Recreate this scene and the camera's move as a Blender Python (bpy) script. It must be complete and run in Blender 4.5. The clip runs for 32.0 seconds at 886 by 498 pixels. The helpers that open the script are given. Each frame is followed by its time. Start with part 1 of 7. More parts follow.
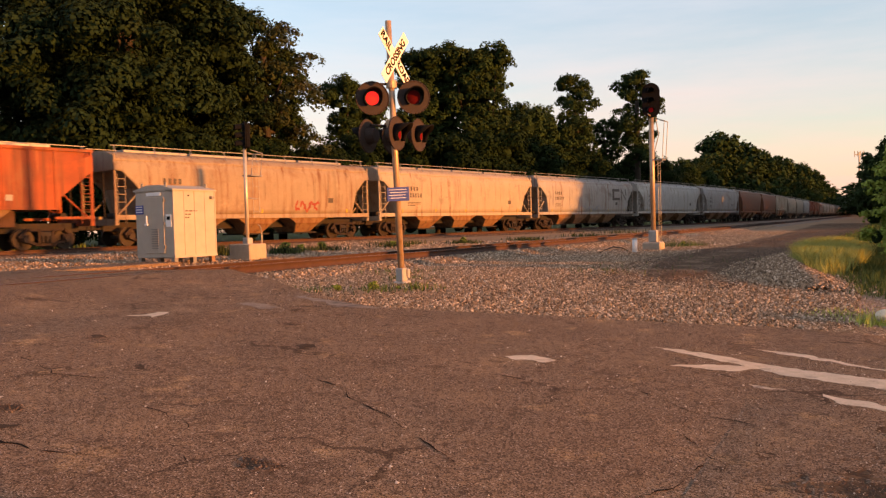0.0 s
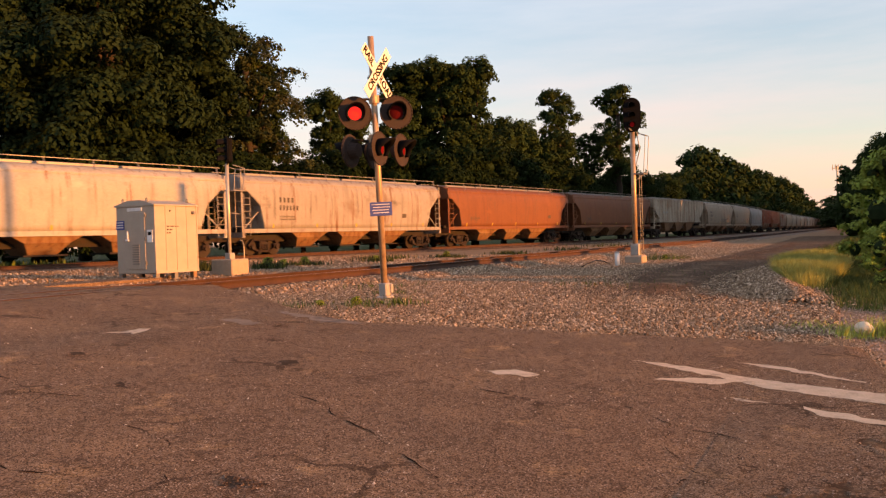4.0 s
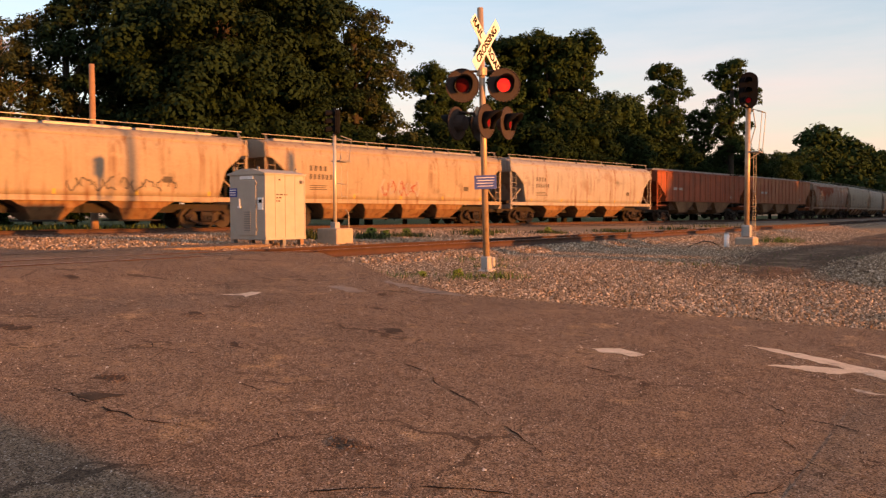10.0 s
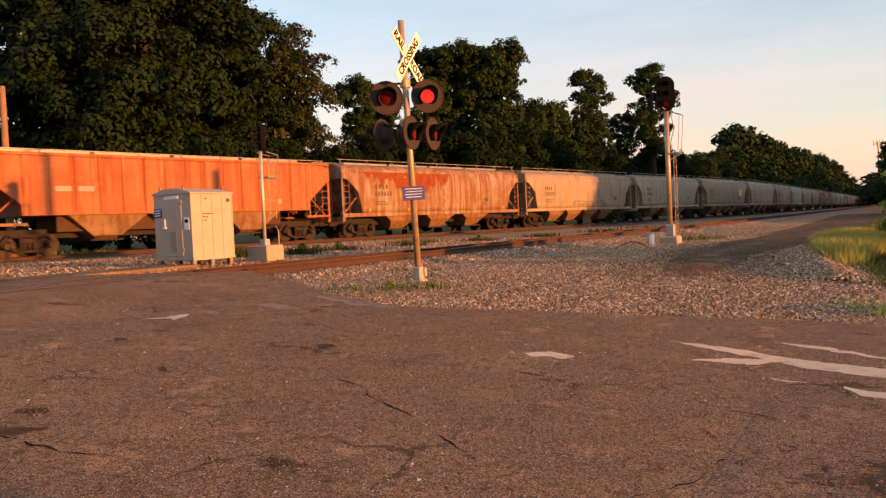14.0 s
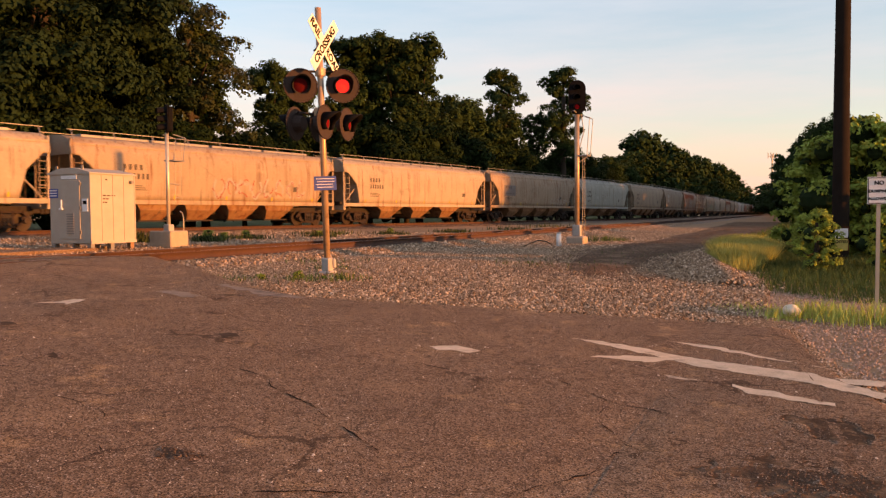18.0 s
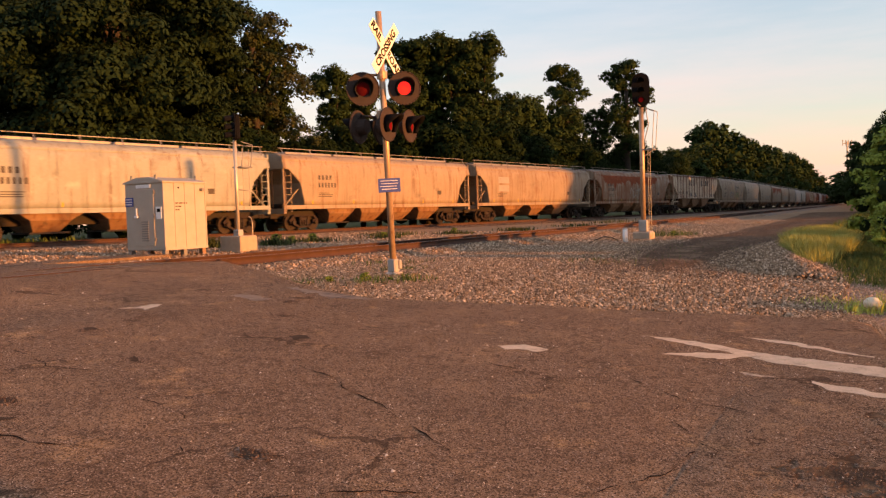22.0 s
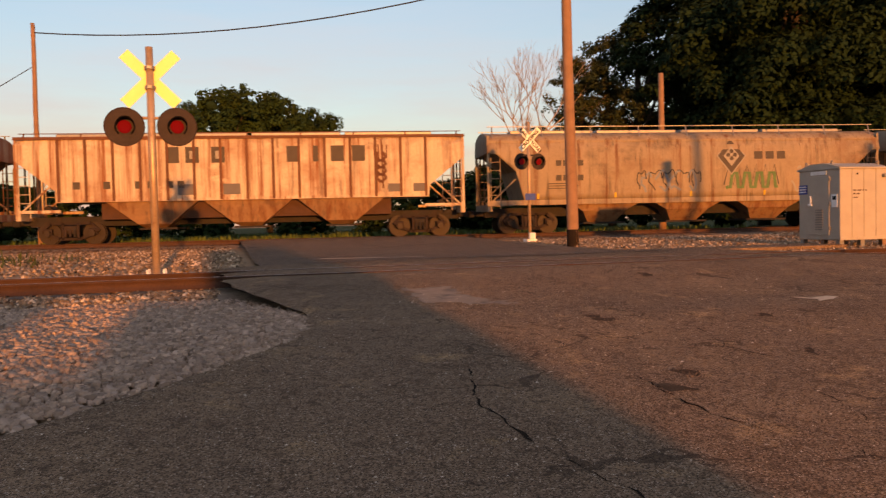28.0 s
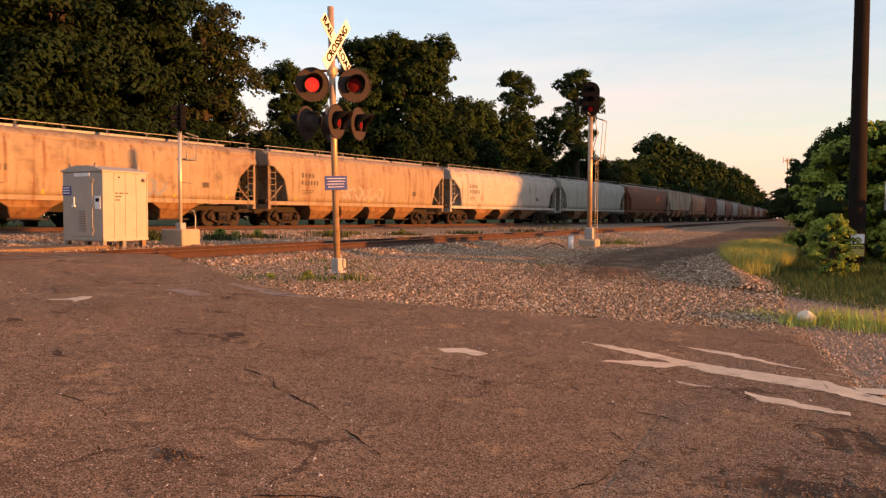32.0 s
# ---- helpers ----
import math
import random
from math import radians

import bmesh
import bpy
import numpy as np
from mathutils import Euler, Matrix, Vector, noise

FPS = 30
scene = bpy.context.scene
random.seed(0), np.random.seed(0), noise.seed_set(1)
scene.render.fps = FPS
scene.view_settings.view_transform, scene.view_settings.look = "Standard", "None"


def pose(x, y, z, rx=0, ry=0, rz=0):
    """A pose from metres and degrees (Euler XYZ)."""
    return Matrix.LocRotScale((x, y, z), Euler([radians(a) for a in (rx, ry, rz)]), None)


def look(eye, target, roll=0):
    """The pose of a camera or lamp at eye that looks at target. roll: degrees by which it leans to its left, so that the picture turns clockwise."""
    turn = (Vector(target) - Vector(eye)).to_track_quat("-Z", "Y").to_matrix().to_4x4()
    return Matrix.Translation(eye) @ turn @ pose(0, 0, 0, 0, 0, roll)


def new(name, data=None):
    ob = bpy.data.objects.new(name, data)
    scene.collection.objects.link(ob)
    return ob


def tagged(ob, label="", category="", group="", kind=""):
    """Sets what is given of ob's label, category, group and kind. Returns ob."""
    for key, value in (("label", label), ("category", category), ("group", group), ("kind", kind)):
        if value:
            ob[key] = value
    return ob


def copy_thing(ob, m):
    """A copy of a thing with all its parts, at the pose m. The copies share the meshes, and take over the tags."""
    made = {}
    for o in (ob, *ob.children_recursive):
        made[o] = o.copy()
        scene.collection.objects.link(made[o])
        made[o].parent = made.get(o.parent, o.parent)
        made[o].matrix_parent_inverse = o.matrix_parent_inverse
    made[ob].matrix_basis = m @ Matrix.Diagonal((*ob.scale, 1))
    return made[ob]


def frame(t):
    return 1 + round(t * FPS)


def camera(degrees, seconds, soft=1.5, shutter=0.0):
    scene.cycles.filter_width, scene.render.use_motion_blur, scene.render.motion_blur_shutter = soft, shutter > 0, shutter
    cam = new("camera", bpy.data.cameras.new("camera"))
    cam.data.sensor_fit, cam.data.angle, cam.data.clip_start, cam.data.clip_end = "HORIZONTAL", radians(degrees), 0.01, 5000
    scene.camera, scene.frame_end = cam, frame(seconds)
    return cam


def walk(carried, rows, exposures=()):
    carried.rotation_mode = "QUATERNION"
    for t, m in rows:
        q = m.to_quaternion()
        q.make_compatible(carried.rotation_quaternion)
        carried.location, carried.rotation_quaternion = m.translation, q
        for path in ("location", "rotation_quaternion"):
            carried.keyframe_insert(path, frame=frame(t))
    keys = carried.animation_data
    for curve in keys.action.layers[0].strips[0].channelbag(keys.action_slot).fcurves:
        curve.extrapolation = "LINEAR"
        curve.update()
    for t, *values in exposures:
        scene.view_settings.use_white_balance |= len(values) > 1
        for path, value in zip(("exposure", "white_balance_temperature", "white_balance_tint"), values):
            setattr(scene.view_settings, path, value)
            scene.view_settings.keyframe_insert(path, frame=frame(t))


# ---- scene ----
cam = camera(57.9, 32.0, soft=1.3, shutter=0.2)

PATH = [
    (0, pose(0.014, 0.021, 1.501, 88.29, 1.55, -2.39)),
    (0.5, pose(0.000, 0.007, 1.508, 88.58, 1.68, -1.88)),
    (1, pose(0.010, 0.020, 1.511, 89.05, 2.09, -1.78)),
    (1.5, pose(0.012, 0.016, 1.512, 89.30, 2.26, -2.35)),
    (2, pose(0.016, 0.017, 1.509, 89.27, 2.18, -3.04)),
    (2.5, pose(0.018, 0.008, 1.511, 89.31, 2.25, -3.58)),
    (4.5, pose(0.018, 0.013, 1.510, 89.18, 1.55, -3.72)),
    (5, pose(0.024, 0.011, 1.505, 89.01, 1.56, -4.29)),
    (5.5, pose(0.026, 0.009, 1.504, 88.81, 1.42, -4.41)),
    (6, pose(0.023, 0.006, 1.501, 88.66, 1.09, -3.99)),
    (6.5, pose(0.025, -0.003, 1.497, 88.46, 1.01, -3.81)),
    (7, pose(0.023, 0.001, 1.498, 88.00, 1.53, -3.64)),
    (7.5, pose(0.008, 0.011, 1.498, 87.63, 1.73, -2.76)),
    (8, pose(-0.013, -0.002, 1.506, 87.84, 1.61, -0.66)),
    (8.5, pose(-0.024, 0.018, 1.502, 87.87, 1.08, 1.17)),
    (9, pose(-0.050, 0.025, 1.496, 87.64, 0.41, 3.20)),
    (9.5, pose(-0.079, 0.018, 1.491, 87.36, 0.16, 5.25)),
    (10, pose(-0.048, 0.038, 1.495, 87.56, 0.17, 3.55)),
    (10.5, pose(-0.025, 0.024, 1.501, 87.80, 0.70, 0.95)),
    (11, pose(-0.016, 0.031, 1.496, 87.55, 0.55, -0.79)),
    (11.5, pose(-0.012, 0.021, 1.493, 87.34, 0.35, -2.10)),
    (12, pose(-0.015, 0.003, 1.503, 87.40, 0.77, -2.58)),
    (12.5, pose(-0.018, 0.004, 1.508, 87.72, 1.22, -2.27)),
    (13, pose(-0.006, -0.001, 1.506, 88.10, 1.83, -1.69)),
    (13.5, pose(0.003, -0.009, 1.508, 88.24, 2.51, -1.16)),
    (15.5, pose(0.009, -0.016, 1.506, 87.64, 2.42, -2.28)),
    (16, pose(0.018, -0.015, 1.507, 87.52, 1.72, -3.37)),
    (16.5, pose(0.017, -0.024, 1.501, 87.68, 1.46, -4.31)),
    (17, pose(0.026, -0.027, 1.499, 87.79, 1.44, -5.79)),
    (17.5, pose(0.024, 0.003, 1.493, 87.66, 0.62, -7.43)),
    (18, pose(0.013, -0.011, 1.494, 87.59, 0.38, -7.58)),
    (18.5, pose(-0.001, 0.001, 1.490, 87.47, -0.07, -6.35)),
    (19, pose(-0.007, 0.001, 1.491, 87.46, -0.14, -4.17)),
    (19.5, pose(-0.016, 0.002, 1.495, 87.66, 0.30, -2.52)),
    (20, pose(-0.018, -0.009, 1.499, 87.90, 0.66, -2.07)),
    (20.5, pose(-0.016, -0.008, 1.497, 87.87, 1.03, -2.20)),
    (21, pose(-0.014, -0.017, 1.502, 87.73, 1.26, -2.44)),
    (21.5, pose(-0.010, -0.023, 1.499, 87.57, 1.39, -2.76)),
    (22, pose(-0.008, -0.013, 1.502, 87.61, 1.86, -3.08)),
    (22.5, pose(-0.012, -0.014, 1.504, 87.81, 2.01, -3.09)),
    (23, pose(-0.012, -0.015, 1.508, 87.88, 1.83, -2.81)),
    (23.5, pose(-0.006, -0.020, 1.503, 87.87, 1.95, -2.85)),
    (24, pose(0.007, -0.024, 1.500, 87.74, 2.04, -3.79)),
    (24.5, pose(0.017, -0.030, 1.492, 87.49, 1.75, -5.41)),
    (26.5, pose(-0.012, -0.012, 1.509, 88.02, 1.89, 8.58)),
    (26.6, pose(-0.021, -0.013, 1.509, 88.13, 1.87, 10.40)),
    (26.7, pose(-0.030, -0.014, 1.508, 88.23, 1.84, 13.09)),
    (26.8, pose(-0.039, -0.015, 1.507, 88.34, 1.82, 15.72)),
    (26.9, pose(-0.048, -0.016, 1.506, 88.44, 1.80, 18.44)),
    (27, pose(-0.057, -0.017, 1.506, 88.55, 1.78, 21.32)),
    (27.1, pose(-0.057, -0.015, 1.506, 88.53, 1.70, 23.51)),
    (27.2, pose(-0.057, -0.013, 1.505, 88.51, 1.62, 25.98)),
    (27.3, pose(-0.057, -0.011, 1.505, 88.48, 1.54, 28.41)),
    (27.4, pose(-0.057, -0.009, 1.505, 88.46, 1.47, 30.68)),
    (27.5, pose(-0.057, -0.006, 1.505, 88.44, 1.39, 32.97)),
    (27.6, pose(-0.062, -0.022, 1.505, 88.36, 1.37, 34.85)),
    (27.7, pose(-0.068, -0.037, 1.506, 88.28, 1.34, 36.97)),
    (27.8, pose(-0.073, -0.052, 1.507, 88.20, 1.32, 38.91)),
    (27.9, pose(-0.078, -0.067, 1.508, 88.12, 1.30, 40.76)),
    (28, pose(-0.084, -0.083, 1.508, 88.04, 1.27, 42.25)),
    (28.1, pose(-0.084, -0.087, 1.508, 87.97, 1.22, 43.31)),
    (28.2, pose(-0.083, -0.090, 1.508, 87.90, 1.17, 44.26)),
    (28.3, pose(-0.083, -0.094, 1.507, 87.83, 1.12, 44.65)),
    (28.4, pose(-0.083, -0.098, 1.507, 87.76, 1.07, 44.42)),
    (28.5, pose(-0.082, -0.102, 1.506, 87.69, 1.02, 42.51)),
    (28.6, pose(-0.073, -0.086, 1.505, 87.61, 0.98, 40.60)),
    (28.7, pose(-0.064, -0.070, 1.504, 87.53, 0.95, 37.70)),
    (28.8, pose(-0.055, -0.055, 1.503, 87.44, 0.91, 34.93)),
    (28.9, pose(-0.046, -0.039, 1.502, 87.36, 0.87, 31.99)),
    (29, pose(-0.036, -0.023, 1.500, 87.28, 0.84, 29.04)),
    (29.1, pose(-0.034, -0.017, 1.498, 87.33, 0.66, 25.66)),
    (29.2, pose(-0.031, -0.011, 1.497, 87.38, 0.48, 22.56)),
    (29.3, pose(-0.029, -0.005, 1.495, 87.43, 0.29, 19.67)),
    (29.4, pose(-0.027, 0.002, 1.493, 87.47, 0.11, 16.92)),
    (29.5, pose(-0.024, 0.008, 1.491, 87.52, -0.07, 14.73)),
    (29.6, pose(-0.008, 0.014, 1.489, 87.69, -0.10, 11.80)),
    (29.8, pose(0.023, 0.026, 1.485, 88.02, -0.17, 7.40)),
    (30, pose(0.055, 0.039, 1.482, 88.35, -0.24, 2.77)),
    (30.2, pose(0.073, 0.037, 1.480, 88.09, -0.22, -0.70)),
    (30.3, pose(0.083, 0.036, 1.479, 87.96, -0.22, -2.50)),
    (30.5, pose(0.101, 0.034, 1.477, 87.70, -0.21, -4.67)),
    (31, pose(0.106, 0.021, 1.485, 86.85, -0.09, -6.58)),
    (31.5, pose(0.098, 0.051, 1.482, 86.99, 0.16, -6.48)),
    (32, pose(0.061, 0.080, 1.488, 87.69, -0.23, -6.67)),
]

walk(cam, PATH, exposures=[(t, e + .10, 9500, 23) for t, e in ((0, 2.2), (24.5, 2.2), (26.6, 2.15), (27.2, 2.0), (27.9, 1.65), (28.6, 1.68), (29.1, 1.9), (29.6, 2.08), (30.2, 2.2), (31, 2.3), (32, 2.3))])

# ---------------------------------------------------------------- light
SUN_AZ, SUN_EL = 121.0, 4.3
world = bpy.data.worlds.new("evening_sky")
scene.world = world
world.use_nodes = True
wn = world.node_tree.nodes
sky = wn.new("ShaderNodeTexSky")
sky.sky_type = "NISHITA"
sky.sun_disc = False
sky.sun_elevation = radians(SUN_EL)
sky.sun_rotation = radians(SUN_AZ)
sky.air_density, sky.dust_density, sky.ozone_density = 1.0, 0.6, 3.0
wl = world.node_tree.links
wn["Background"].inputs["Strength"].default_value = 0.15
# thin evening cloud: streaks that thicken towards the horizon
tc = wn.new("ShaderNodeTexCoord")
sep = wn.new("ShaderNodeSeparateXYZ")
wl.new(tc.outputs["Generated"], sep.inputs[0])
mp = wn.new("ShaderNodeMapping")
mp.inputs["Scale"].default_value = (1.6, 1.6, 11.0)
wl.new(tc.outputs["Generated"], mp.inputs["Vector"])
streak = wn.new("ShaderNodeTexNoise")
streak.inputs["Scale"].default_value, streak.inputs["Detail"].default_value, streak.inputs["Roughness"].default_value = 1.3, 7.0, 0.6
wl.new(mp.outputs[0], streak.inputs["Vector"])
near = wn.new("ShaderNodeMapRange")
near.inputs["From Min"].default_value, near.inputs["From Max"].default_value = 0.0, 0.42
near.inputs["To Min"].default_value, near.inputs["To Max"].default_value = 0.95, 0.20
wl.new(sep.outputs["Z"], near.inputs["Value"])
thick = wn.new("ShaderNodeMapRange")
thick.inputs["From Min"].default_value, thick.inputs["From Max"].default_value = 0.3, 0.7
thick.inputs["To Min"].default_value, thick.inputs["To Max"].default_value = 0.45, 1.15
wl.new(streak.outputs[0], thick.inputs["Value"])
amount = wn.new("ShaderNodeMath")
amount.operation, amount.use_clamp = "MULTIPLY", True
wl.new(near.outputs[0], amount.inputs[0])
wl.new(thick.outputs[0], amount.inputs[1])
hue = wn.new("ShaderNodeMix")
hue.data_type = "RGBA"
hue.inputs["A"].default_value, hue.inputs["B"].default_value = (1.30, 0.98, 1.00, 1), (0.95, 1.12, 1.42, 1)
high = wn.new("ShaderNodeMapRange")
high.inputs["From Min"].default_value, high.inputs["From Max"].default_value = 0.02, 0.26
wl.new(sep.outputs["Z"], high.inputs["Value"])
wl.new(high.outputs[0], hue.inputs["Factor"])
veil = wn.new("ShaderNodeMix")
veil.data_type = "RGBA"
wl.new(amount.outputs[0], veil.inputs["Factor"])
wl.new(sky.outputs[0], veil.inputs["A"])
wl.new(hue.outputs["Result"], veil.inputs["B"])
shine = wn.new("ShaderNodeMapRange")
shine.inputs["From Min"].default_value, shine.inputs["From Max"].default_value = 0.36, 0.62
shine.inputs["To Min"].default_value, shine.inputs["To Max"].default_value = 0.90, 1.0
wl.new(streak.outputs[0], shine.inputs["Value"])
streaked = wn.new("ShaderNodeVectorMath")
streaked.operation = "SCALE"
wl.new(veil.outputs["Result"], streaked.inputs[0])
wl.new(shine.outputs[0], streaked.inputs["Scale"])
# a thin high veil, added out of view overhead to warm the sky's light
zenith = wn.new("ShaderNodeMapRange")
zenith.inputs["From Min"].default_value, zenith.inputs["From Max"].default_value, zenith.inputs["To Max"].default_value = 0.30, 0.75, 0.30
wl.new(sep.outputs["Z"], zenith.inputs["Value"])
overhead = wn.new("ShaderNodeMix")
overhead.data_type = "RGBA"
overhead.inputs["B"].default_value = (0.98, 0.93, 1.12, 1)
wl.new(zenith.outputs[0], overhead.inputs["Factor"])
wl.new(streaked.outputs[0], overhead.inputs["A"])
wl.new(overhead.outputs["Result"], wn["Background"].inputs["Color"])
sun = new("sun", bpy.data.lights.new("sun", "SUN"))
sun.data.energy, sun.data.angle, sun.data.color = 1.94, radians(0.9), (1.0, 0.415, 0.118)
_a, _e = radians(SUN_AZ), radians(SUN_EL)
sun.matrix_world = look((90 * math.sin(_a) * math.cos(_e), 90 * math.cos(_a) * math.cos(_e), 90 * math.sin(_e)), (0, 0, 0))

# ---------------------------------------------------------------- plan
# u runs along the near track, s across it, away from the camera
TU, TS = (0.515, 0.857), (-0.857, 0.515)
YAW = -31.0


def P(u, s, z=0.0):
    return Vector((u * TU[0] + s * TS[0], u * TU[1] + s * TS[1], z))


def gz(u, s):
    """Height of the ground."""
    z = np.interp(s, [-40, 1, 4, 7.7, 10.5, 12.2, 15.5, 17.2, 22, 28, 31, 60, 400], [-.9, .01, .2, .43, .45, .46, .46, .56, .62, .70, .66, .55, .5])
    z = np.where(np.asarray(s) < 1, np.interp(s, [-40, -6, -1, .4, 1], [-.9, -.24, -.05, -.005, .01]), z)
    w = np.clip((u - 12) / 8, 0, 1)
    z2 = np.interp(s, [-40, -6, 2, 6, 10.5, 12.2, 15.5, 17.2, 22, 28, 31, 60, 400], [-.5, .12, .35, .40, .42, .44, .46, .56, .62, .70, .66, .55, .5])
    return z * (1 - w) + z2 * w


def rz(s):
    """Height of the asphalt, which climbs over both tracks."""
    return np.interp(s, [-40, 1, 4, 7.7, 10.5, 12.2, 16.2, 18.5, 24, 31.5, 36.5, 40], [0, .01, .2, .45, .58, .705, .705, .66, .70, .885, .885, .7])


def G(u, s, dz=0.0):
    return P(u, s, float(gz(u, s)) + dz)


def s_near(u):
    """Middle of the near track."""
    return 11.42 + np.logaddexp(0, -(u - 45) / 20)


def s_far(u):
    """Middle of the far track, on which the train runs."""
    return 18.3 + 1.956 * np.logaddexp(0, -(u - 112) / 12)


Z_NEAR, Z_FAR = 0.72, 0.90

# ---------------------------------------------------------------- materials
def mat(name, col, rough=0.8, metal=0.0, var=0.25, scale=3.0, fine=60.0, bump=0.15, tint=None, tint_at=0.55, rnd=0.0, coords="Object", spec=0.4):
    """Two scales of noise over a base colour, with a second tint (dirt, rust, moss) in patches, and a fine relief."""
    m = bpy.data.materials.new(name)
    m.use_nodes = True
    n, l = m.node_tree.nodes, m.node_tree.links
    b = n["Principled BSDF"]
    b.inputs["Roughness"].default_value = rough
    b.inputs["Metallic"].default_value = metal
    b.inputs["Specular IOR Level"].default_value = spec
    tc = n.new("ShaderNodeTexCoord")
    big, small = n.new("ShaderNodeTexNoise"), n.new("ShaderNodeTexNoise")
    for t, s, d in ((big, scale, 5.0), (small, fine, 3.0)):
        t.inputs["Scale"].default_value = s
        t.inputs["Detail"].default_value = d
        l.new(tc.outputs[coords], t.inputs["Vector"])
    hsv = n.new("ShaderNodeHueSaturation")
    hsv.inputs["Color"].default_value = (*col, 1)
    mr = n.new("ShaderNodeMapRange")
    mr.inputs["From Min"].default_value, mr.inputs["From Max"].default_value = 0.3, 0.7
    mr.inputs["To Min"].default_value, mr.inputs["To Max"].default_value = 1 - var, 1 + var
    add = n.new("ShaderNodeMath")
    add.operation = "ADD"
    half = n.new("ShaderNodeMath")
    half.operation = "MULTIPLY"
    half.inputs[1].default_value = 0.5
    l.new(big.outputs[0], add.inputs[0])
    l.new(small.outputs[0], add.inputs[1])
    l.new(add.outputs[0], half.inputs[0])
    l.new(half.outputs[0], mr.inputs["Value"])
    value = mr.outputs[0]
    if rnd:
        oi = n.new("ShaderNodeObjectInfo")
        r = n.new("ShaderNodeMapRange")
        r.inputs["To Min"].default_value, r.inputs["To Max"].default_value = 1 - rnd, 1 + rnd
        l.new(oi.outputs["Random"], r.inputs["Value"])
        mul = n.new("ShaderNodeMath")
        mul.operation = "MULTIPLY"
        l.new(value, mul.inputs[0])
        l.new(r.outputs[0], mul.inputs[1])
        value = mul.outputs[0]
    l.new(value, hsv.inputs["Value"])
    out = hsv.outputs[0]
    if tint:
        mix = n.new("ShaderNodeMix")
        mix.data_type = "RGBA"
        ramp = n.new("ShaderNodeMapRange")
        ramp.inputs["From Min"].default_value, ramp.inputs["From Max"].default_value = tint_at, tint_at + 0.18
        patch = n.new("ShaderNodeTexNoise")
        patch.inputs["Scale"].default_value = scale * 0.8
        patch.inputs["Detail"].default_value = 8.0
        patch.inputs["Roughness"].default_value = 0.7
        mp = n.new("ShaderNodeMapping")
        mp.inputs["Location"].default_value = (7.3, 2.1, 4.4)
        l.new(tc.outputs[coords], mp.inputs["Vector"])
        l.new(mp.outputs[0], patch.inputs["Vector"])
        l.new(patch.outputs[0], ramp.inputs["Value"])
        l.new(ramp.outputs[0], mix.inputs["Factor"])
        l.new(out, mix.inputs["A"])
        mix.inputs["B"].default_value = (*tint, 1)
        out = mix.outputs["Result"]
    l.new(out, b.inputs["Base Color"])
    if bump:
        bp = n.new("ShaderNodeBump")
        bp.inputs["Strength"].default_value = bump
        bp.inputs["Distance"].default_value = 0.02
        l.new(half.outputs[0], bp.inputs["Height"])
        l.new(bp.outputs[0], b.inputs["Normal"])
    return m


def glow(name, col, strength):
    m = bpy.data.materials.new(name)
    m.use_nodes = True
    b = m.node_tree.nodes["Principled BSDF"]
    b.inputs["Base Color"].default_value = (*col, 1)
    b.inputs["Roughness"].default_value = 0.9
    b.inputs["Specular IOR Level"].default_value = 0.05
    b.inputs["Emission Color"].default_value = (*col, 1)
    b.inputs["Emission Strength"].default_value = strength
    return m


M_GROUND = mat("dirt_gravel", (.30, .195, .12), .95, var=.3, scale=.6, fine=18, bump=.5, tint=(.15, .12, .06), tint_at=.58, spec=.05)


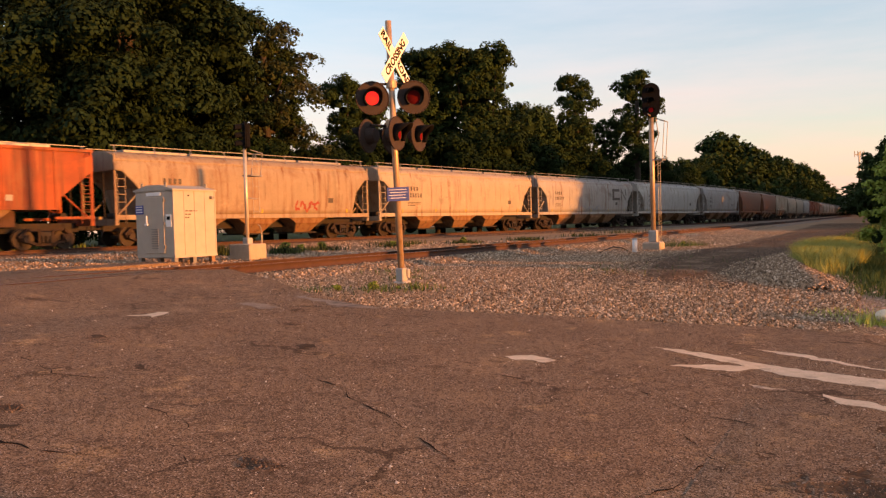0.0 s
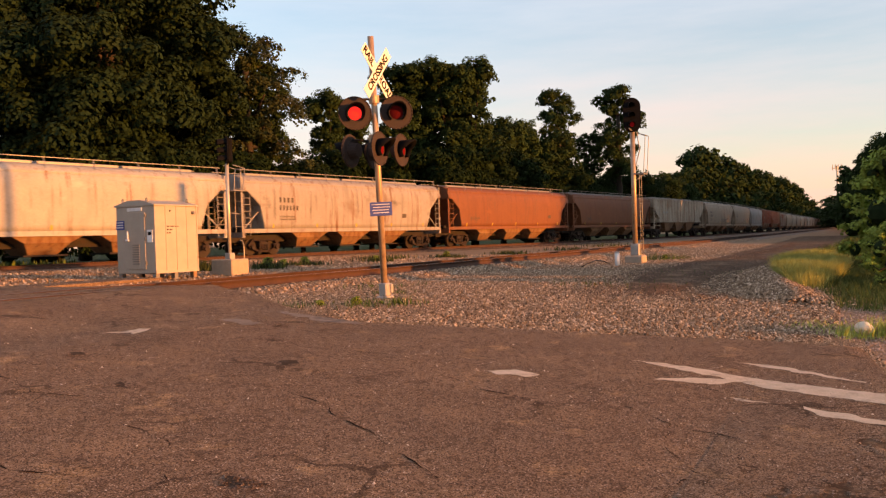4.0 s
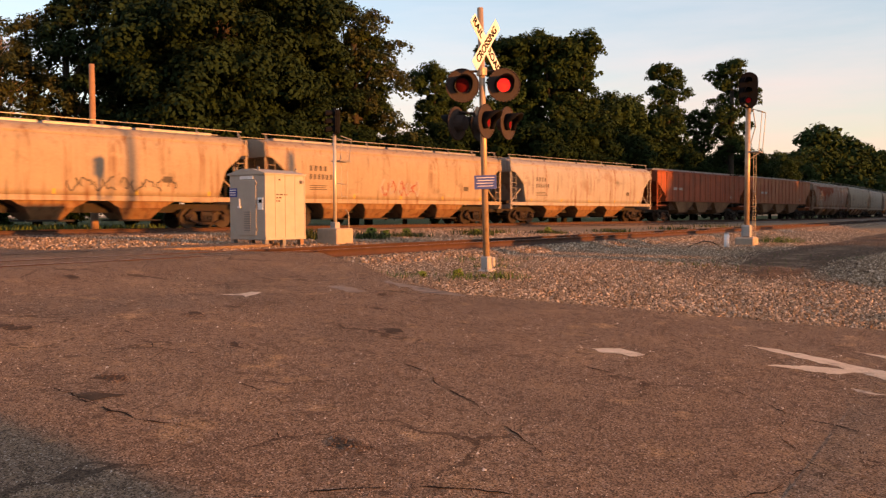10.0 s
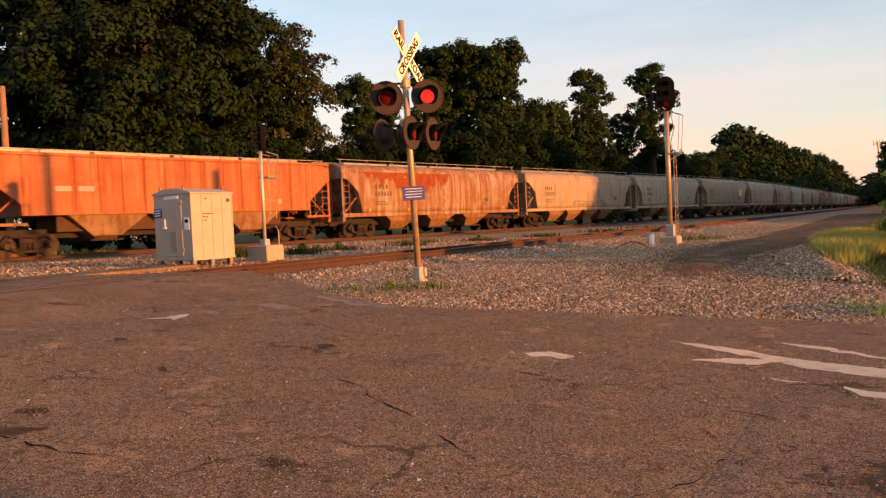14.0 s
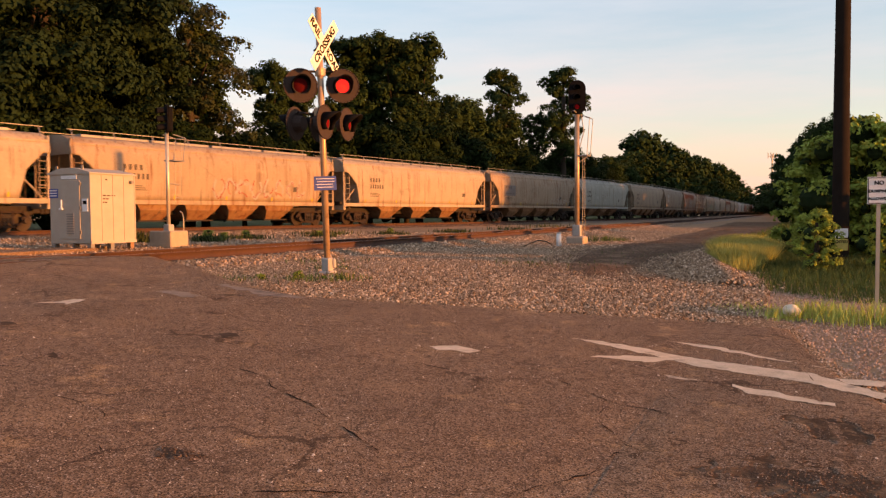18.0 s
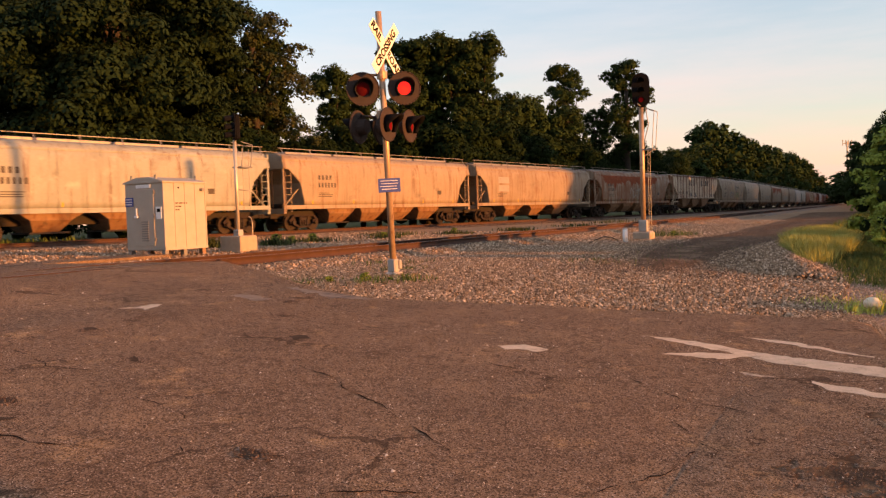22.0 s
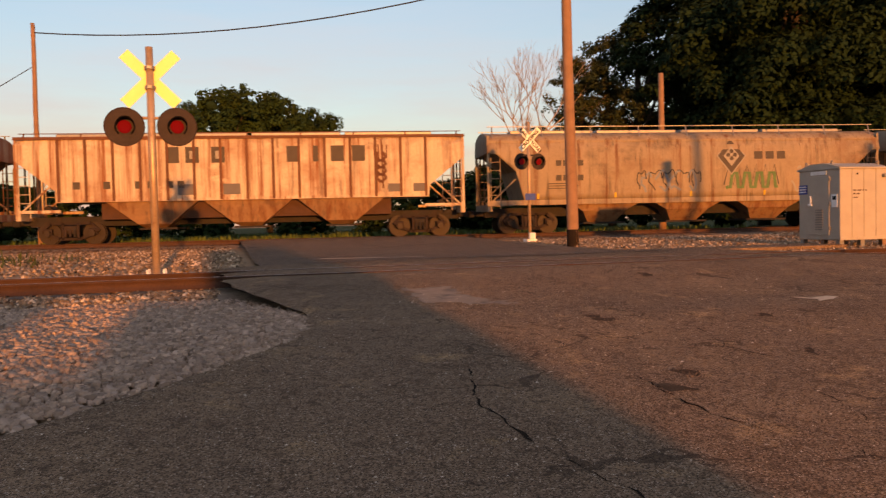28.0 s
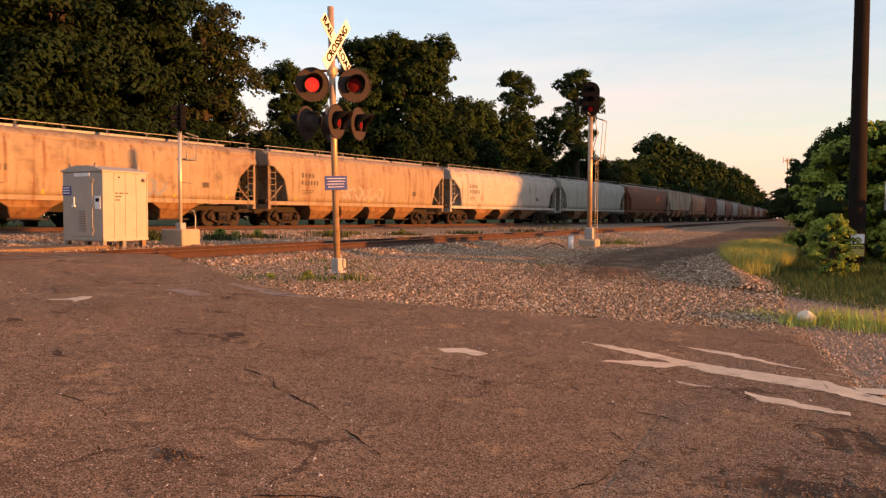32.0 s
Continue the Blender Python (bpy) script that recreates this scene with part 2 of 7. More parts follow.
def asphalt(name, col, pale, dark):
    """Worn asphalt: visible aggregate, dusty and dark blotches, a web of fine cracks."""
    m = mat(name, col, .95, var=.16, scale=.8, fine=45, bump=.0, spec=.06)
    n, l = m.node_tree.nodes, m.node_tree.links
    b, tc = n["Principled BSDF"], n["Texture Coordinate"]
    out = b.inputs["Base Color"].links[0].from_socket

    def noise_at(scale, detail, shift, rough=.6):
        mp = n.new("ShaderNodeMapping")
        mp.inputs["Location"].default_value = (shift, shift * .7, 0)
        t = n.new("ShaderNodeTexNoise")
        t.inputs["Scale"].default_value, t.inputs["Detail"].default_value, t.inputs["Roughness"].default_value = scale, detail, rough
        l.new(tc.outputs["Object"], mp.inputs["Vector"])
        l.new(mp.outputs[0], t.inputs["Vector"])
        return t.outputs[0]

    def over(base, fac, lo, hi, colour, top=1.0):
        r = n.new("ShaderNodeMapRange")
        r.inputs["From Min"].default_value, r.inputs["From Max"].default_value, r.inputs["To Max"].default_value = lo, hi, top
        mix = n.new("ShaderNodeMix")
        mix.data_type = "RGBA"
        mix.inputs["B"].default_value = (*colour, 1)
        l.new(fac, r.inputs["Value"])
        l.new(r.outputs[0], mix.inputs["Factor"])
        l.new(base, mix.inputs["A"])
        return mix.outputs["Result"]

    out = over(out, noise_at(.75, 7, 3), .52, .72, pale, .55)
    out = over(out, noise_at(1.9, 6, 31), .585, .70, tuple(c * f for c, f in zip(pale, (1.12, 1.1, 1.0))), .8)
    out = over(out, noise_at(.9, 7, 9), .56, .74, dark, .7)
    grains = n.new("ShaderNodeTexVoronoi")
    grains.inputs["Scale"].default_value = 118.0
    l.new(tc.outputs["Object"], grains.inputs["Vector"])
    gsep = n.new("ShaderNodeSeparateColor")
    l.new(grains.outputs["Color"], gsep.inputs[0])
    out = over(out, gsep.outputs[0], .84, .94, (.46, .35, .27), .9)
    specks = n.new("ShaderNodeTexVoronoi")
    specks.inputs["Scale"].default_value = 34.0
    l.new(tc.outputs["Object"], specks.inputs["Vector"])
    dot = n.new("ShaderNodeMath")
    dot.operation = "SUBTRACT"
    ssep = n.new("ShaderNodeSeparateColor")
    l.new(specks.outputs["Color"], ssep.inputs[0])
    l.new(ssep.outputs[2], dot.inputs[0])
    l.new(specks.outputs["Distance"], dot.inputs[1])
    out = over(out, dot.outputs[0], .70, .74, (.50, .40, .33), .9)
    out = over(out, gsep.outputs[1], .52, .7, tuple(c * .34 for c in dark), .78)
    out = over(out, noise_at(11, 5, 23, .7), .53, .68, tuple(c * .55 for c in dark), .7)
    out = over(out, noise_at(4.5, 6, 27, .7), .57, .70, tuple(c * .6 for c in dark), .6)
    warp = n.new("ShaderNodeTexNoise")
    warp.inputs["Scale"].default_value, warp.inputs["Detail"].default_value = 1.6, 5.0
    l.new(tc.outputs["Object"], warp.inputs["Vector"])
    addv = n.new("ShaderNodeVectorMath")
    addv.operation = "MULTIPLY_ADD"
    addv.inputs[1].default_value = (1.1, 1.1, 1.1)
    l.new(warp.outputs["Color"], addv.inputs[0])
    l.new(tc.outputs["Object"], addv.inputs[2])
    web = n.new("ShaderNodeTexVoronoi")
    web.feature = "DISTANCE_TO_EDGE"
    web.inputs["Scale"].default_value = .55
    l.new(addv.outputs[0], web.inputs["Vector"])
    lack = n.new("ShaderNodeMath")
    lack.operation = "MULTIPLY_ADD"
    lack.inputs[1].default_value = .12
    gap = n.new("ShaderNodeMath")
    gap.operation = "SUBTRACT"
    gap.inputs[1].default_value = .47
    l.new(noise_at(.8, 4, 17), gap.inputs[0])
    l.new(gap.outputs[0], lack.inputs[0])
    l.new(web.outputs["Distance"], lack.inputs[2])
    inv = n.new("ShaderNodeMath")
    inv.operation = "SUBTRACT"
    inv.inputs[0].default_value = 1.0
    l.new(lack.outputs[0], inv.inputs[1])
    out = over(out, inv.outputs[0], .9962, .9992, tuple(c * .35 for c in dark), .6)
    l.new(out, b.inputs["Base Color"])
    bp = n.new("ShaderNodeBump")
    bp.inputs["Strength"].default_value, bp.inputs["Distance"].default_value = .8, .012
    l.new(grains.outputs["Distance"], bp.inputs["Height"])
    bp2 = n.new("ShaderNodeBump")
    bp2.inputs["Strength"].default_value, bp2.inputs["Distance"].default_value = .6, .035
    l.new(noise_at(14, 6, 1), bp2.inputs["Height"])
    l.new(bp.outputs[0], bp2.inputs["Normal"])
    l.new(bp2.outputs[0], b.inputs["Normal"])
    return m


M_ASPHALT = asphalt("worn_asphalt", (.250, .166, .112), (.44, .288, .175), (.116, .077, .055))
M_ASPHALT_FAR = asphalt("road_asphalt", (.20, .142, .106), (.30, .20, .14), (.12, .086, .067))
M_BALLAST = mat("ballast", (.22, .165, .125), .95, var=.35, scale=8, fine=40, bump=.6, spec=.05)
M_RUST = mat("rusty_steel", (.06, .028, .018), .85, .1, var=.35, scale=4, fine=40, bump=.3)
M_RAILTOP = mat("worn_rail_head", (.32, .25, .21), .4, .8, var=.2, scale=4, fine=40, bump=.05)
M_TIE = mat("creosoted_timber", (.07, .055, .045), .9, var=.3, scale=5, fine=50, bump=.4, rnd=.25)
M_ALU = mat("dull_aluminium", (.37, .33, .28), .55, .15, var=.12, scale=3, fine=40, bump=.08, tint=(.34, .27, .21), tint_at=.6)
M_GALV = mat("galvanised_steel", (.24, .225, .21), .5, .5, var=.2, scale=6, fine=60, bump=.08)
M_PALEPOLE = mat("pale_aluminium_tube", (.50, .44, .36), .4, .4, var=.15, scale=6, fine=50, bump=.05)
M_POSTSTEEL = mat("weathered_aluminium_pole", (.40, .28, .19), .42, .35, var=.25, scale=6, fine=50, bump=.1, tint=(.22, .12, .07), tint_at=.55)
M_BLACK = mat("black_paint", (.007, .007, .008), .85, var=.3, scale=4, fine=40, bump=.08, spec=.06)
M_DARK = mat("grimy_dark_steel", (.018, .014, .012), .8, .2, var=.4, scale=3, fine=30, bump=.2, tint=(.035, .018, .011), tint_at=.5)
M_WHITE = mat("white_sheeting", (.78, .76, .68), .5, var=.08, scale=5, fine=40, bump=.03)
M_CONCRETE = mat("concrete", (.33, .265, .205), .9, var=.2, scale=5, fine=50, bump=.25, tint=(.25, .21, .17), tint_at=.58)
M_WOOD = mat("weathered_pole_wood", (.23, .135, .085), .9, var=.3, scale=3, fine=50, bump=.4)
M_POLE_DARK = mat("creosoted_pole", (.017, .013, .011), .9, var=.35, scale=4, fine=50, bump=.4, spec=.06)
M_BLUE = mat("blue_sign_sheeting", (.03, .06, .25), .45, var=.1, scale=5, bump=.02)
M_RED = glow("lit_red_lens", (.55, .022, .020), .38)
M_REDDIM = glow("dim_red_lens", (.10, .004, .006), .16)
M_PAINT = mat("worn_white_road_paint", (.58, .45, .33), .85, var=.25, scale=6, fine=60, bump=.2, tint=(.14, .115, .10), tint_at=.56, spec=.05)
M_DUST = mat("pale_dust", (.26, .20, .155), .95, var=.2, scale=4, fine=60, bump=.2, tint=(.12, .10, .09), tint_at=.48, spec=.05)
M_HOLE = mat("broken_asphalt", (.070, .047, .032), .95, var=.4, scale=9, fine=60, bump=.6, spec=.05)
M_CRACK = mat("crack_shadow", (.016, .011, .008), .95, var=.3, scale=9, fine=60, bump=.3, spec=.05)
# crowns' shade is put into this green, far darker than the leaves
M_LEAF = mat("shade_dark_leaves", (.0132, .0268, .0112), .8, var=.45, scale=.5, fine=3, bump=0, tint=(.023, .033, .0125), tint_at=.58, spec=.05)
# shade at the trees' foot is put into this darker green
M_UNDER = mat("shade_dark_undergrowth", (.010, .021, .0065), .8, var=.45, scale=.7, fine=4, bump=0, spec=.05)
M_LEAF3 = mat("brownish_olive_leaves", (.030, .040, .017), .8, var=.45, scale=.8, fine=4, bump=0, tint=(.045, .042, .018), tint_at=.5, spec=.05)
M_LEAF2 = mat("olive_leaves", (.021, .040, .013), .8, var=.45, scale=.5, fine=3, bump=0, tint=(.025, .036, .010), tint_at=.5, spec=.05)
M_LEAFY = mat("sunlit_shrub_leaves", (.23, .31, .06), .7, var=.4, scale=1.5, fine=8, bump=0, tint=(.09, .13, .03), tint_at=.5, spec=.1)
M_BARK = mat("bark", (.032, .025, .019), .95, var=.35, scale=2, fine=20, bump=.5)
M_GRASS = mat("grass_blades", (.075, .110, .034), .8, var=.4, scale=1.2, fine=10, bump=0, tint=(.17, .17, .06), tint_at=.55, spec=.1)
M_WIRE = mat("cable_sheath", (.02, .02, .022), .7, bump=0)


# ---------------------------------------------------------------- mesh helpers
def part(name, bm, material, parent=None, label="", smooth=False):
    me = bpy.data.meshes.new(name)
    bm.normal_update()
    bm.to_mesh(me)
    bm.free()
    me.materials.append(material)
    if smooth:
        me.polygons.foreach_set("use_smooth", [True] * len(me.polygons))
    ob = new(name, me)
    if parent:
        ob.parent = parent
    if label:
        ob["label"] = label
    return ob


def empty(name, m, label, category, group=""):
    e = new(name)
    e.empty_display_size = 0.3
    e.matrix_world = m
    return tagged(e, label, category, group)


def box(bm, x0, x1, y0, y1, z0, z1, bevel=0.0):
    r = bmesh.ops.create_cube(bm, size=1.0, matrix=Matrix.Translation(((x0 + x1) / 2, (y0 + y1) / 2, (z0 + z1) / 2)) @ Matrix.Diagonal((x1 - x0, y1 - y0, z1 - z0, 1)))
    if bevel:
        es = {e for v in r["verts"] for e in v.link_edges}
        bmesh.ops.bevel(bm, geom=list(es), offset=bevel, segments=1, affect="EDGES")
    return bm


def rod(bm, a, b, r0, r1=None, n=10, caps=True):
    """A round bar from a to b."""
    a, b = Vector(a), Vector(b)
    d = b - a
    m = Matrix.Translation((a + b) / 2) @ d.to_track_quat("Z", "Y").to_matrix().to_4x4()
    bmesh.ops.create_cone(bm, cap_ends=caps, segments=n, radius1=r0, radius2=r0 if r1 is None else r1, depth=d.length, matrix=m)
    return bm


def B():
    return bmesh.new()


def mesh_np(name, verts, faces, material, parent=None, smooth=False):
    """A mesh from arrays of corners and of faces with one number of corners each."""
    verts, faces = np.asarray(verts, np.float32), np.asarray(faces, np.int32)
    me = bpy.data.meshes.new(name)
    me.vertices.add(len(verts))
    me.vertices.foreach_set("co", verts.ravel())
    k = faces.shape[1]
    me.loops.add(faces.size)
    me.loops.foreach_set("vertex_index", faces.ravel())
    me.polygons.add(len(faces))
    me.polygons.foreach_set("loop_start", np.arange(0, faces.size, k))
    me.update(calc_edges=True)
    me.materials.append(material)
    if smooth:
        me.polygons.foreach_set("use_smooth", [True] * len(me.polygons))
    ob = new(name, me)
    if parent:
        ob.parent = parent
    return ob


def frame_at(u, s, z, turn=0.0):
    """A pose on the plan whose x runs along the near track and whose y runs across it, away from the camera."""
    p = P(u, s, z)
    return pose(p.x, p.y, p.z, 0, 0, 90 + YAW + turn)


# ---------------------------------------------------------------- ground
def grid(name, us, ss, height, material, kind="structure", label="", category=""):
    U, S = np.meshgrid(us, ss, indexing="ij")
    Z = height(U, S)
    v = np.stack([U * TU[0] + S * TS[0], U * TU[1] + S * TS[1], Z], -1).reshape(-1, 3)
    n, k = len(us), len(ss)
    i = (np.arange(n - 1)[:, None] * k + np.arange(k - 1)[None]).ravel()
    f = np.stack([i, i + k, i + k + 1, i + 1], 1)
    return tagged(mesh_np(name, v, f, material, smooth=True), label, category, kind=kind)


far_line = np.array([-3000, -800, -300, -150, -80, -50])
grid("ground", np.concatenate([far_line, np.arange(-40, 60, 1.0), [60, 70, 85, 100, 130, 200, 400, 900, 3000]]),
     np.concatenate([far_line, np.arange(-40, 44, .5), [44, 50, 60, 80, 120, 300, 900, 3000]]),
     lambda u, s: gz(u, s) - .05, M_GROUND, label="dusty gravel and dirt ground by the tracks", category="ground")

M_MEADOW = mat("meadow_turf", (.038, .046, .012), .95, var=.35, scale=.5, fine=12, bump=.4, tint=(.06, .055, .02), tint_at=.55, spec=.05)
MEADOW_U = np.array([-400, -200, -100, -60, -40, -20, 0, 15, 30, 45, 60, 80, 100, 130, 200, 400])
MEADOW_V = [P(u, float(s_far(u)) + d, z) for u in MEADOW_U for d, z in ((3.2, .56), (6, .66), (30, .60), (300, .55))]
tagged(mesh_np("meadow_ground", MEADOW_V, [(i * 4 + k, i * 4 + k + 1, i * 4 + k + 5, i * 4 + k + 4) for i in range(15) for k in range(3)], M_MEADOW), "green turf beyond the far track", "ground", kind="structure")

# asphalt between the ground's gravel corners
def road_right(s):
    return np.interp(s, [-40, -1.2, -.4, 0, 1.1, 2.4, 3.9, 4.9, 5.8, 6.4, 8, 10.4, 12.0], [6.0, 5.6, 8.5, 11.5, 11.6, 11.2, 10.7, 10.2, 9.9, 9.7, 10.4, 12.1, 12.8])


def road_left(s):
    return np.interp(s, [-40, 3, 5.4, 5.7, 6.4, 7.5, 8.3, 9.4, 10.4, 12.0], [-40, -6, -1.3, -1.1, -.4, .5, .9, 1.0, .7, .2])


def strip(name, ss, left, right, height, n, material, label, raise_=.012):
    """A sheet of asphalt between two edges, with a worn, uneven rim that dips into the ground."""
    vs, fs = [], []
    for s in ss:
        a, b = float(left(s)), float(right(s))
        for k in range(n + 1):
            u = a + (b - a) * k / n
            rim = k in (0, n)
            if rim:
                u += .14 * noise.noise((u * .9, s * 1.7, 3.0)) + .05 * noise.noise((u, s * 7, 8.0))
            z = float(height(u, s)) + (raise_ if not rim else -.025) + .014 * noise.noise((u * .5, s * .5, 0)) + .006 * noise.noise((u * 2.5, s * 2.5, 5.0))
            vs.append(P(u, s, z))
    w = n + 1
    for i in range(len(ss) - 1):
        for k in range(n):
            a = i * w + k
            fs.append((a, a + 1, a + w + 1, a + w))
    return tagged(mesh_np(name, vs, fs, material, smooth=True), label, "road", kind="structure")


def blend(u, s):
    """The asphalt's height: the ground's far out, the ramp's on the crossing."""
    w = float(np.clip((s - 6) / 5, 0, 1))
    return gz(u, s) * (1 - w) + rz(s) * w


strip("road_near", np.concatenate([[-40, -25, -15, -10], np.arange(-7, 12.01, .25)]), road_left, road_right, blend, 64, M_ASPHALT, "cracked and patched worn brown-grey asphalt yard")
strip("road_crossing", np.arange(12.0, 16.61, .2), lambda s: .2, lambda s: 12.8 - .15 * (s - 12), lambda u, s: rz(s), 24, M_ASPHALT, "dark worn asphalt level with the rails", .004)
strip("road_far", np.arange(16.6, 40.1, .5), lambda s: 1.0 + .02 * (s - 16), lambda s: np.interp(s, [16.6, 20, 40], [12.0, 10.6, 10.2]), lambda u, s: rz(s), 14, M_ASPHALT_FAR, "plain grey asphalt road between the two tracks")


def track(name, us, s_of, z_top, label, tie_span=False):
    """Two rails, ties and a bed of ballast along a line of the plan."""
    root = empty(name, Matrix(), label, "railway track")
    root["kind"] = "structure"
    rail_prof = [(-.07, -.17), (.07, -.17), (.07, -.155), (.012, -.135), (.012, -.04), (.037, -.03), (.037, 0), (-.037, 0), (-.037, -.03), (-.012, -.04), (-.012, -.135), (-.07, -.155)]
    pts = [P(u, float(s_of(u)), z_top) for u in us]
    tan = [(pts[min(i + 1, len(pts) - 1)] - pts[max(i - 1, 0)]).normalized() for i in range(len(pts))]
    for side in (-1, 1):
        vs, fs, k = [], [], len(rail_prof)
        for p, t in zip(pts, tan):
            nrm = Vector((-t.y, t.x, 0))
            for y, z in rail_prof:
                vs.append(p + nrm * (side * .755 + y) + Vector((0, 0, z)))
        for i in range(len(pts) - 1):
            for j in range(k):
                fs.append((i * k + j, i * k + (j + 1) % k, (i + 1) * k + (j + 1) % k, (i + 1) * k + j))
        mesh_np("rail", vs, fs, M_RUST, root)
        hv, hf = [], []
        for p, t in zip(pts, tan):
            nrm = Vector((-t.y, t.x, 0))
            for y in (-.03, .03):
                hv.append(p + nrm * (side * .755 + y) + Vector((0, 0, .004)))
        for i in range(len(pts) - 1):
            hf.append((2 * i, 2 * i + 1, 2 * i + 3, 2 * i + 2))
        mesh_np("rail_head", hv, hf, M_RAILTOP, root)
    prof = [(-2.6, -.42), (-1.75, -.2), (1.75, -.2), (2.6, -.42)]
    vs, fs = [], []
    for p, t in zip(pts, tan):
        nrm = Vector((-t.y, t.x, 0))
        for y, z in prof:
            vs.append(p + nrm * y + Vector((0, 0, z)))
    for i in range(len(pts) - 1):
        for j in range(3):
            fs.append((i * 4 + j, i * 4 + j + 1, (i + 1) * 4 + j + 1, (i + 1) * 4 + j))
    mesh_np("ballast_bed", vs, fs, M_BALLAST, root)
    # timber ties where the camera passes near
    sleeper = None
    for u in np.concatenate([np.arange(-12, 0, .55), np.arange(13.2, 46, .55)]) if tie_span else ():
        p, q = P(u, float(s_of(u)), z_top), P(u + .5, float(s_of(u + .5)), z_top)
        if sleeper is None:
            tie = part("tie", box(B(), -.115, .115, -1.28, 1.28, -.35, -.168, .012), M_TIE, root)
            sleeper = tie.data
        else:
            tie = new("tie", sleeper)
            tie.parent = root
        tie.matrix_local = Matrix.Translation(p) @ Matrix.Rotation(math.atan2(q.y - p.y, q.x - p.x), 4, "Z")
    return root


near_us = np.concatenate([[-60], np.arange(-30, 80, 2.0), np.arange(80, 420, 12)])
far_us = np.concatenate([[-120, -90], np.arange(-60, 160, 3.0), np.arange(160, 620, 15)])
track_near = track("track_near", near_us, s_near, Z_NEAR, "rusty rails of the near track on grey ballast", True)
track_far = track("track_far", far_us, s_far, Z_FAR, "rails of the far track under the train")

# ---------------------------------------------------------------- lettering and flat shapes
def text_mesh(text, size, material, name, parent, m, thick=.004):
    """Letters of the built-in font as a thin mesh, centred on the pose m (x to the right, y up)."""
    cu = bpy.data.curves.new(name, "FONT")
    cu.body, cu.size, cu.extrude, cu.align_x, cu.align_y = text, size, thick / 2, "CENTER", "CENTER"
    cu.offset = size * .035
    tmp = bpy.data.objects.new(name, cu)
    me = bpy.data.meshes.new_from_object(tmp)
    bpy.data.objects.remove(tmp)
    me.transform(m)
    me.materials.append(material)
    ob = new(name, me)
    ob.parent = parent
    return ob


def tube(bm, pts, r, n=6):
    for a, b in zip(pts, pts[1:]):
        rod(bm, a, b, r, n=n)
    return bm


def disc(bm, c, axis, r, depth, n=20, r2=None):
    c, axis = Vector(c), Vector(axis).normalized()
    return rod(bm, c - axis * depth / 2, c + axis * depth / 2, r, r2, n=n)


M_LETTER = mat("black_lettering", (.012, .012, .012), .9, bump=0, spec=.05)
M_SIGNYEL = mat("sunlit_yellow_sheeting", (.80, .74, .30), .5, var=.06, scale=5, bump=.02)
M_GREYBOX = mat("grey_box_paint", (.33, .31, .29), .6, var=.15, scale=5, bump=.08)
M_GLASS_RED = glow("signal_red_lens", (.55, .012, .03), .3)
FLASHERS = []
M_REDOFF = glow("unlit_red_lens", (.055, .004, .005), .06)
M_STICKER = mat("white_label", (.7, .7, .7), .5, bump=0)
M_SIGNRED = mat("yellow_notice", (.45, .36, .10), .6, bump=0)
M_LAMPBACK = mat("lamp_backing", (.030, .019, .016), .8, var=.3, scale=6, fine=30, bump=.08)


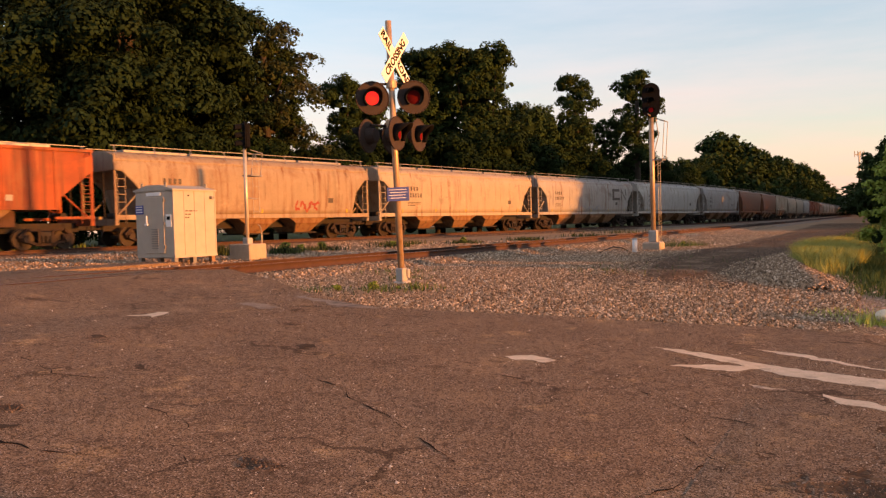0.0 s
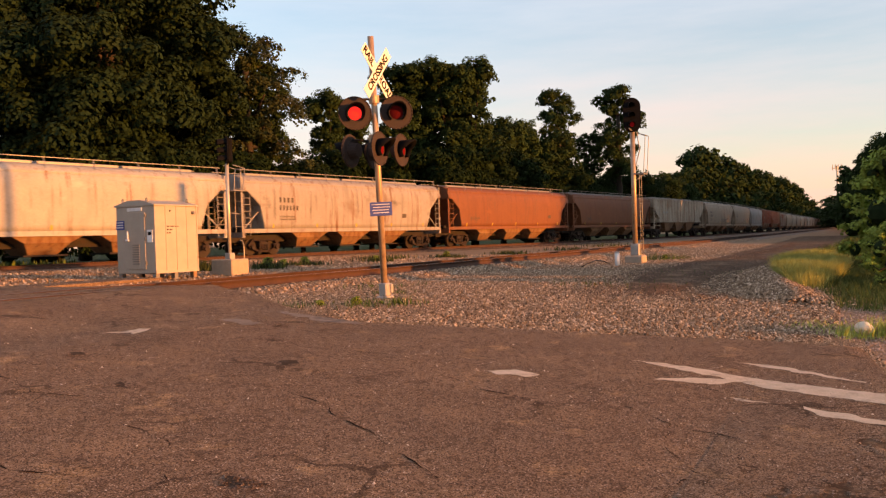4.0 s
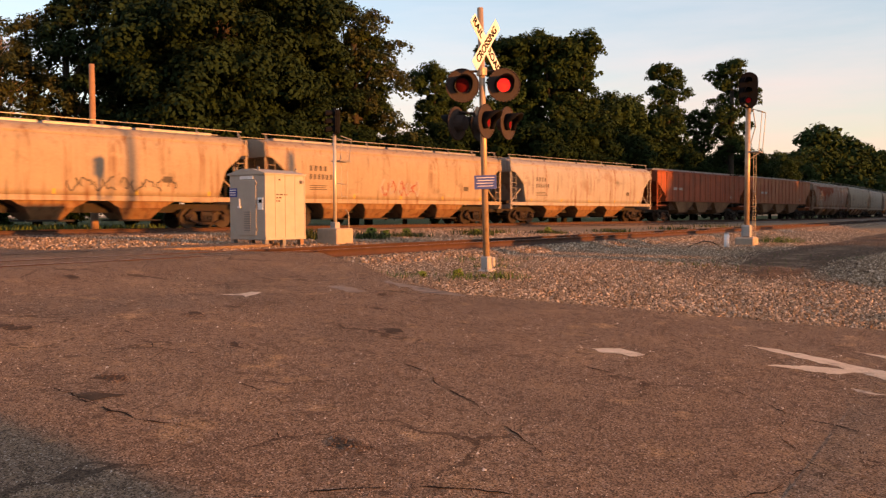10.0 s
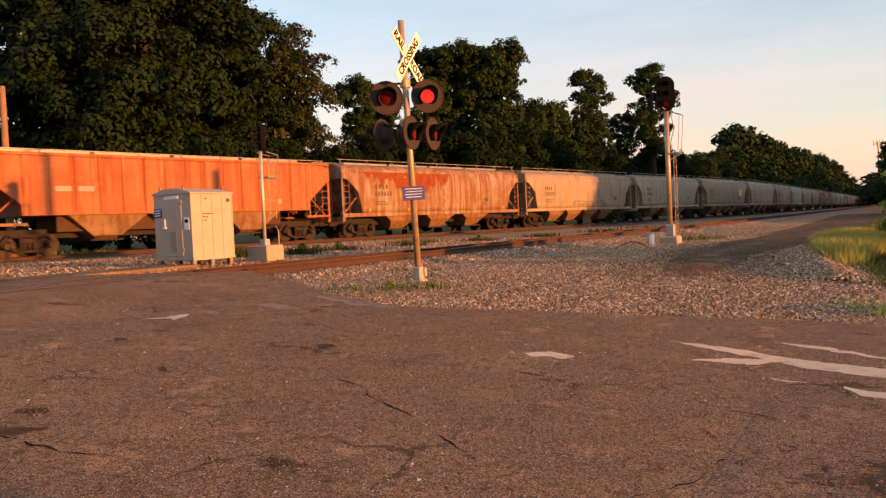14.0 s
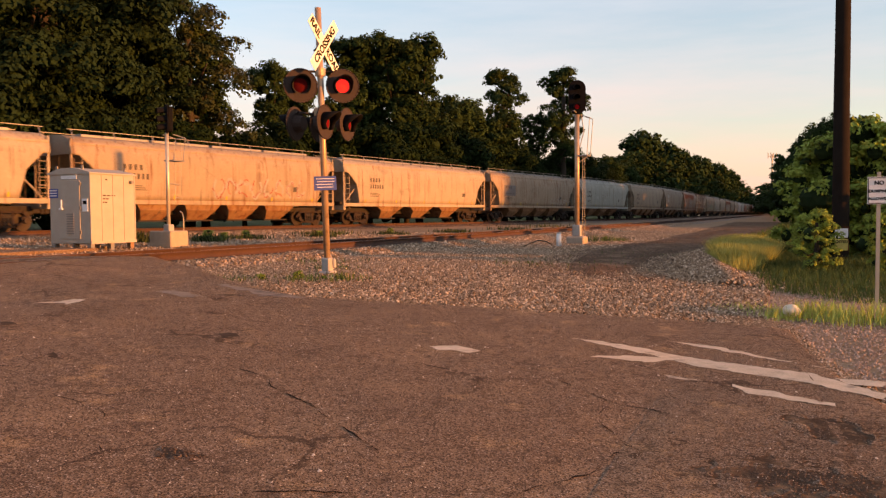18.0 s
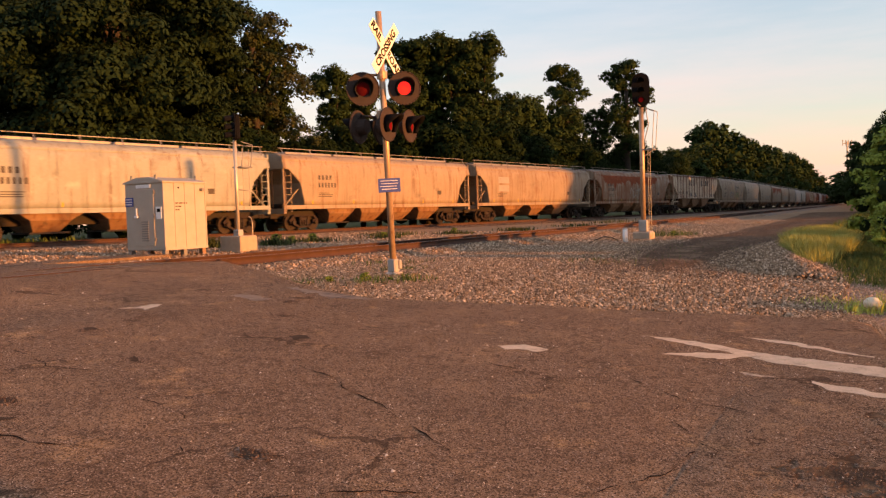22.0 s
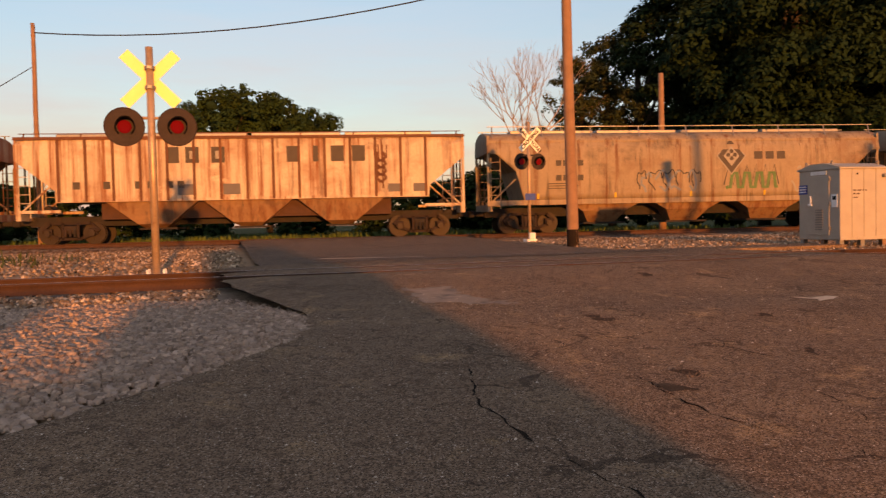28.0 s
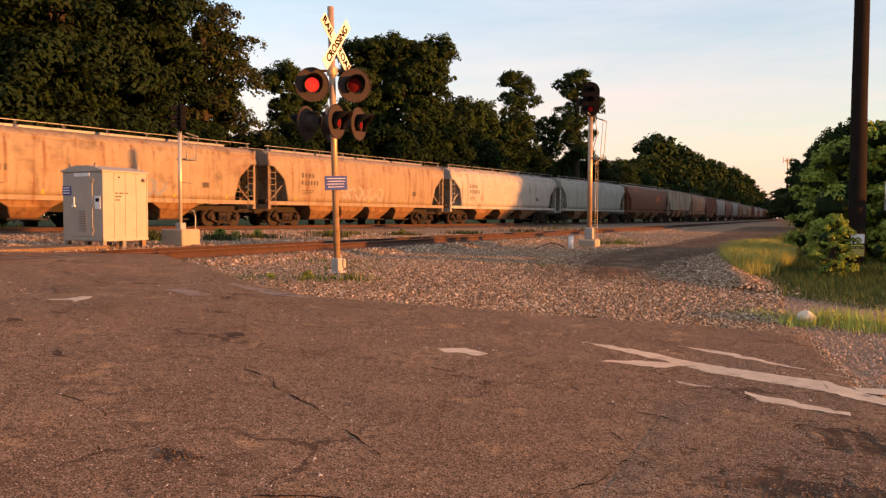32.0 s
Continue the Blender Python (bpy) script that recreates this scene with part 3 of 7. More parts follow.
def flashing_lamp(parent, c, facing, lens, r=.305, visor=.32, flashes=False):
    """One round crossing lamp: a wide black backing, a red lens deep in a hood, a housing behind."""
    c, f = Vector(c), Vector(facing).normalized()
    lamp = part("lamp", disc(disc(B(), c, f, r, .025, 28), c - f * .09, f, .13, .16, 16, .16), M_LAMPBACK, parent, "black round crossing lamp with red lens")
    rim = B()
    bmesh.ops.create_circle(rim, segments=28, radius=r)
    ring = [v.co.copy() for v in rim.verts]
    rim.clear()
    turn = Matrix.Translation(c + f * .012) @ f.to_track_quat("Z", "Y").to_matrix().to_4x4()
    tube(rim, [turn @ p for p in ring + ring[:1]], .011, 5)
    part("rim", rim, M_LAMPBACK, lamp, smooth=True)
    if flashes:
        # made-up ball behind the opening: half glows red, half dark, turned for the flash
        bowl = B()
        bmesh.ops.create_uvsphere(bowl, u_segments=20, v_segments=12, radius=.222, matrix=Matrix.Translation(c - f * .14))
        bmesh.ops.bisect_plane(bowl, geom=bowl.verts[:] + bowl.edges[:] + bowl.faces[:], plane_co=c - f * .015, plane_no=f, clear_outer=True)
        part("bowl", bowl, M_LAMPBACK, lamp, smooth=True)
        ball = B()
        bmesh.ops.create_uvsphere(ball, u_segments=24, v_segments=16, radius=.2)
        for face in ball.faces:
            face.material_index = 0 if face.calc_center_median().dot(f) > 0 else 1
        glass = part("lens", ball, lens, lamp, "red glass lens", smooth=True)
        glass.data.materials.append(M_REDOFF)
        glass.matrix_local = Matrix.Translation(c - f * .14)
        FLASHERS.append((glass, c - f * .14))
    else:
        dome = B()
        bmesh.ops.create_uvsphere(dome, u_segments=20, v_segments=10, radius=.13, matrix=turn @ Matrix.Diagonal((1, 1, .3, 1)))
        part("lens", dome, lens, lamp, "red glass lens", smooth=True)
    up = Vector((0, 0, 1))
    side = f.cross(up).normalized()
    bm = B()
    ring = []
    for k in range(17):
        a = math.pi * (-.28 + 1.56 * k / 16)
        d = side * math.cos(a) + up * math.sin(a)
        reach = visor * (.35 + .65 * max(0, math.sin(a)) ** .7)
        ring.append((bm.verts.new(c + d * .165), bm.verts.new(c + d * .16 + f * reach), bm.verts.new(c + d * .178 + f * reach), bm.verts.new(c + d * .183)))
    for p, q in zip(ring, ring[1:]):
        for i in range(4):
            bm.faces.new((p[i], q[i], q[(i + 1) % 4], p[(i + 1) % 4]))
    part("hood", bm, M_BLACK, lamp, smooth=True)
    return lamp


def crossbuck(parent, z, facing_turn, size=1.22, lettered=True, material=None, off=.1):
    """Two crossed blades; turn is about the pole, 0 faces -y."""
    rot = pose(0, 0, z, 0, 0, facing_turn)
    for k, (ang, words) in enumerate(((45, (("CROSSING", 0),)), (-45, (("RAIL", -.38), ("ROAD", .38))))):
        bm = box(B(), -size / 2, size / 2, -.006, .006, -.115, .115, .004)
        m = rot @ pose(0, -off - .016 * (1 - k), 0) @ pose(0, 0, 0, 0, -ang, 0)
        bmesh.ops.transform(bm, matrix=m, verts=bm.verts)
        blade = part("blade", bm, material or M_WHITE, parent, "white reflective crossbuck blade")
        if lettered:
            for word, at in words:
                text_mesh(word, .2, M_LETTER, "lettering", blade, m @ pose(at * size / 1.22, -.009, 0, 90, 0, 0))
        else:
            rim = B()
            for sx in (-1, 1):
                box(rim, -size / 2, size / 2, -.009, -.0065, sx * .105 - .004, sx * .105 + .004)
            bmesh.ops.transform(rim, matrix=m, verts=rim.verts)
            part("rim", rim, M_STICKER, blade)


def pole_clamp(parent, z, r):
    part("clamp", box(rod(B(), (0, 0, z - .03), (0, 0, z + .03), r * 1.25, n=14), -.03, .03, -r * 1.7, 0, z - .025, z + .025), M_GALV, parent)


def crossing_signal_a():
    u, s = 13.0, 8.0
    e = empty("crossing_signal", frame_at(u, s, float(gz(u, s))) @ pose(0, 0, 0, 0, -2.7, 0), "rust-streaked steel crossing signal mast with crossbuck and six red lamps", "crossing signal", "crossing signals")
    part("pole", rod(B(), (0, 0, .2), (0, 0, 4.9), .062, .058, 16), M_POSTSTEEL, e, smooth=True)
    part("base", box(box(B(), -.13, .13, -.13, .13, -.1, .03, .02), -.085, .085, -.085, .085, .02, .28, .02), M_GREYBOX, e, "grey cast base with peeling paint")
    part("junction_box", box(B(), .04, .12, -.13, -.05, .08, .26, .02), M_GREYBOX, e)
    crossbuck(e, 4.22, 0)
    part("collar", rod(B(), (0, 0, 3.66), (0, 0, 3.8), .1, n=14), M_POSTSTEEL, e)
    part("collar", box(B(), -.11, .11, -.11, .11, 2.92, 3.08, .02), M_POSTSTEEL, e)
    face = Matrix.Rotation(radians(52), 3, "Z") @ Vector((0, -1, 0))  # towards the yard
    face = Matrix.Rotation(radians(-100), 3, "Z") @ face
    side = Vector((-face.y, face.x, 0))
    arm = tube(B(), [side * -.4 + Vector((0, 0, 3.74)), side * .4 + Vector((0, 0, 3.74))], .022, 8)
    part("crossarm", arm, M_DARK, e)
    for k in (-1, 1):
        flashing_lamp(e, side * .39 * k + face * .1 + Vector((0, 0, 3.47)), face, M_RED, flashes=True)
    for sy in (-.22, .24):
        part("crossarm", tube(B(), [(-.42, sy, 2.98), (.42, sy, 2.98)], .022, 8), M_DARK, e)
    for sx in (-1, 1):
        flashing_lamp(e, (sx * .39, -.3, 2.78), (0.05, -1, 0), M_REDDIM)
        flashing_lamp(e, (sx * .39, .32, 2.78), (-.05, 1, 0), M_REDDIM)
    plate = part("plate", box(B(), -.21, .21, -.006, .006, -.13, .13, .004), M_BLUE, e, "small blue information plate with white lines")
    pm = pose(0, -.0, 0) @ Matrix.Translation(face * .09 + Vector((0, 0, 1.68))) @ pose(0, 0, 0, 0, 0, math.degrees(math.atan2(face.x, -face.y)))
    plate.matrix_local = pm
    for k in range(4):
        part("line", box(B(), -.17 + .02 * (k % 2), .17 - .025 * (k // 2), -.011, -.0065, .080 - k * .052, .090 - k * .052), M_STICKER, plate)
    return e


def crossing_signal_c():
    """Seen from behind, beyond the near track."""
    u, s = -.98, 16.4
    e = empty("crossing_signal", frame_at(u, s, float(gz(u, s)), -3), "steel crossing signal mast with blank yellow crossbuck and two red lamps", "crossing signal", "crossing signals")
    part("pole", rod(B(), (0, 0, .1), (0, 0, 4.45), .075, .07, 16), M_POSTSTEEL, e, smooth=True)
    bm = box(B(), -.2, .2, -.2, .2, -.05, .1, .02)
    for a in range(4):
        x, y = .15 * (1 if a % 2 else -1), .15 * (1 if a > 1 else -1)
        rod(bm, (x, y, .1), (x, y, .2), .03, .02, 8)
    part("base", bm, M_STICKER, e, "white-painted cast base with bolts")
    crossbuck(e, 3.86, 0, 1.36, False, M_SIGNYEL, off=-.11)
    for z in (3.68, 4.05):
        pole_clamp(e, z, .08)
    part("crossarm", tube(B(), [(-.47, 0, 3.1), (.47, 0, 3.1)], .03, 8), M_POSTSTEEL, e)
    for sx in (-1, 1):
        flashing_lamp(e, (sx * .475, -.1, 2.92), (.18, -1, 0), M_REDDIM, .36, .3)
    return e


def crossing_signal_b():
    u, s = 11.8, 28.2
    e = empty("crossing_signal", frame_at(u, s, float(gz(u, s)), 5), "distant steel crossing signal mast with lettered crossbuck", "crossing signal", "crossing signals")
    part("pole", rod(B(), (0, 0, .1), (0, 0, 4.5), .06, .055, 14), M_POSTSTEEL, e, smooth=True)
    part("base", box(box(B(), -.2, .2, -.2, .2, -.05, .08, .02), -.12, .12, -.25, -.1, .08, .32, .02), M_STICKER, e, "white cast base")
    crossbuck(e, 3.83, 0, 1.15)
    part("crossarm", tube(B(), [(-.4, 0, 3.25), (.4, 0, 3.25)], .025, 8), M_DARK, e)
    for sx in (-1, 1):
        flashing_lamp(e, (sx * .36, -.1, 3.0), (0, -1, 0), M_REDDIM, .3)
    part("plate", box(B(), -.22, .22, -.1, -.085, 1.55, 1.8, .004), M_BLUE, e, "blue information plate")
    return e


crossing_signal_a()
crossing_signal_b()
crossing_signal_c()


def ladder(parent, x, y, z0, z1, w=.32, r=.014, step=.3):
    bm = B()
    for sx in (-w / 2, w / 2):
        rod(bm, (x + sx, y, z0), (x + sx, y, z1), r, n=6)
    z = z0 + .2
    while z < z1 - .05:
        rod(bm, (x - w / 2, y, z), (x + w / 2, y, z), r * .8, n=6)
        z += step
    return part("ladder", bm, M_GALV, parent)


def signal_head(parent, z0, turn, x=0, y=0, w=.6, h=1.15, red=True):
    """A tall black plate with round ends, three hooded lenses and a case behind."""
    m = pose(x, y, z0 + h / 2, 0, 0, turn)
    bm = B()
    out = []
    for k in range(24):
        a = 2 * math.pi * k / 24
        cx, cz = math.cos(a), math.sin(a)
        out.append((cx * w / 2, cz * w / 2 + (h - w) / 2 * (1 if cz >= 0 else -1)))
    a = [bm.verts.new((px, -.01, pz)) for px, pz in out]
    b = [bm.verts.new((px, .02, pz)) for px, pz in out]
    bm.faces.new(a[::-1])
    bm.faces.new(b)
    for k in range(24):
        bm.faces.new((a[k], a[(k + 1) % 24], b[(k + 1) % 24], b[k]))
    box(bm, -w * .3, w * .3, .02, .17, -h * .42, h * .42, .03)
    bmesh.ops.transform(bm, matrix=m, verts=bm.verts)
    head = part("head", bm, M_BLACK, parent, "black signal head plate")
    for k, dz in enumerate((.32, 0, -.32)):
        lz = dz * h / 1.15
        lb = disc(B(), (0, -.02, lz), (0, 1, 0), .085, .02, 16)
        bmesh.ops.transform(lb, matrix=m, verts=lb.verts)
        part("lens", lb, M_REDDIM if (red and k == 2) else M_BLACK, head, "dim red lens" if (red and k == 2) else "dark lens")
        hb = B()
        ring = []
        for q in range(11):
            t = math.pi * (-.1 + 1.2 * q / 10)
            ring.append([hb.verts.new(v) for v in ((math.cos(t) * .12, -.01, lz + math.sin(t) * .12), (math.cos(t) * .115, -.3, lz - .04 + math.sin(t) * .115), (math.cos(t) * .13, -.3, lz - .04 + math.sin(t) * .13), (math.cos(t) * .135, -.01, lz + math.sin(t) * .135))])
        for p, r in zip(ring, ring[1:]):
            for i in range(4):
                hb.faces.new((p[i], r[i], r[(i + 1) % 4], p[(i + 1) % 4]))
        bmesh.ops.transform(hb, matrix=m, verts=hb.verts)
        part("hood", hb, M_BLACK, head)
    return head


def track_signal_right():
    u, s = 29.9, 7.4
    z = float(gz(u, s))
    e = empty("track_signal", frame_at(u, s, z), "tall steel track signal with black three-lens head and ladder", "track signal", "track signals")
    part("base", box(B(), -.34, .34, -.34, .34, -.1, .26, .05), M_CONCRETE, e, "rough concrete footing")
    part("mount", box(box(B(), -.15, .15, -.15, .15, .24, .70, .02), -.2, -.1, -.17, .08, .28, .66, .02), M_GREYBOX, e, "white-painted cast mount")
    part("pole", rod(B(), (0, 0, .7), (0, 0, 4.9), .092, .088, 18), M_POSTSTEEL, e, smooth=True)
    part("bracket", tube(B(), [(-.45, 0, 4.95), (.3, 0, 4.85)], .025, 6), M_GALV, e)
    signal_head(e, 4.84, -74, -.12, -.03, .64, 1.28)
    # ladder and platform to the right of the pole, behind the head
    bm = B()
    for x in (.05, .4):
        rod(bm, (x, -.2, .1), (x, -.2, 3.3), .009, n=6)
    for k in range(10):
        rod(bm, (.05, -.2, .4 + k * .3), (.4, -.2, .4 + k * .3), .008, n=6)
    part("ladder", bm, M_GALV, e)
    part("platform", box(B(), -.1, .45, -.4, -.05, 3.28, 3.32), M_GALV, e, "small steel platform")
    bm = B()
    tube(bm, [(-.1, -.4, 3.3), (-.1, -.5, 4.7), (-.1, -.2, 4.8)], .013)
    tube(bm, [(.45, -.4, 3.3), (.45, -.5, 4.7), (.45, -.2, 4.8)], .013)
    tube(bm, [(-.1, -.5, 4.7), (.45, -.5, 4.7)], .013)
    tube(bm, [(0, -.1, 3.6), (0, -.26, 4.2), (0, -.16, 4.85)], .018)
    part("guard_rail", bm, M_GALV, e, "thin steel guard rails")
    part("brace", tube(B(), [(0, 0, 3.0), (.2, -.36, 3.28)], .02), M_GALV, e)
    return e


def track_signal_left():
    u, s = 20.0, 18.2
    z = .62
    e = empty("track_signal", frame_at(u, s, z), "slim track signal on a concrete block, head seen side-on", "track signal", "track signals")
    part("base", box(B(), -.41, .41, -.44, .44, -.1, .44, .03), M_CONCRETE, e, "tan concrete block")
    part("mount", box(B(), -.12, .12, -.12, .12, .42, .64, .02), M_GREYBOX, e, "pale cast mount")
    part("pole", rod(B(), (0, 0, .6), (0, 0, 3.55), .058, .055, 14), M_PALEPOLE, e, "pale aluminium pole", smooth=True)
    signal_head(e, 3.5, -128, 0, 0, .5, .95, False)
    bm = B()
    for y in (.0, .4):
        tube(bm, [(.05, y - .2, 3.5), (.62, y - .2, 3.42)], .016)
    tube(bm, [(.62, -.2, 3.42), (.62, .2, 3.42), (.5, .2, 2.7), (.5, -.2, 2.7), (.62, -.2, 3.42)], .014)
    part("guard_rail", bm, M_GALV, e, "thin steel guard rails")
    ladder(e, .48, 0, 1.3, 3.3, .3, .009, .42)
    part("handrail", tube(B(), [(.5, -.16, -.05), (.5, -.16, .85), (.46, -.14, 1.02), (.38, -.12, 1.05)], .02, 8), M_GALV, e, "short bent steel handrail")
    part("bracket", tube(B(), [(0, 0, 1.95), (.5, 0, 1.92)], .018), M_GALV, e)
    part("platform", box(B(), .05, .6, -.2, .2, 2.66, 2.7), M_GALV, e)
    return e


track_signal_right()
track_signal_left()


def relay_cabinet():
    """Door on the side that faces away along the track, ribbed long side towards the sun."""
    e = empty("relay_cabinet", frame_at(17.85, 19.12, .62), "pale aluminium railway relay cabinet with louvred door", "equipment cabinet")
    part("body", box(B(), -.85, .85, -.8, .8, .12, 2.14, .02), M_ALU, e, "pale aluminium sheet walls")
    for x in (-.78, -.05, .72):
        for y in (-.7, .7):
            part("foot", box(B(), x - .05, x + .09, y - .07, y + .07, -.12, .12), M_WOOD if x > .5 else M_GALV, e)
    bm = B()
    prof = [(-.84, 2.13), (-.84, 2.17), (-.25, 2.31), (.25, 2.31), (.84, 2.17), (.84, 2.13)]
    a = [bm.verts.new((-.89, y, z)) for y, z in prof]
    b = [bm.verts.new((.89, y, z)) for y, z in prof]
    bm.faces.new(a)
    bm.faces.new(b[::-1])
    for k in range(6):
        bm.faces.new((a[k], b[k], b[(k + 1) % 6], a[(k + 1) % 6]))
    part("roof", bm, M_ALU, e, "low-pitched metal roof")
    for x, y in ((-.8, .5), (-.8, -.5), (.8, -.5)):
        part("lifting_eye", tube(B(), [(x, y, 2.2), (x, y, 2.36), (x, y + .07, 2.36), (x, y + .07, 2.2)], .016), M_GALV, e)
    for x in (-.84, -.42, 0, .42, .84):
        part("batten", box(B(), x - .018, x + .018, -.815, -.8, .16, 2.12), M_ALU, e)
    part("skirt", box(B(), -.86, .86, -.83, -.8, .12, .2), M_ALU, e)
    door = part("door", box(B(), -.875, -.851, -.42, .38, .26, 1.95, .008), M_ALU, e, "grey sheet-metal door in shade")
    part("handle", box(box(B(), -.9, -.875, .27, .33, 1.15, 1.4, .01), -.93, -.88, .22, .36, 1.1, 1.16, .01), M_STICKER, door, "pale lever handle")
    for k in range(9):
        part("louvre", box(B(), -.89, -.874, -.18, .1, .4 + k * .07, .435 + k * .07), M_GALV, door)
    for z in (.4, 1.1, 1.8):
        part("hinge", box(B(), -.89, -.85, -.46, -.41, z, z + .1), M_GALV, door)
    part("label_plate", box(B(), -.87, -.852, -.72, -.5, 1.05, 1.42), M_STICKER, e, "white warning label")
    part("mark", box(B(), -.874, -.8705, -.68, -.54, 1.26, 1.36), M_LETTER, e)
    part("sign", box(B(), -.87, -.852, .45, .78, 1.45, 1.72), M_BLUE, e, "blue enamel sign with white lines")
    for k in range(3):
        part("line", box(B(), -.874, -.8705, .48, .75, 1.5 + k * .075, 1.53 + k * .075), M_STICKER, e)
    part("header", box(B(), -.87, -.852, -.3, .3, 1.99, 2.09), M_STICKER, e)
    part("vent", disc(B(), (-.25, -.81, 1.98), (0, 1, 0), .025, .03, 10), M_DARK, e)
    part("lamp", box(disc(B(), (.66, -.86, 1.93), (0, 1, 0), .05, .1, 12), .62, .76, -.82, -.8, 1.88, 1.98), M_GALV, e)
    for k, (w, n) in enumerate(((.2, 3), (.16, 2), (.12, 2))):
        for q in range(n):
            part("stencil", box(B(), -.42 + q * w * .9, -.42 + q * w * .9 + w * .7, -.805, -.8012, 1.5 - k * .1, 1.535 - k * .1), M_RUST, e)
    return e


relay_cabinet()


def utility_pole(u, s, z1, r, material, label, turn=0, lean=0):
    z = float(gz(u, s))
    e = empty("utility_pole", frame_at(u, s, z - .1) @ pose(0, 0, 0, 0, lean, 0), label, "utility pole", "utility poles")
    bm = B()
    n, m, prev = 14, 14, None
    for k in range(n + 1):
        q = z1 * k / n
        cx, cy, rr_ = .02 * noise.noise((q * .4, u, 0)), .02 * noise.noise((q * .4, s, 7)), r * (1 - .3 * k / n)
        ring = [bm.verts.new((cx + rr_ * math.cos(6.2832 * a / m), cy + rr_ * math.sin(6.2832 * a / m), q)) for a in range(m)]
        if prev:
            for a in range(m):
                bm.faces.new((prev[a], prev[(a + 1) % m], ring[(a + 1) % m], ring[a]))
        prev = ring
    bm.faces.new(prev)
    part("shaft", bm, material, e, smooth=True)
    return e


pole_w = utility_pole(11.4, 23.7, 13.5, .19, M_WOOD, "tall weathered orange-brown wooden utility pole beside the road", lean=-.8)
part("stain", rod(B(), (0, 0, .05), (0, 0, .62), .197, n=14), M_POLE_DARK, pole_w, "dark foot of the pole")
pole_d = utility_pole(21.45, -1.12, 12.0, .2, M_POLE_DARK, "dark creosoted utility pole among bushes", lean=-.35)
part("notice", box(B(), -.222, -.206, -.16, .16, .74, .96), M_STICKER, pole_d, "pale weathered notice")
notice = part("notice", box(B(), -.222, -.206, -.16, .16, .44, .71), M_SIGNRED, pole_d, "yellow notice with black word")
text_mesh("POSTED", .085, M_LETTER, "lettering", notice, pose(-.224, 0, .64, 90, 0, -90))
pole_m = utility_pole(23.8, 38.2, 8.7, .2, M_WOOD, "bare wooden pole stump behind the train")
pole_f = utility_pole(-7.2, 40.5, 10.4, .13, M_WOOD, "slim reddish utility pole with a cable")


def cable(name, a, b, sag, r, label):
    pts = []
    for k in range(25):
        t = k / 24
        p = Vector(a).lerp(Vector(b), t)
        p.z -= sag * 4 * t * (1 - t)
        pts.append(p)
    bm = B()
    prev = None
    for i, p in enumerate(pts):
        d = (pts[min(i + 1, 24)] - pts[max(i - 1, 0)]).normalized()
        x = d.cross(Vector((0, 0, 1))).normalized()
        y = x.cross(d)
        ring = [bm.verts.new(p + x * r * math.cos(a * 1.2566) + y * r * math.sin(a * 1.2566)) for a in range(5)]
        if prev:
            for a in range(5):
                bm.faces.new((prev[a], prev[(a + 1) % 5], ring[(a + 1) % 5], ring[a]))
        prev = ring
    return tagged(part(name, bm, M_WIRE, smooth=True), label, "cable")


cable("overhead_cable", P(-7.2, 40.5, 10.5), P(26, 20, 15.5), 2.6, .03, "black overhead cable sagging from a pole")
cable("guy_wire", P(-7.2, 40.5, 9.0), P(-17, 38, 2.0), .1, .02, "thin guy wire running down from the pole")


def no_dumping_sign():
    u, s = 13.3, -1.2
    z = float(gz(u, s))
    e = empty("road_sign", frame_at(u, s, z, -86), "small white no dumping sign on a steel post", "sign")
    part("post", box(B(), -.025, .025, -.018, .012, -.2, 2.09), M_ALU, e, "galvanised channel post")
    b = part("board", box(B(), -.152, .152, -.03, -.02, 1.62, 2.02, .004), M_STICKER, e, "white sign board")
    bm = B()
    for x0, x1, z0, z1 in ((-.145, .145, 2.0, 2.01), (-.145, .145, 1.63, 1.64), (-.145, -.135, 1.63, 2.01), (.135, .145, 1.63, 2.01)):
        box(bm, x0, x1, -.034, -.0305, z0, z1)
    part("border", bm, M_LETTER, b)
    for w, zz, sz in (("NO", 1.93, .08), ("DUMPING", 1.81, .060), ("ALLOWED", 1.70, .058)):
        text_mesh(w, sz, M_LETTER, "lettering", b, pose(0, -.032, zz, 90, 0, 0))


no_dumping_sign()


def cell_tower():
    x, y = 420 * math.sin(radians(29.87)), 420 * math.cos(radians(29.87))
    e = empty("radio_mast", pose(x, y, 0), "thin distant radio mast against the sky", "mast")
    part("shaft", rod(B(), (0, 0, 0), (0, 0, 30), .42, .3, 8), M_GALV, e)
    part("antenna_frame", tube(B(), [(-2.2, 0, 29), (2.2, 0, 29)], .16), M_GALV, e)
    for x in (-2.1, -.7, .7, 2.1):
        part("antenna", box(B(), x - .14, x + .14, -.14, .14, 28, 30.6), M_GALV, e)


cell_tower()
stub = empty("marker_post", frame_at(27.3, 7.4, float(gz(27.3, 7.4))), "short white plastic marker post in gravel", "marker post")
part("tube", rod(B(), (0, 0, -.1), (0, 0, .42), .09, .085, 12), M_STICKER, stub, smooth=True)
part("cap", rod(B(), (0, 0, .42), (0, 0, .47), .095, .06, 12), M_GREYBOX, stub)
hose = tagged(part("cable", tube(B(), [G(27.1, 7.6, .05), G(26.9, 7.75, .16), G(26.6, 7.95, .2), G(26.3, 8.15, .1), G(26.1, 8.3, .0)], .02, 6), M_WIRE, smooth=True), "black cable looping out of the gravel", "cable")

# ---------------------------------------------------------------- the train
V = 17.2  # metres a second, towards falling u
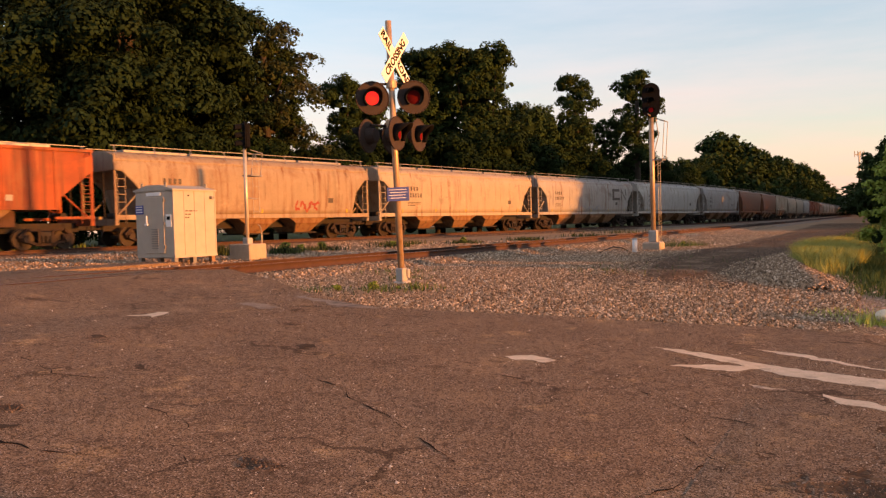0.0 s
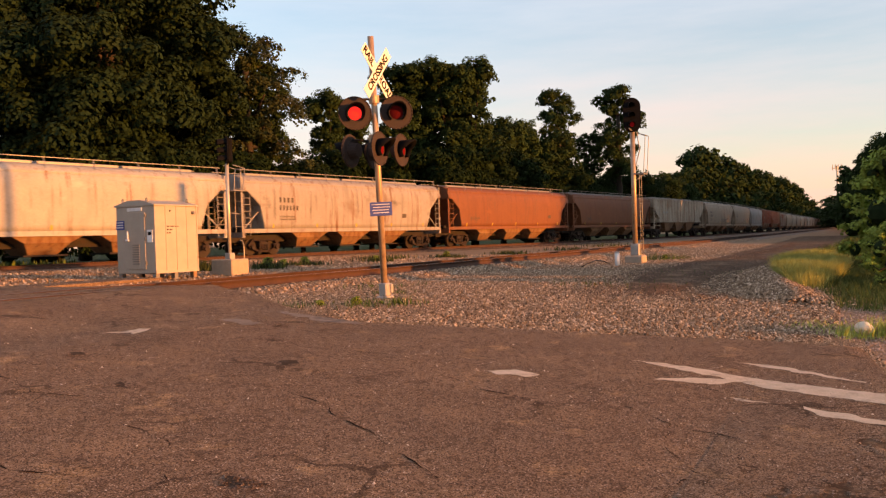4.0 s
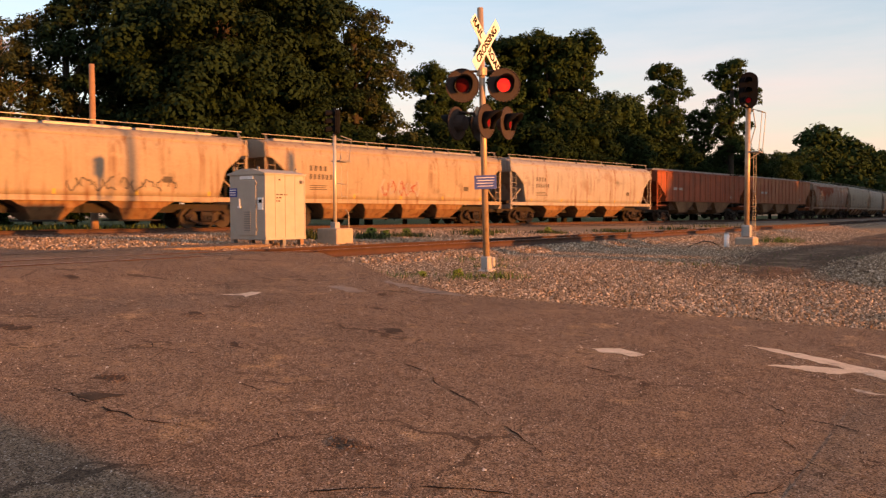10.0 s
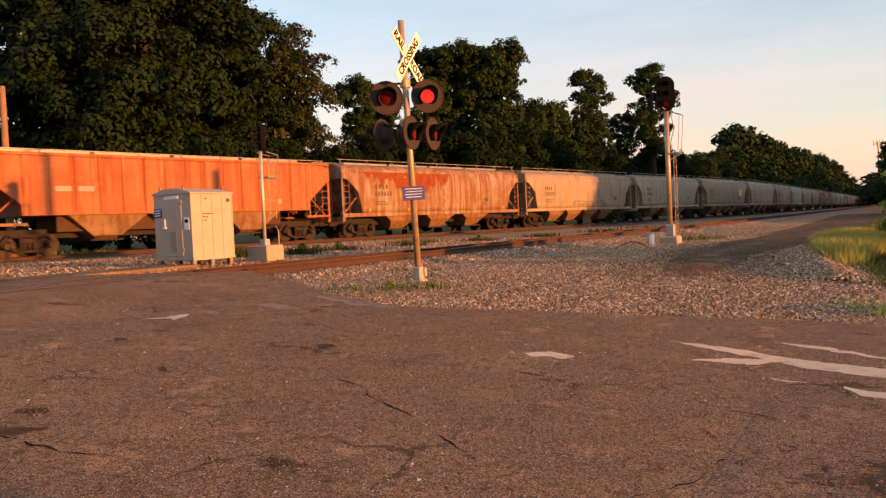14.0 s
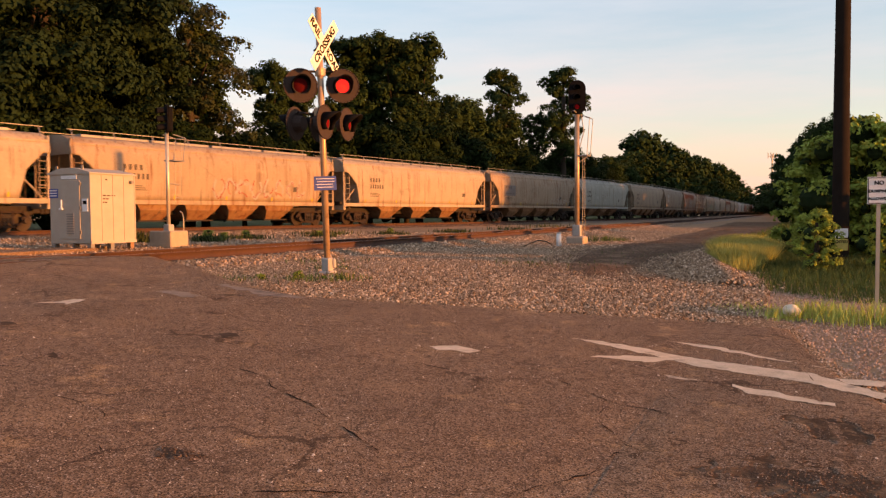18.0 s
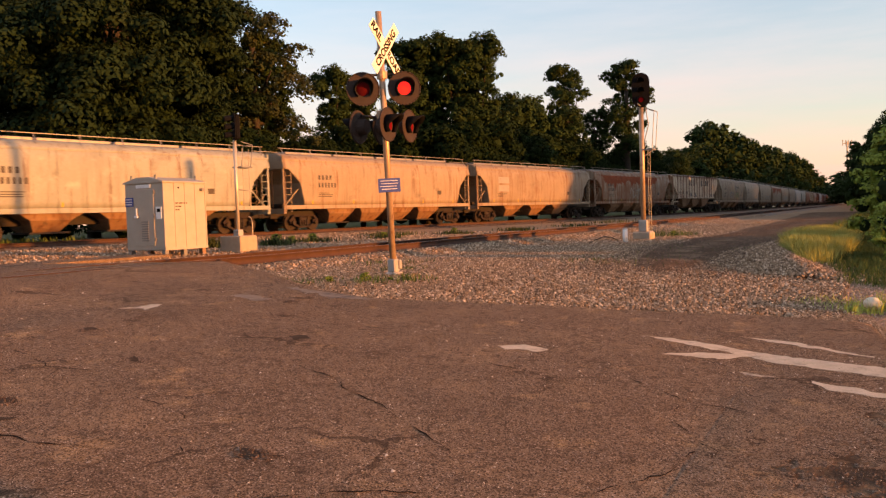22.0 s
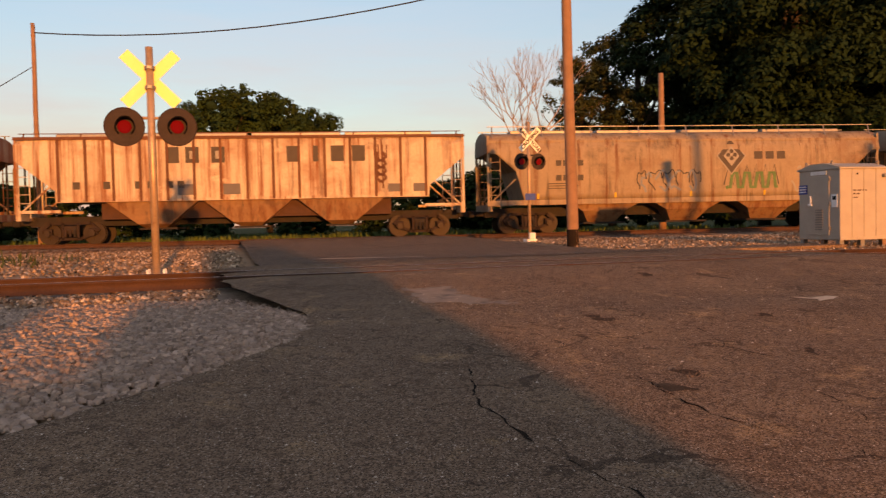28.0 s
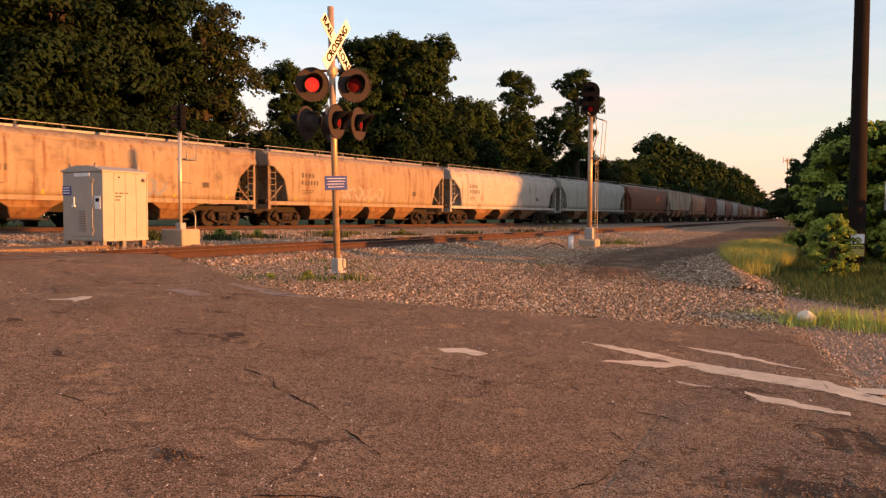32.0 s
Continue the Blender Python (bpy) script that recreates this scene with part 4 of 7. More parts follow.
GAPS = [5.6, 25.3, 43.3, 62.8, 82.5, 102.5, 121.4, 141.0, 160.8, 180.8, 200.4, 220.0, 240.0, 259.5, 279.5, 299.4, 319.2, 337.0, 356.6, 376.7, 396.4, 414.5,
        433.7, 453.4, 473.9, 493.4, 513.0, 530.2, 549.9, 570.0, 589.4, 609.0, 629.2] + [629.2 + 19.4 * k for k in range(1, 24)]
_u = np.arange(-200, 1300, .25)
_arc = np.concatenate([[0], np.cumsum(np.hypot(np.diff(_u), np.diff(s_far(_u))))])
_arc -= np.interp(0, _u, _arc)


def on_track(S):
    """The pose on the far track at that length along it, x towards rising u."""
    u = float(np.interp(S, _arc, _u))
    s = float(s_far(u))
    slope = float(s_far(u + .5) - s_far(u - .5))
    return frame_at(u, s, Z_FAR, math.degrees(math.atan(slope)))


def car_paint(name, col, rust=(.20, .075, .03), amount=.5, seed=0.0, dark=(.10, .075, .055), grime=.4):
    """Faded wagon paint: blotches, vertical rust streaks, grime."""
    col, rust, dark = (tuple(c * k for c, k in zip(q, (.615, .595, .585))) for q in (col, rust, dark))
    m = mat(name, col, .7, 0, var=.16, scale=.9, fine=14, bump=.06)
    n, l = m.node_tree.nodes, m.node_tree.links
    b = n["Principled BSDF"]
    base = b.inputs["Base Color"].links[0].from_socket
    tc = n["Texture Coordinate"]

    def layer(base, scale3, at, width, colour, detail, shift):
        mp = n.new("ShaderNodeMapping")
        mp.inputs["Scale"].default_value = scale3
        mp.inputs["Location"].default_value = (seed * 3.7 + shift, seed * 1.3, shift)
        t = n.new("ShaderNodeTexNoise")
        t.inputs["Scale"].default_value = 1.0
        t.inputs["Detail"].default_value = detail
        t.inputs["Roughness"].default_value = .65
        r = n.new("ShaderNodeMapRange")
        r.inputs["From Min"].default_value, r.inputs["From Max"].default_value = at, at + width
        mix = n.new("ShaderNodeMix")
        mix.data_type = "RGBA"
        mix.inputs["B"].default_value = (*colour, 1)
        l.new(tc.outputs["Object"], mp.inputs["Vector"])
        l.new(mp.outputs[0], t.inputs["Vector"])
        l.new(t.outputs[0], r.inputs["Value"])
        l.new(r.outputs[0], mix.inputs["Factor"])
        l.new(base, mix.inputs["A"])
        return mix.outputs["Result"]

    out = layer(base, (3.4, 3.4, .14), .60 - .2 * amount, .16, rust, 7, 0)       # streaks
    out = layer(out, (.35, .35, .5), .63 - .2 * amount, .25, rust, 8, 5)          # broad rust
    out = layer(out, (4.5, 4.5, .25), .66 - .2 * grime, .2, dark, 7, 11)           # grime runs
    out = layer(out, (.6, .6, .9), .68 - .2 * grime, .25, tuple(c * .6 for c in dark), 8, 23)
    out = layer(out, (1.5, 1.5, .09), .60 - .12 * grime, .3, tuple(.45 * a + .55 * b for a, b in zip(col, dark)), 6, 31)   # long faint runs
    out = layer(out, (7.0, 7.0, 5.0), .66, .12, tuple(.5 * a + .5 * b for a, b in zip(col, rust)), 5, 41)      # speckled rust
    out = layer(out, (.9, .9, 1.4), .60, .16, tuple(min(1, c * 1.3) for c in col), 9, 53)                        # chalky fading
    l.new(out, b.inputs["Base Color"])
    return m


C_CREAM = car_paint("cream_wagon_paint", (.42, .34, .25), amount=.25, seed=1)
C_CREAM2 = car_paint("pale_cream_wagon_paint", (.47, .40, .31), amount=.2, seed=2)
C_BEIGE = car_paint("beige_wagon_paint", (.37, .295, .215), amount=.35, seed=3)
C_TAN = car_paint("tan_wagon_paint", (.39, .31, .22), amount=.35, seed=4, grime=.6)
C_GREY = car_paint("grey_wagon_paint", (.40, .39, .37), amount=.3, seed=5)
C_LGREY = car_paint("pale_grey_wagon_paint", (.50, .50, .47), amount=.2, seed=6)
C_GREEN = car_paint("grey_green_wagon_paint", (.42, .45, .40), amount=.2, seed=7)
C_ORANGE = car_paint("orange_red_wagon_paint", (.40, .080, .026), rust=(.20, .050, .018), amount=.7, seed=8, dark=(.46, .20, .09), grime=.42)
C_ORANGE2 = car_paint("faded_orange_wagon_paint", (.46, .17, .075), rust=(.36, .075, .025), amount=.75, seed=18, dark=(.44, .30, .18), grime=.5)
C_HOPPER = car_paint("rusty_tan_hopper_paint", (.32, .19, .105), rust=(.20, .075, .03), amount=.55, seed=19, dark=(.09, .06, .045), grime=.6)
C_BROWN = car_paint("brown_orange_wagon_paint", (.25, .092, .04), rust=(.2, .065, .03), amount=.4, seed=9)
C_DKBROWN = car_paint("dark_red_wagon_paint", (.24, .075, .045), rust=(.16, .05, .03), amount=.4, seed=10)
C_RUSTY = car_paint("rust_patched_wagon_paint", (.43, .36, .28), rust=(.27, .095, .035), amount=.95, seed=11)
C_RUSTY2 = car_paint("rust_orange_wagon_paint", (.40, .26, .16), rust=(.30, .10, .035), amount=.72, seed=12)
C_WHITERIB = car_paint("rust_streaked_white_wagon_paint", (.52, .46, .36), rust=(.30, .13, .05), amount=.5, seed=13)
C_SOO = car_paint("rusted_white_wagon_paint", (.74, .63, .48), rust=(.30, .105, .04), amount=.66, seed=14)
C_RUSTRIB = car_paint("rusted_rib_paint", (.15, .052, .024), amount=.6, seed=15)


M_RUSTDARK = mat("rusty_cast_steel", (.024, .014, .010), .85, .2, var=.35, scale=4, fine=30, bump=.2)
M_WHEEL = mat("wheel_steel", (.024, .016, .012), .6, .5, var=.3, scale=5, fine=30, bump=.1)


def loft_body(hl, half_width, zs, zlow, xs):
    """A wagon body: rings over the roof at each station, closed below by floor and end slopes."""
    bm = B()
    rings = []
    for x in xs:
        lo = zlow(x)
        zz = [lo + (z - zs[0]) / (zs[-1] - zs[0]) * (zs[-1] - lo) if lo > zs[0] else z for z in zs]
        ring = [bm.verts.new((x, -half_width(z), z)) for z in zz]
        ring += [bm.verts.new((x, half_width(z), z)) for z in zz[::-1][1:]]
        rings.append(ring)
    n = len(rings[0])
    for p, q in zip(rings, rings[1:]):
        for k in range(n):
            bm.faces.new((p[k], q[k], q[(k + 1) % n], p[(k + 1) % n]))
    bm.faces.new(rings[0])
    bm.faces.new(rings[-1][::-1])
    bmesh.ops.recalc_face_normals(bm, faces=bm.faces)
    return bm


SM_Z = [1.45, 1.75, 2.1, 2.6, 3.2, 3.7, 4.05, 4.28, 4.42, 4.5, 4.53]
SM_W = [1.50, 1.54, 1.57, 1.60, 1.60, 1.56, 1.46, 1.28, .98, .5, 0.0]
RB_Z = [1.72, 2.2, 2.8, 3.5, 4.2, 4.34, 4.47, 4.53]
RB_W = [1.52, 1.52, 1.52, 1.52, 1.52, 1.47, .95, 0.0]


def side_y(kind, z):
    return float(np.interp(z, SM_Z if kind == "smooth" else RB_Z, SM_W if kind == "smooth" else RB_W))


def make_car(kind, m, hl=9.2, pockets=3):
    e = empty("hopper_car", m, "hopper", "freight car", "train")
    smooth = kind == "smooth"
    sill = 1.45 if smooth else 1.72
    if smooth:
        zl = lambda x: float(np.interp(hl - abs(x), [0, .4, 1.25, 1.55, 1.62, 20], [3.55, 3.5, 2.75, 1.75, 1.45, 1.45]))
        st = [.0, .4, .8, 1.25, 1.55, 1.62, 2.5, 4.5, 6.5]
    else:
        zl = lambda x: float(np.interp(hl - abs(x), [0, .08, 1.55, 1.57, 20], [3.45, 3.4, 2.2, 1.72, 1.72]))
        st = [.0, .08, .5, 1.0, 1.55, 1.57, 3, 5, 7]
    xs = [-hl + d for d in st] + [0] + [hl - d for d in st[::-1]]
    zs, ws = (SM_Z, SM_W) if smooth else (RB_Z, RB_W)
    body = part("body", loft_body(hl, lambda z: float(np.interp(z, zs, ws)), zs, zl, xs), C_CREAM, e)
    if smooth:
        body.data.polygons.foreach_set("use_smooth", [abs(p.normal.x) < .35 and p.normal.z > -.5 for p in body.data.polygons])
        for sy in (-1, 1):
            part("top_rail", box(B(), -hl + .05, hl - .05, sy * 1.47 - .02, sy * 1.47 + .02, 4.0, 4.09), C_CREAM, e)
            for x in np.linspace(-hl + 3.2, hl - 3.2, 5):
                bm = B()
                ring = [(sy * (side_y(kind, z) + o), z) for z in (1.5, 2.1, 2.8, 3.4, 3.95) for o in (0, .012)]
                for i in range(4):
                    for w0, w1 in ((-.02, .02),):
                        a, b = ring[2 * i + 1], ring[2 * i + 3]
                        f = [bm.verts.new((x + w, y, z)) for w, (y, z) in ((w0, a), (w1, a), (w1, b), (w0, b))]
                        bm.faces.new(f)
                part("seam", bm, C_CREAM, e)
    else:
        nr = 15
        for sy in (-1, 1):
            for x in np.linspace(-hl + 1.7, hl - 1.7, nr):
                part("rib", box(B(), x - .055, x + .055, sy * 1.5 - .06, sy * 1.5 + .08, 1.75, 4.32), C_RUSTRIB, e)
            part("top_rail", box(B(), -hl, hl, sy * 1.52 - .05, sy * 1.52 + .06, 4.28, 4.4), C_CREAM, e)
            part("kick_plate", box(B(), -hl + 1.6, hl - 1.6, sy * 1.52 - .03, sy * 1.52 + .07, 1.72, 1.84), C_CREAM, e)
    for sy in (-1, 1):
        for x0, x1 in ((-hl, hl),) if smooth else ((-hl, -hl + 1.75), (hl - 1.75, hl)):
            part("side_sill", box(B(), x0, x1, sy * 1.47 - .05, sy * 1.47 + .05, sill - .2 if smooth else 1.3, sill + .02 if smooth else 1.42), C_CREAM, e)
    # hopper pockets
    span = 2 * (hl - 3.4)
    w = span / pockets
    for k in range(pockets):
        cx = -span / 2 + w * (k + .5)
        top, bot = w / 2 * (.97 if smooth else .94), .62 if smooth else .42
        z0, z1 = .42 if smooth else .6, sill - .01
        bm = B()
        ring0 = [bm.verts.new(v) for v in ((cx - top, -1.42, z1), (cx + top, -1.42, z1), (cx + top, 1.42, z1), (cx - top, 1.42, z1))]
        mid = .95 if smooth else .78
        ring1 = [bm.verts.new(v) for v in ((cx - bot * 1.6, -1.25 if smooth else -1.15, mid), (cx + bot * 1.6, -1.25 if smooth else -1.15, mid), (cx + bot * 1.6, 1.25 if smooth else 1.15, mid), (cx - bot * 1.6, 1.25 if smooth else 1.15, mid))]
        ring2 = [bm.verts.new(v) for v in ((cx - bot, -.75, z0), (cx + bot, -.75, z0), (cx + bot, .75, z0), (cx - bot, .75, z0))]
        for p, q in ((ring0, ring1), (ring1, ring2)):
            for i in range(4):
                bm.faces.new((p[i], p[(i + 1) % 4], q[(i + 1) % 4], q[i]))
        bm.faces.new(ring0[::-1])
        bm.faces.new(ring2)
        bmesh.ops.recalc_face_normals(bm, faces=bm.faces)
        hop = part("hopper", bm, C_CREAM, e)
        part("outlet_gate", box(B(), cx - bot - .25, cx + bot + .45, -.9, .9, z0 - .06, z0 + .02), M_DARK, hop, "dark discharge gate")
    if not smooth:
        part("slope_sheet", box(B(), -hl + 3.2, hl - 3.2, -.95, .95, 1.0, 1.715), M_RUST, e, "rusty plate between the hoppers")
    part("centre_sill", box(B(), -hl + .1, hl - .1, -.2, .2, .74, 1.15), M_DARK, e, "dark steel centre sill")
    # ends
    for sx in (-1, 1):
        part("end_sill", box(B(), sx * (hl - .1) - .1, sx * (hl - .1) + .1, -1.5, 1.5, 1.0, 1.3), C_CREAM, e)
        bm = box(B(), sx * (hl + .2) - .28, sx * (hl + .2) + .28, -.11, .11, .8, 1.02, .03)
        part("coupler", box(bm, sx * (hl + .42) - .1, sx * (hl + .42) + .1, -.17, .17, .76, 1.06, .04), M_DARK, e, "dark knuckle coupler")
        for sy in (-1, 1):
            part("corner_post", box(B(), sx * (hl - .06) - .05, sx * (hl - .06) + .05, sy * 1.46 - .04, sy * 1.46 + .04, 1.2, 4.3), C_CREAM, e)
            bm = B()
            for dx in (.16, .58):
                rod(bm, (sx * (hl - dx), sy * 1.52, 1.1), (sx * (hl - dx), sy * 1.52, 3.35), .022, n=6)
            for z in np.arange(1.35, 3.3, .36):
                rod(bm, (sx * (hl - .16), sy * 1.52, z), (sx * (hl - .58), sy * 1.52, z), .016, n=6)
            part("ladder", bm, C_CREAM, e)
            part("brace", rod(B(), (sx * (hl - .1), sy * 1.3, 1.3), (sx * (hl - 1.3), sy * 1.3, 2.4), .04, n=6), C_CREAM, e)
        bm = B()
        for y in (-.5, .5):
            rod(bm, (sx * (hl - .05), y, 1.2), (sx * (hl - .05), y, 3.5), .04, n=6)
        part("end_stay", bm, M_DARK, e)
        part("brake_tank", rod(B(), (sx * (hl - .9), -.5, 1.45), (sx * (hl - .9), .5, 1.45), .16, n=12), M_DARK, e)
    # roof
    for sy in (-1, 1):
        wz = 4.72 if smooth else 4.56
        part("roof_walkway", box(B(), -hl + .1, hl - .1, sy * 1.12 - .04, sy * 1.12 + .04, wz, wz + .028), M_GALV, e, "thin steel roof rail")
        for x in np.linspace(-hl + .3, hl - .3, 9):
            part("walkway_support", rod(B(), (x, sy * 1.30, 4.24 if smooth else 4.38), (x, sy * 1.12, wz + .01), .030, n=5), M_GALV, e)
    for k in range(4):
        part("roof_hatch", box(B(), -hl + 1.2 + k * (2 * hl - 2.4) / 4 + .1, -hl + 1.2 + (k + 1) * (2 * hl - 2.4) / 4 - .1, -.38, .38, 4.5, 4.64, .02), M_GALV, e, "steel roof hatch")
    # trucks
    for sx in (-1, 1):
        cx = sx * (hl - 1.95)
        tr = part("truck", box(B(), cx - .25, cx + .25, -1.05, 1.05, .42, .78, .03), M_DARK, e, "dark rusty two-axle truck")
        for sy in (-1, 1):
            bm = B()
            for x0, z0, x1, z1, h in ((-.8, .87, .8, .87, .11), (-.8, .87, -1.12, .56, .12), (.8, .87, 1.12, .56, .12), (-1.05, .46, -.42, .24, .11), (1.05, .46, .42, .24, .11), (-.45, .22, .45, .22, .11), (-.3, .22, -.3, .87, .10), (.3, .22, .3, .87, .10)):
                d = Vector((x1 - x0, 0, z1 - z0))
                m_ = Matrix.Translation((cx + (x0 + x1) / 2, sy * 1.0, (z0 + z1) / 2)) @ Matrix.Rotation(-math.atan2(d.z, d.x), 4, "Y") @ Matrix.Diagonal((d.length + .06, .11, h, 1))
                bmesh.ops.create_cube(bm, size=1.0, matrix=m_)
            for sx2 in (-1, 1):
                box(bm, cx + sx2 * .89 - .17, cx + sx2 * .89 + .17, sy * 1.0 - .07, sy * 1.0 + .07, .4, .66, .02)
            part("side_frame", bm, M_RUSTDARK, tr)
            bm = B()
            for dx in (-.18, 0, .18):
                rod(bm, (cx + dx, sy * 1.09, .3), (cx + dx, sy * 1.09, .6), .06, n=8)
            part("spring_nest", bm, M_DARK, tr)
        for dx in (-.89, .89):
            ax = new("wheelset")
            ax.parent = tr
            ax.matrix_local = Matrix.Translation((cx + dx, 0, .457))
            bm = rod(B(), (0, -1.12, 0), (0, 1.12, 0), .085, n=10)
            for sy in (-1, 1):
                disc(bm, (0, sy * .76, 0), (0, 1, 0), .457, .13, 28)
                disc(bm, (0, sy * .685, 0), (0, 1, 0), .485, .03, 28)
                disc(bm, (0, sy * 1.12, 0), (0, 1, 0), .13, .12, 10)
                for q in range(4):
                    a = math.pi / 2 * q
                    box(bm, math.cos(a) * .25 - .05, math.cos(a) * .25 + .05, sy * .83 - .012, sy * .83 + .012, math.sin(a) * .25 - .05, math.sin(a) * .25 + .05)
            me = bpy.data.meshes.new("wheelset")
            bm.to_mesh(me)
            bm.free()
            me.materials.append(M_WHEEL)
            bpy.data.objects.remove(ax)
            ax = new("wheelset", me)
            ax.parent = tr
            ax.matrix_local = Matrix.Translation((cx + dx, 0, .457))
    return e


HL = 9.25
T_SMOOTH = make_car("smooth", on_track(0), HL, 3)
T_SMOOTH4 = make_car("smooth", on_track(0), HL, 4)
T_RIB = make_car("ribbed", on_track(0), HL, 3)
PAINTED = ("body", "hopper", "side_sill", "top_rail", "kick_plate", "seam", "end_sill", "corner_post", "ladder", "brace")
S, S4, R = T_SMOOTH, T_SMOOTH4, T_RIB
KINDS = [
    (R, C_ORANGE, "rust-streaked orange-red ribbed hopper car"), (S, C_BEIGE, "faded beige smooth-sided hopper car with red graffiti"), (S, C_CREAM2, "pale cream smooth-sided hopper car with worn markings"),
    (S4, C_GREY, "grey smooth-sided hopper car with a large dark logo"), (S, C_LGREY, "pale grey smooth-sided hopper car"), (S, C_GREY, "dull grey smooth-sided hopper car"),
    (S, C_BROWN, "orange-brown smooth-sided hopper car"), (S, C_BROWN, "orange-brown smooth-sided hopper car with yellow reflectors"), (R, C_WHITERIB, "cream ribbed hopper car with rust streaks"),
    (S, C_CREAM, "cream smooth-sided hopper car with graffiti low on its side"), (S4, C_CREAM, "cream smooth-sided hopper car with white graffiti"), (S, C_GREY, "grey smooth-sided hopper car"),
    (R, C_ORANGE, "orange-red ribbed hopper car streaked with rust"), (R, C_ORANGE2, "faded orange ribbed hopper car with pale rust streaks"), (S, C_RUSTY, "grey smooth-sided hopper car with a rust-red patch"),
    (S4, C_CREAM, "cream smooth-sided hopper car with dark graffiti"), (S, C_CREAM2, "pale cream smooth-sided hopper car"), (S4, C_CREAM, "cream smooth-sided hopper car with large graffiti"),
    (S, C_CREAM2, "pale cream smooth-sided hopper car"), (S4, C_BEIGE, "beige smooth-sided hopper car with dark markings"), (S, C_GREEN, "pale grey-green smooth-sided hopper car"),
    (S4, C_CREAM, "cream smooth-sided hopper car with black markings"), (S, C_BEIGE, "beige smooth-sided hopper car with white panels"), (S4, C_RUSTY, "rust-patched grey hopper car with graffiti"),
    (R, C_SOO, "rusty white ribbed hopper car with a wheat-ear emblem"), (S, C_TAN, "tan smooth-sided hopper car with diamond emblem and graffiti"), (S, C_CREAM2, "pale cream smooth-sided hopper car"),
    (S4, C_CREAM, "cream smooth-sided hopper car with scrawled graffiti"), (S, C_BEIGE, "beige smooth-sided hopper car, rust-orange from the roofline down"), (S, C_TAN, "tan smooth-sided hopper car with graffiti"),
    (S4, C_BEIGE, "beige smooth-sided hopper car with graffiti"), (S, C_LGREY, "pale grey smooth-sided hopper car"), (S, C_GREEN, "pale grey-green smooth-sided hopper car"),
]
TAIL = [(S, C_BROWN, "orange-brown smooth-sided hopper car"), (R, C_WHITERIB, "grey ribbed hopper car with rust streaks"), (S, C_RUSTY2, "rust-orange smooth-sided hopper car"), (R, C_DKBROWN, "dark red ribbed hopper car"),
        (S, C_GREY, "grey smooth-sided hopper car"), (S4, C_DKBROWN, "dark red smooth-sided hopper car"), (S, C_GREY, "grey smooth-sided hopper car")]
while len(KINDS) < len(GAPS) - 1:
    KINDS.append(TAIL[(len(KINDS) - 33) % 7])

CARS = []
WHEELS = []
for k, (tmpl, paint, label) in enumerate(KINDS[:len(GAPS) - 1]):
    mid, L = (GAPS[k] + GAPS[k + 1]) / 2, GAPS[k + 1] - GAPS[k]
    car = copy_thing(tmpl, on_track(mid))
    car.scale.x = (L - 1.0) / (2 * HL)
    tagged(car, label)
    for o in car.children_recursive:
        if o.name.split(".")[0] in PAINTED:
            o.material_slots[0].link = "OBJECT"
            o.material_slots[0].material = paint
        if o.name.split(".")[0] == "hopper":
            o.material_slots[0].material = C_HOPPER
        if o.name.split(".")[0] == "rib" and paint is not C_SOO:
            o.material_slots[0].link = "OBJECT"
            o.material_slots[0].material = paint
        if paint is C_SOO and o.name.split(".")[0] in ("roof_walkway", "walkway_support", "top_rail"):
            o.material_slots[0].link = "OBJECT"
            o.material_slots[0].material = C_RUSTRIB
    CARS.append((car, mid))
for tmpl in (T_SMOOTH, T_SMOOTH4, T_RIB):
    for o in list(tmpl.children_recursive) + [tmpl]:
        bpy.data.objects.remove(o)


def patch(car, x0, x1, z0, z1, material, kind="smooth", name="marking", label=""):
    """A flat marking on the side towards the yard, laid on the wagon's curve."""
    bm = B()
    n = max(1, int((z1 - z0) / .3))
    rows = []
    for k in range(n + 1):
        z = z0 + (z1 - z0) * k / n
        y = -side_y(kind, z) - (.014 if kind == "smooth" else .008)
        rows.append((bm.verts.new((x0, y, z)), bm.verts.new((x1, y, z))))
    for p, q in zip(rows, rows[1:]):
        bm.faces.new((p[0], p[1], q[1], q[0]))
    return part(name, bm, material, car, label)


def ribbon(car, pts, w, material, kind="smooth", name="graffiti", label="", lift=.02):
    """A painted stroke along points (x, z) of the side."""
    bm = B()
    prev = None
    for i, (x, z) in enumerate(pts):
        a, b = pts[max(i - 1, 0)], pts[min(i + 1, len(pts) - 1)]
        d = Vector((b[0] - a[0], b[1] - a[1]))
        d = d.normalized() if d.length > 1e-6 else Vector((1, 0))
        nx, nz = -d.y * w / 2, d.x * w / 2
        v = [bm.verts.new((x + s * nx, -side_y(kind, z + s * nz) - lift, z + s * nz)) for s in (-1, 1)]
        if prev:
            bm.faces.new((prev[0], v[0], v[1], prev[1]))
        prev = v
    return part(name, bm, material, car, label)


M_GR_BLACK = mat("black_spray_paint", (.03, .025, .025), .6, bump=0)
M_GR_WHITE = mat("white_spray_paint", (.24, .225, .20), .6, bump=0, var=.15)
M_GR_RED = mat("red_spray_paint", (.22, .03, .02), .6, bump=0)
M_GR_GREEN = mat("green_spray_paint", (.06, .13, .05), .6, bump=0, var=.2)
M_GR_BLUE = mat("grey_blue_spray_paint", (.15, .17, .20), .6, bump=0, var=.2)
M_STENCIL = mat("faded_black_stencil", (.055, .043, .034), .7, bump=0, var=.2)
M_YELLOW = mat("yellow_reflector", (.42, .28, .03), .5, bump=0)
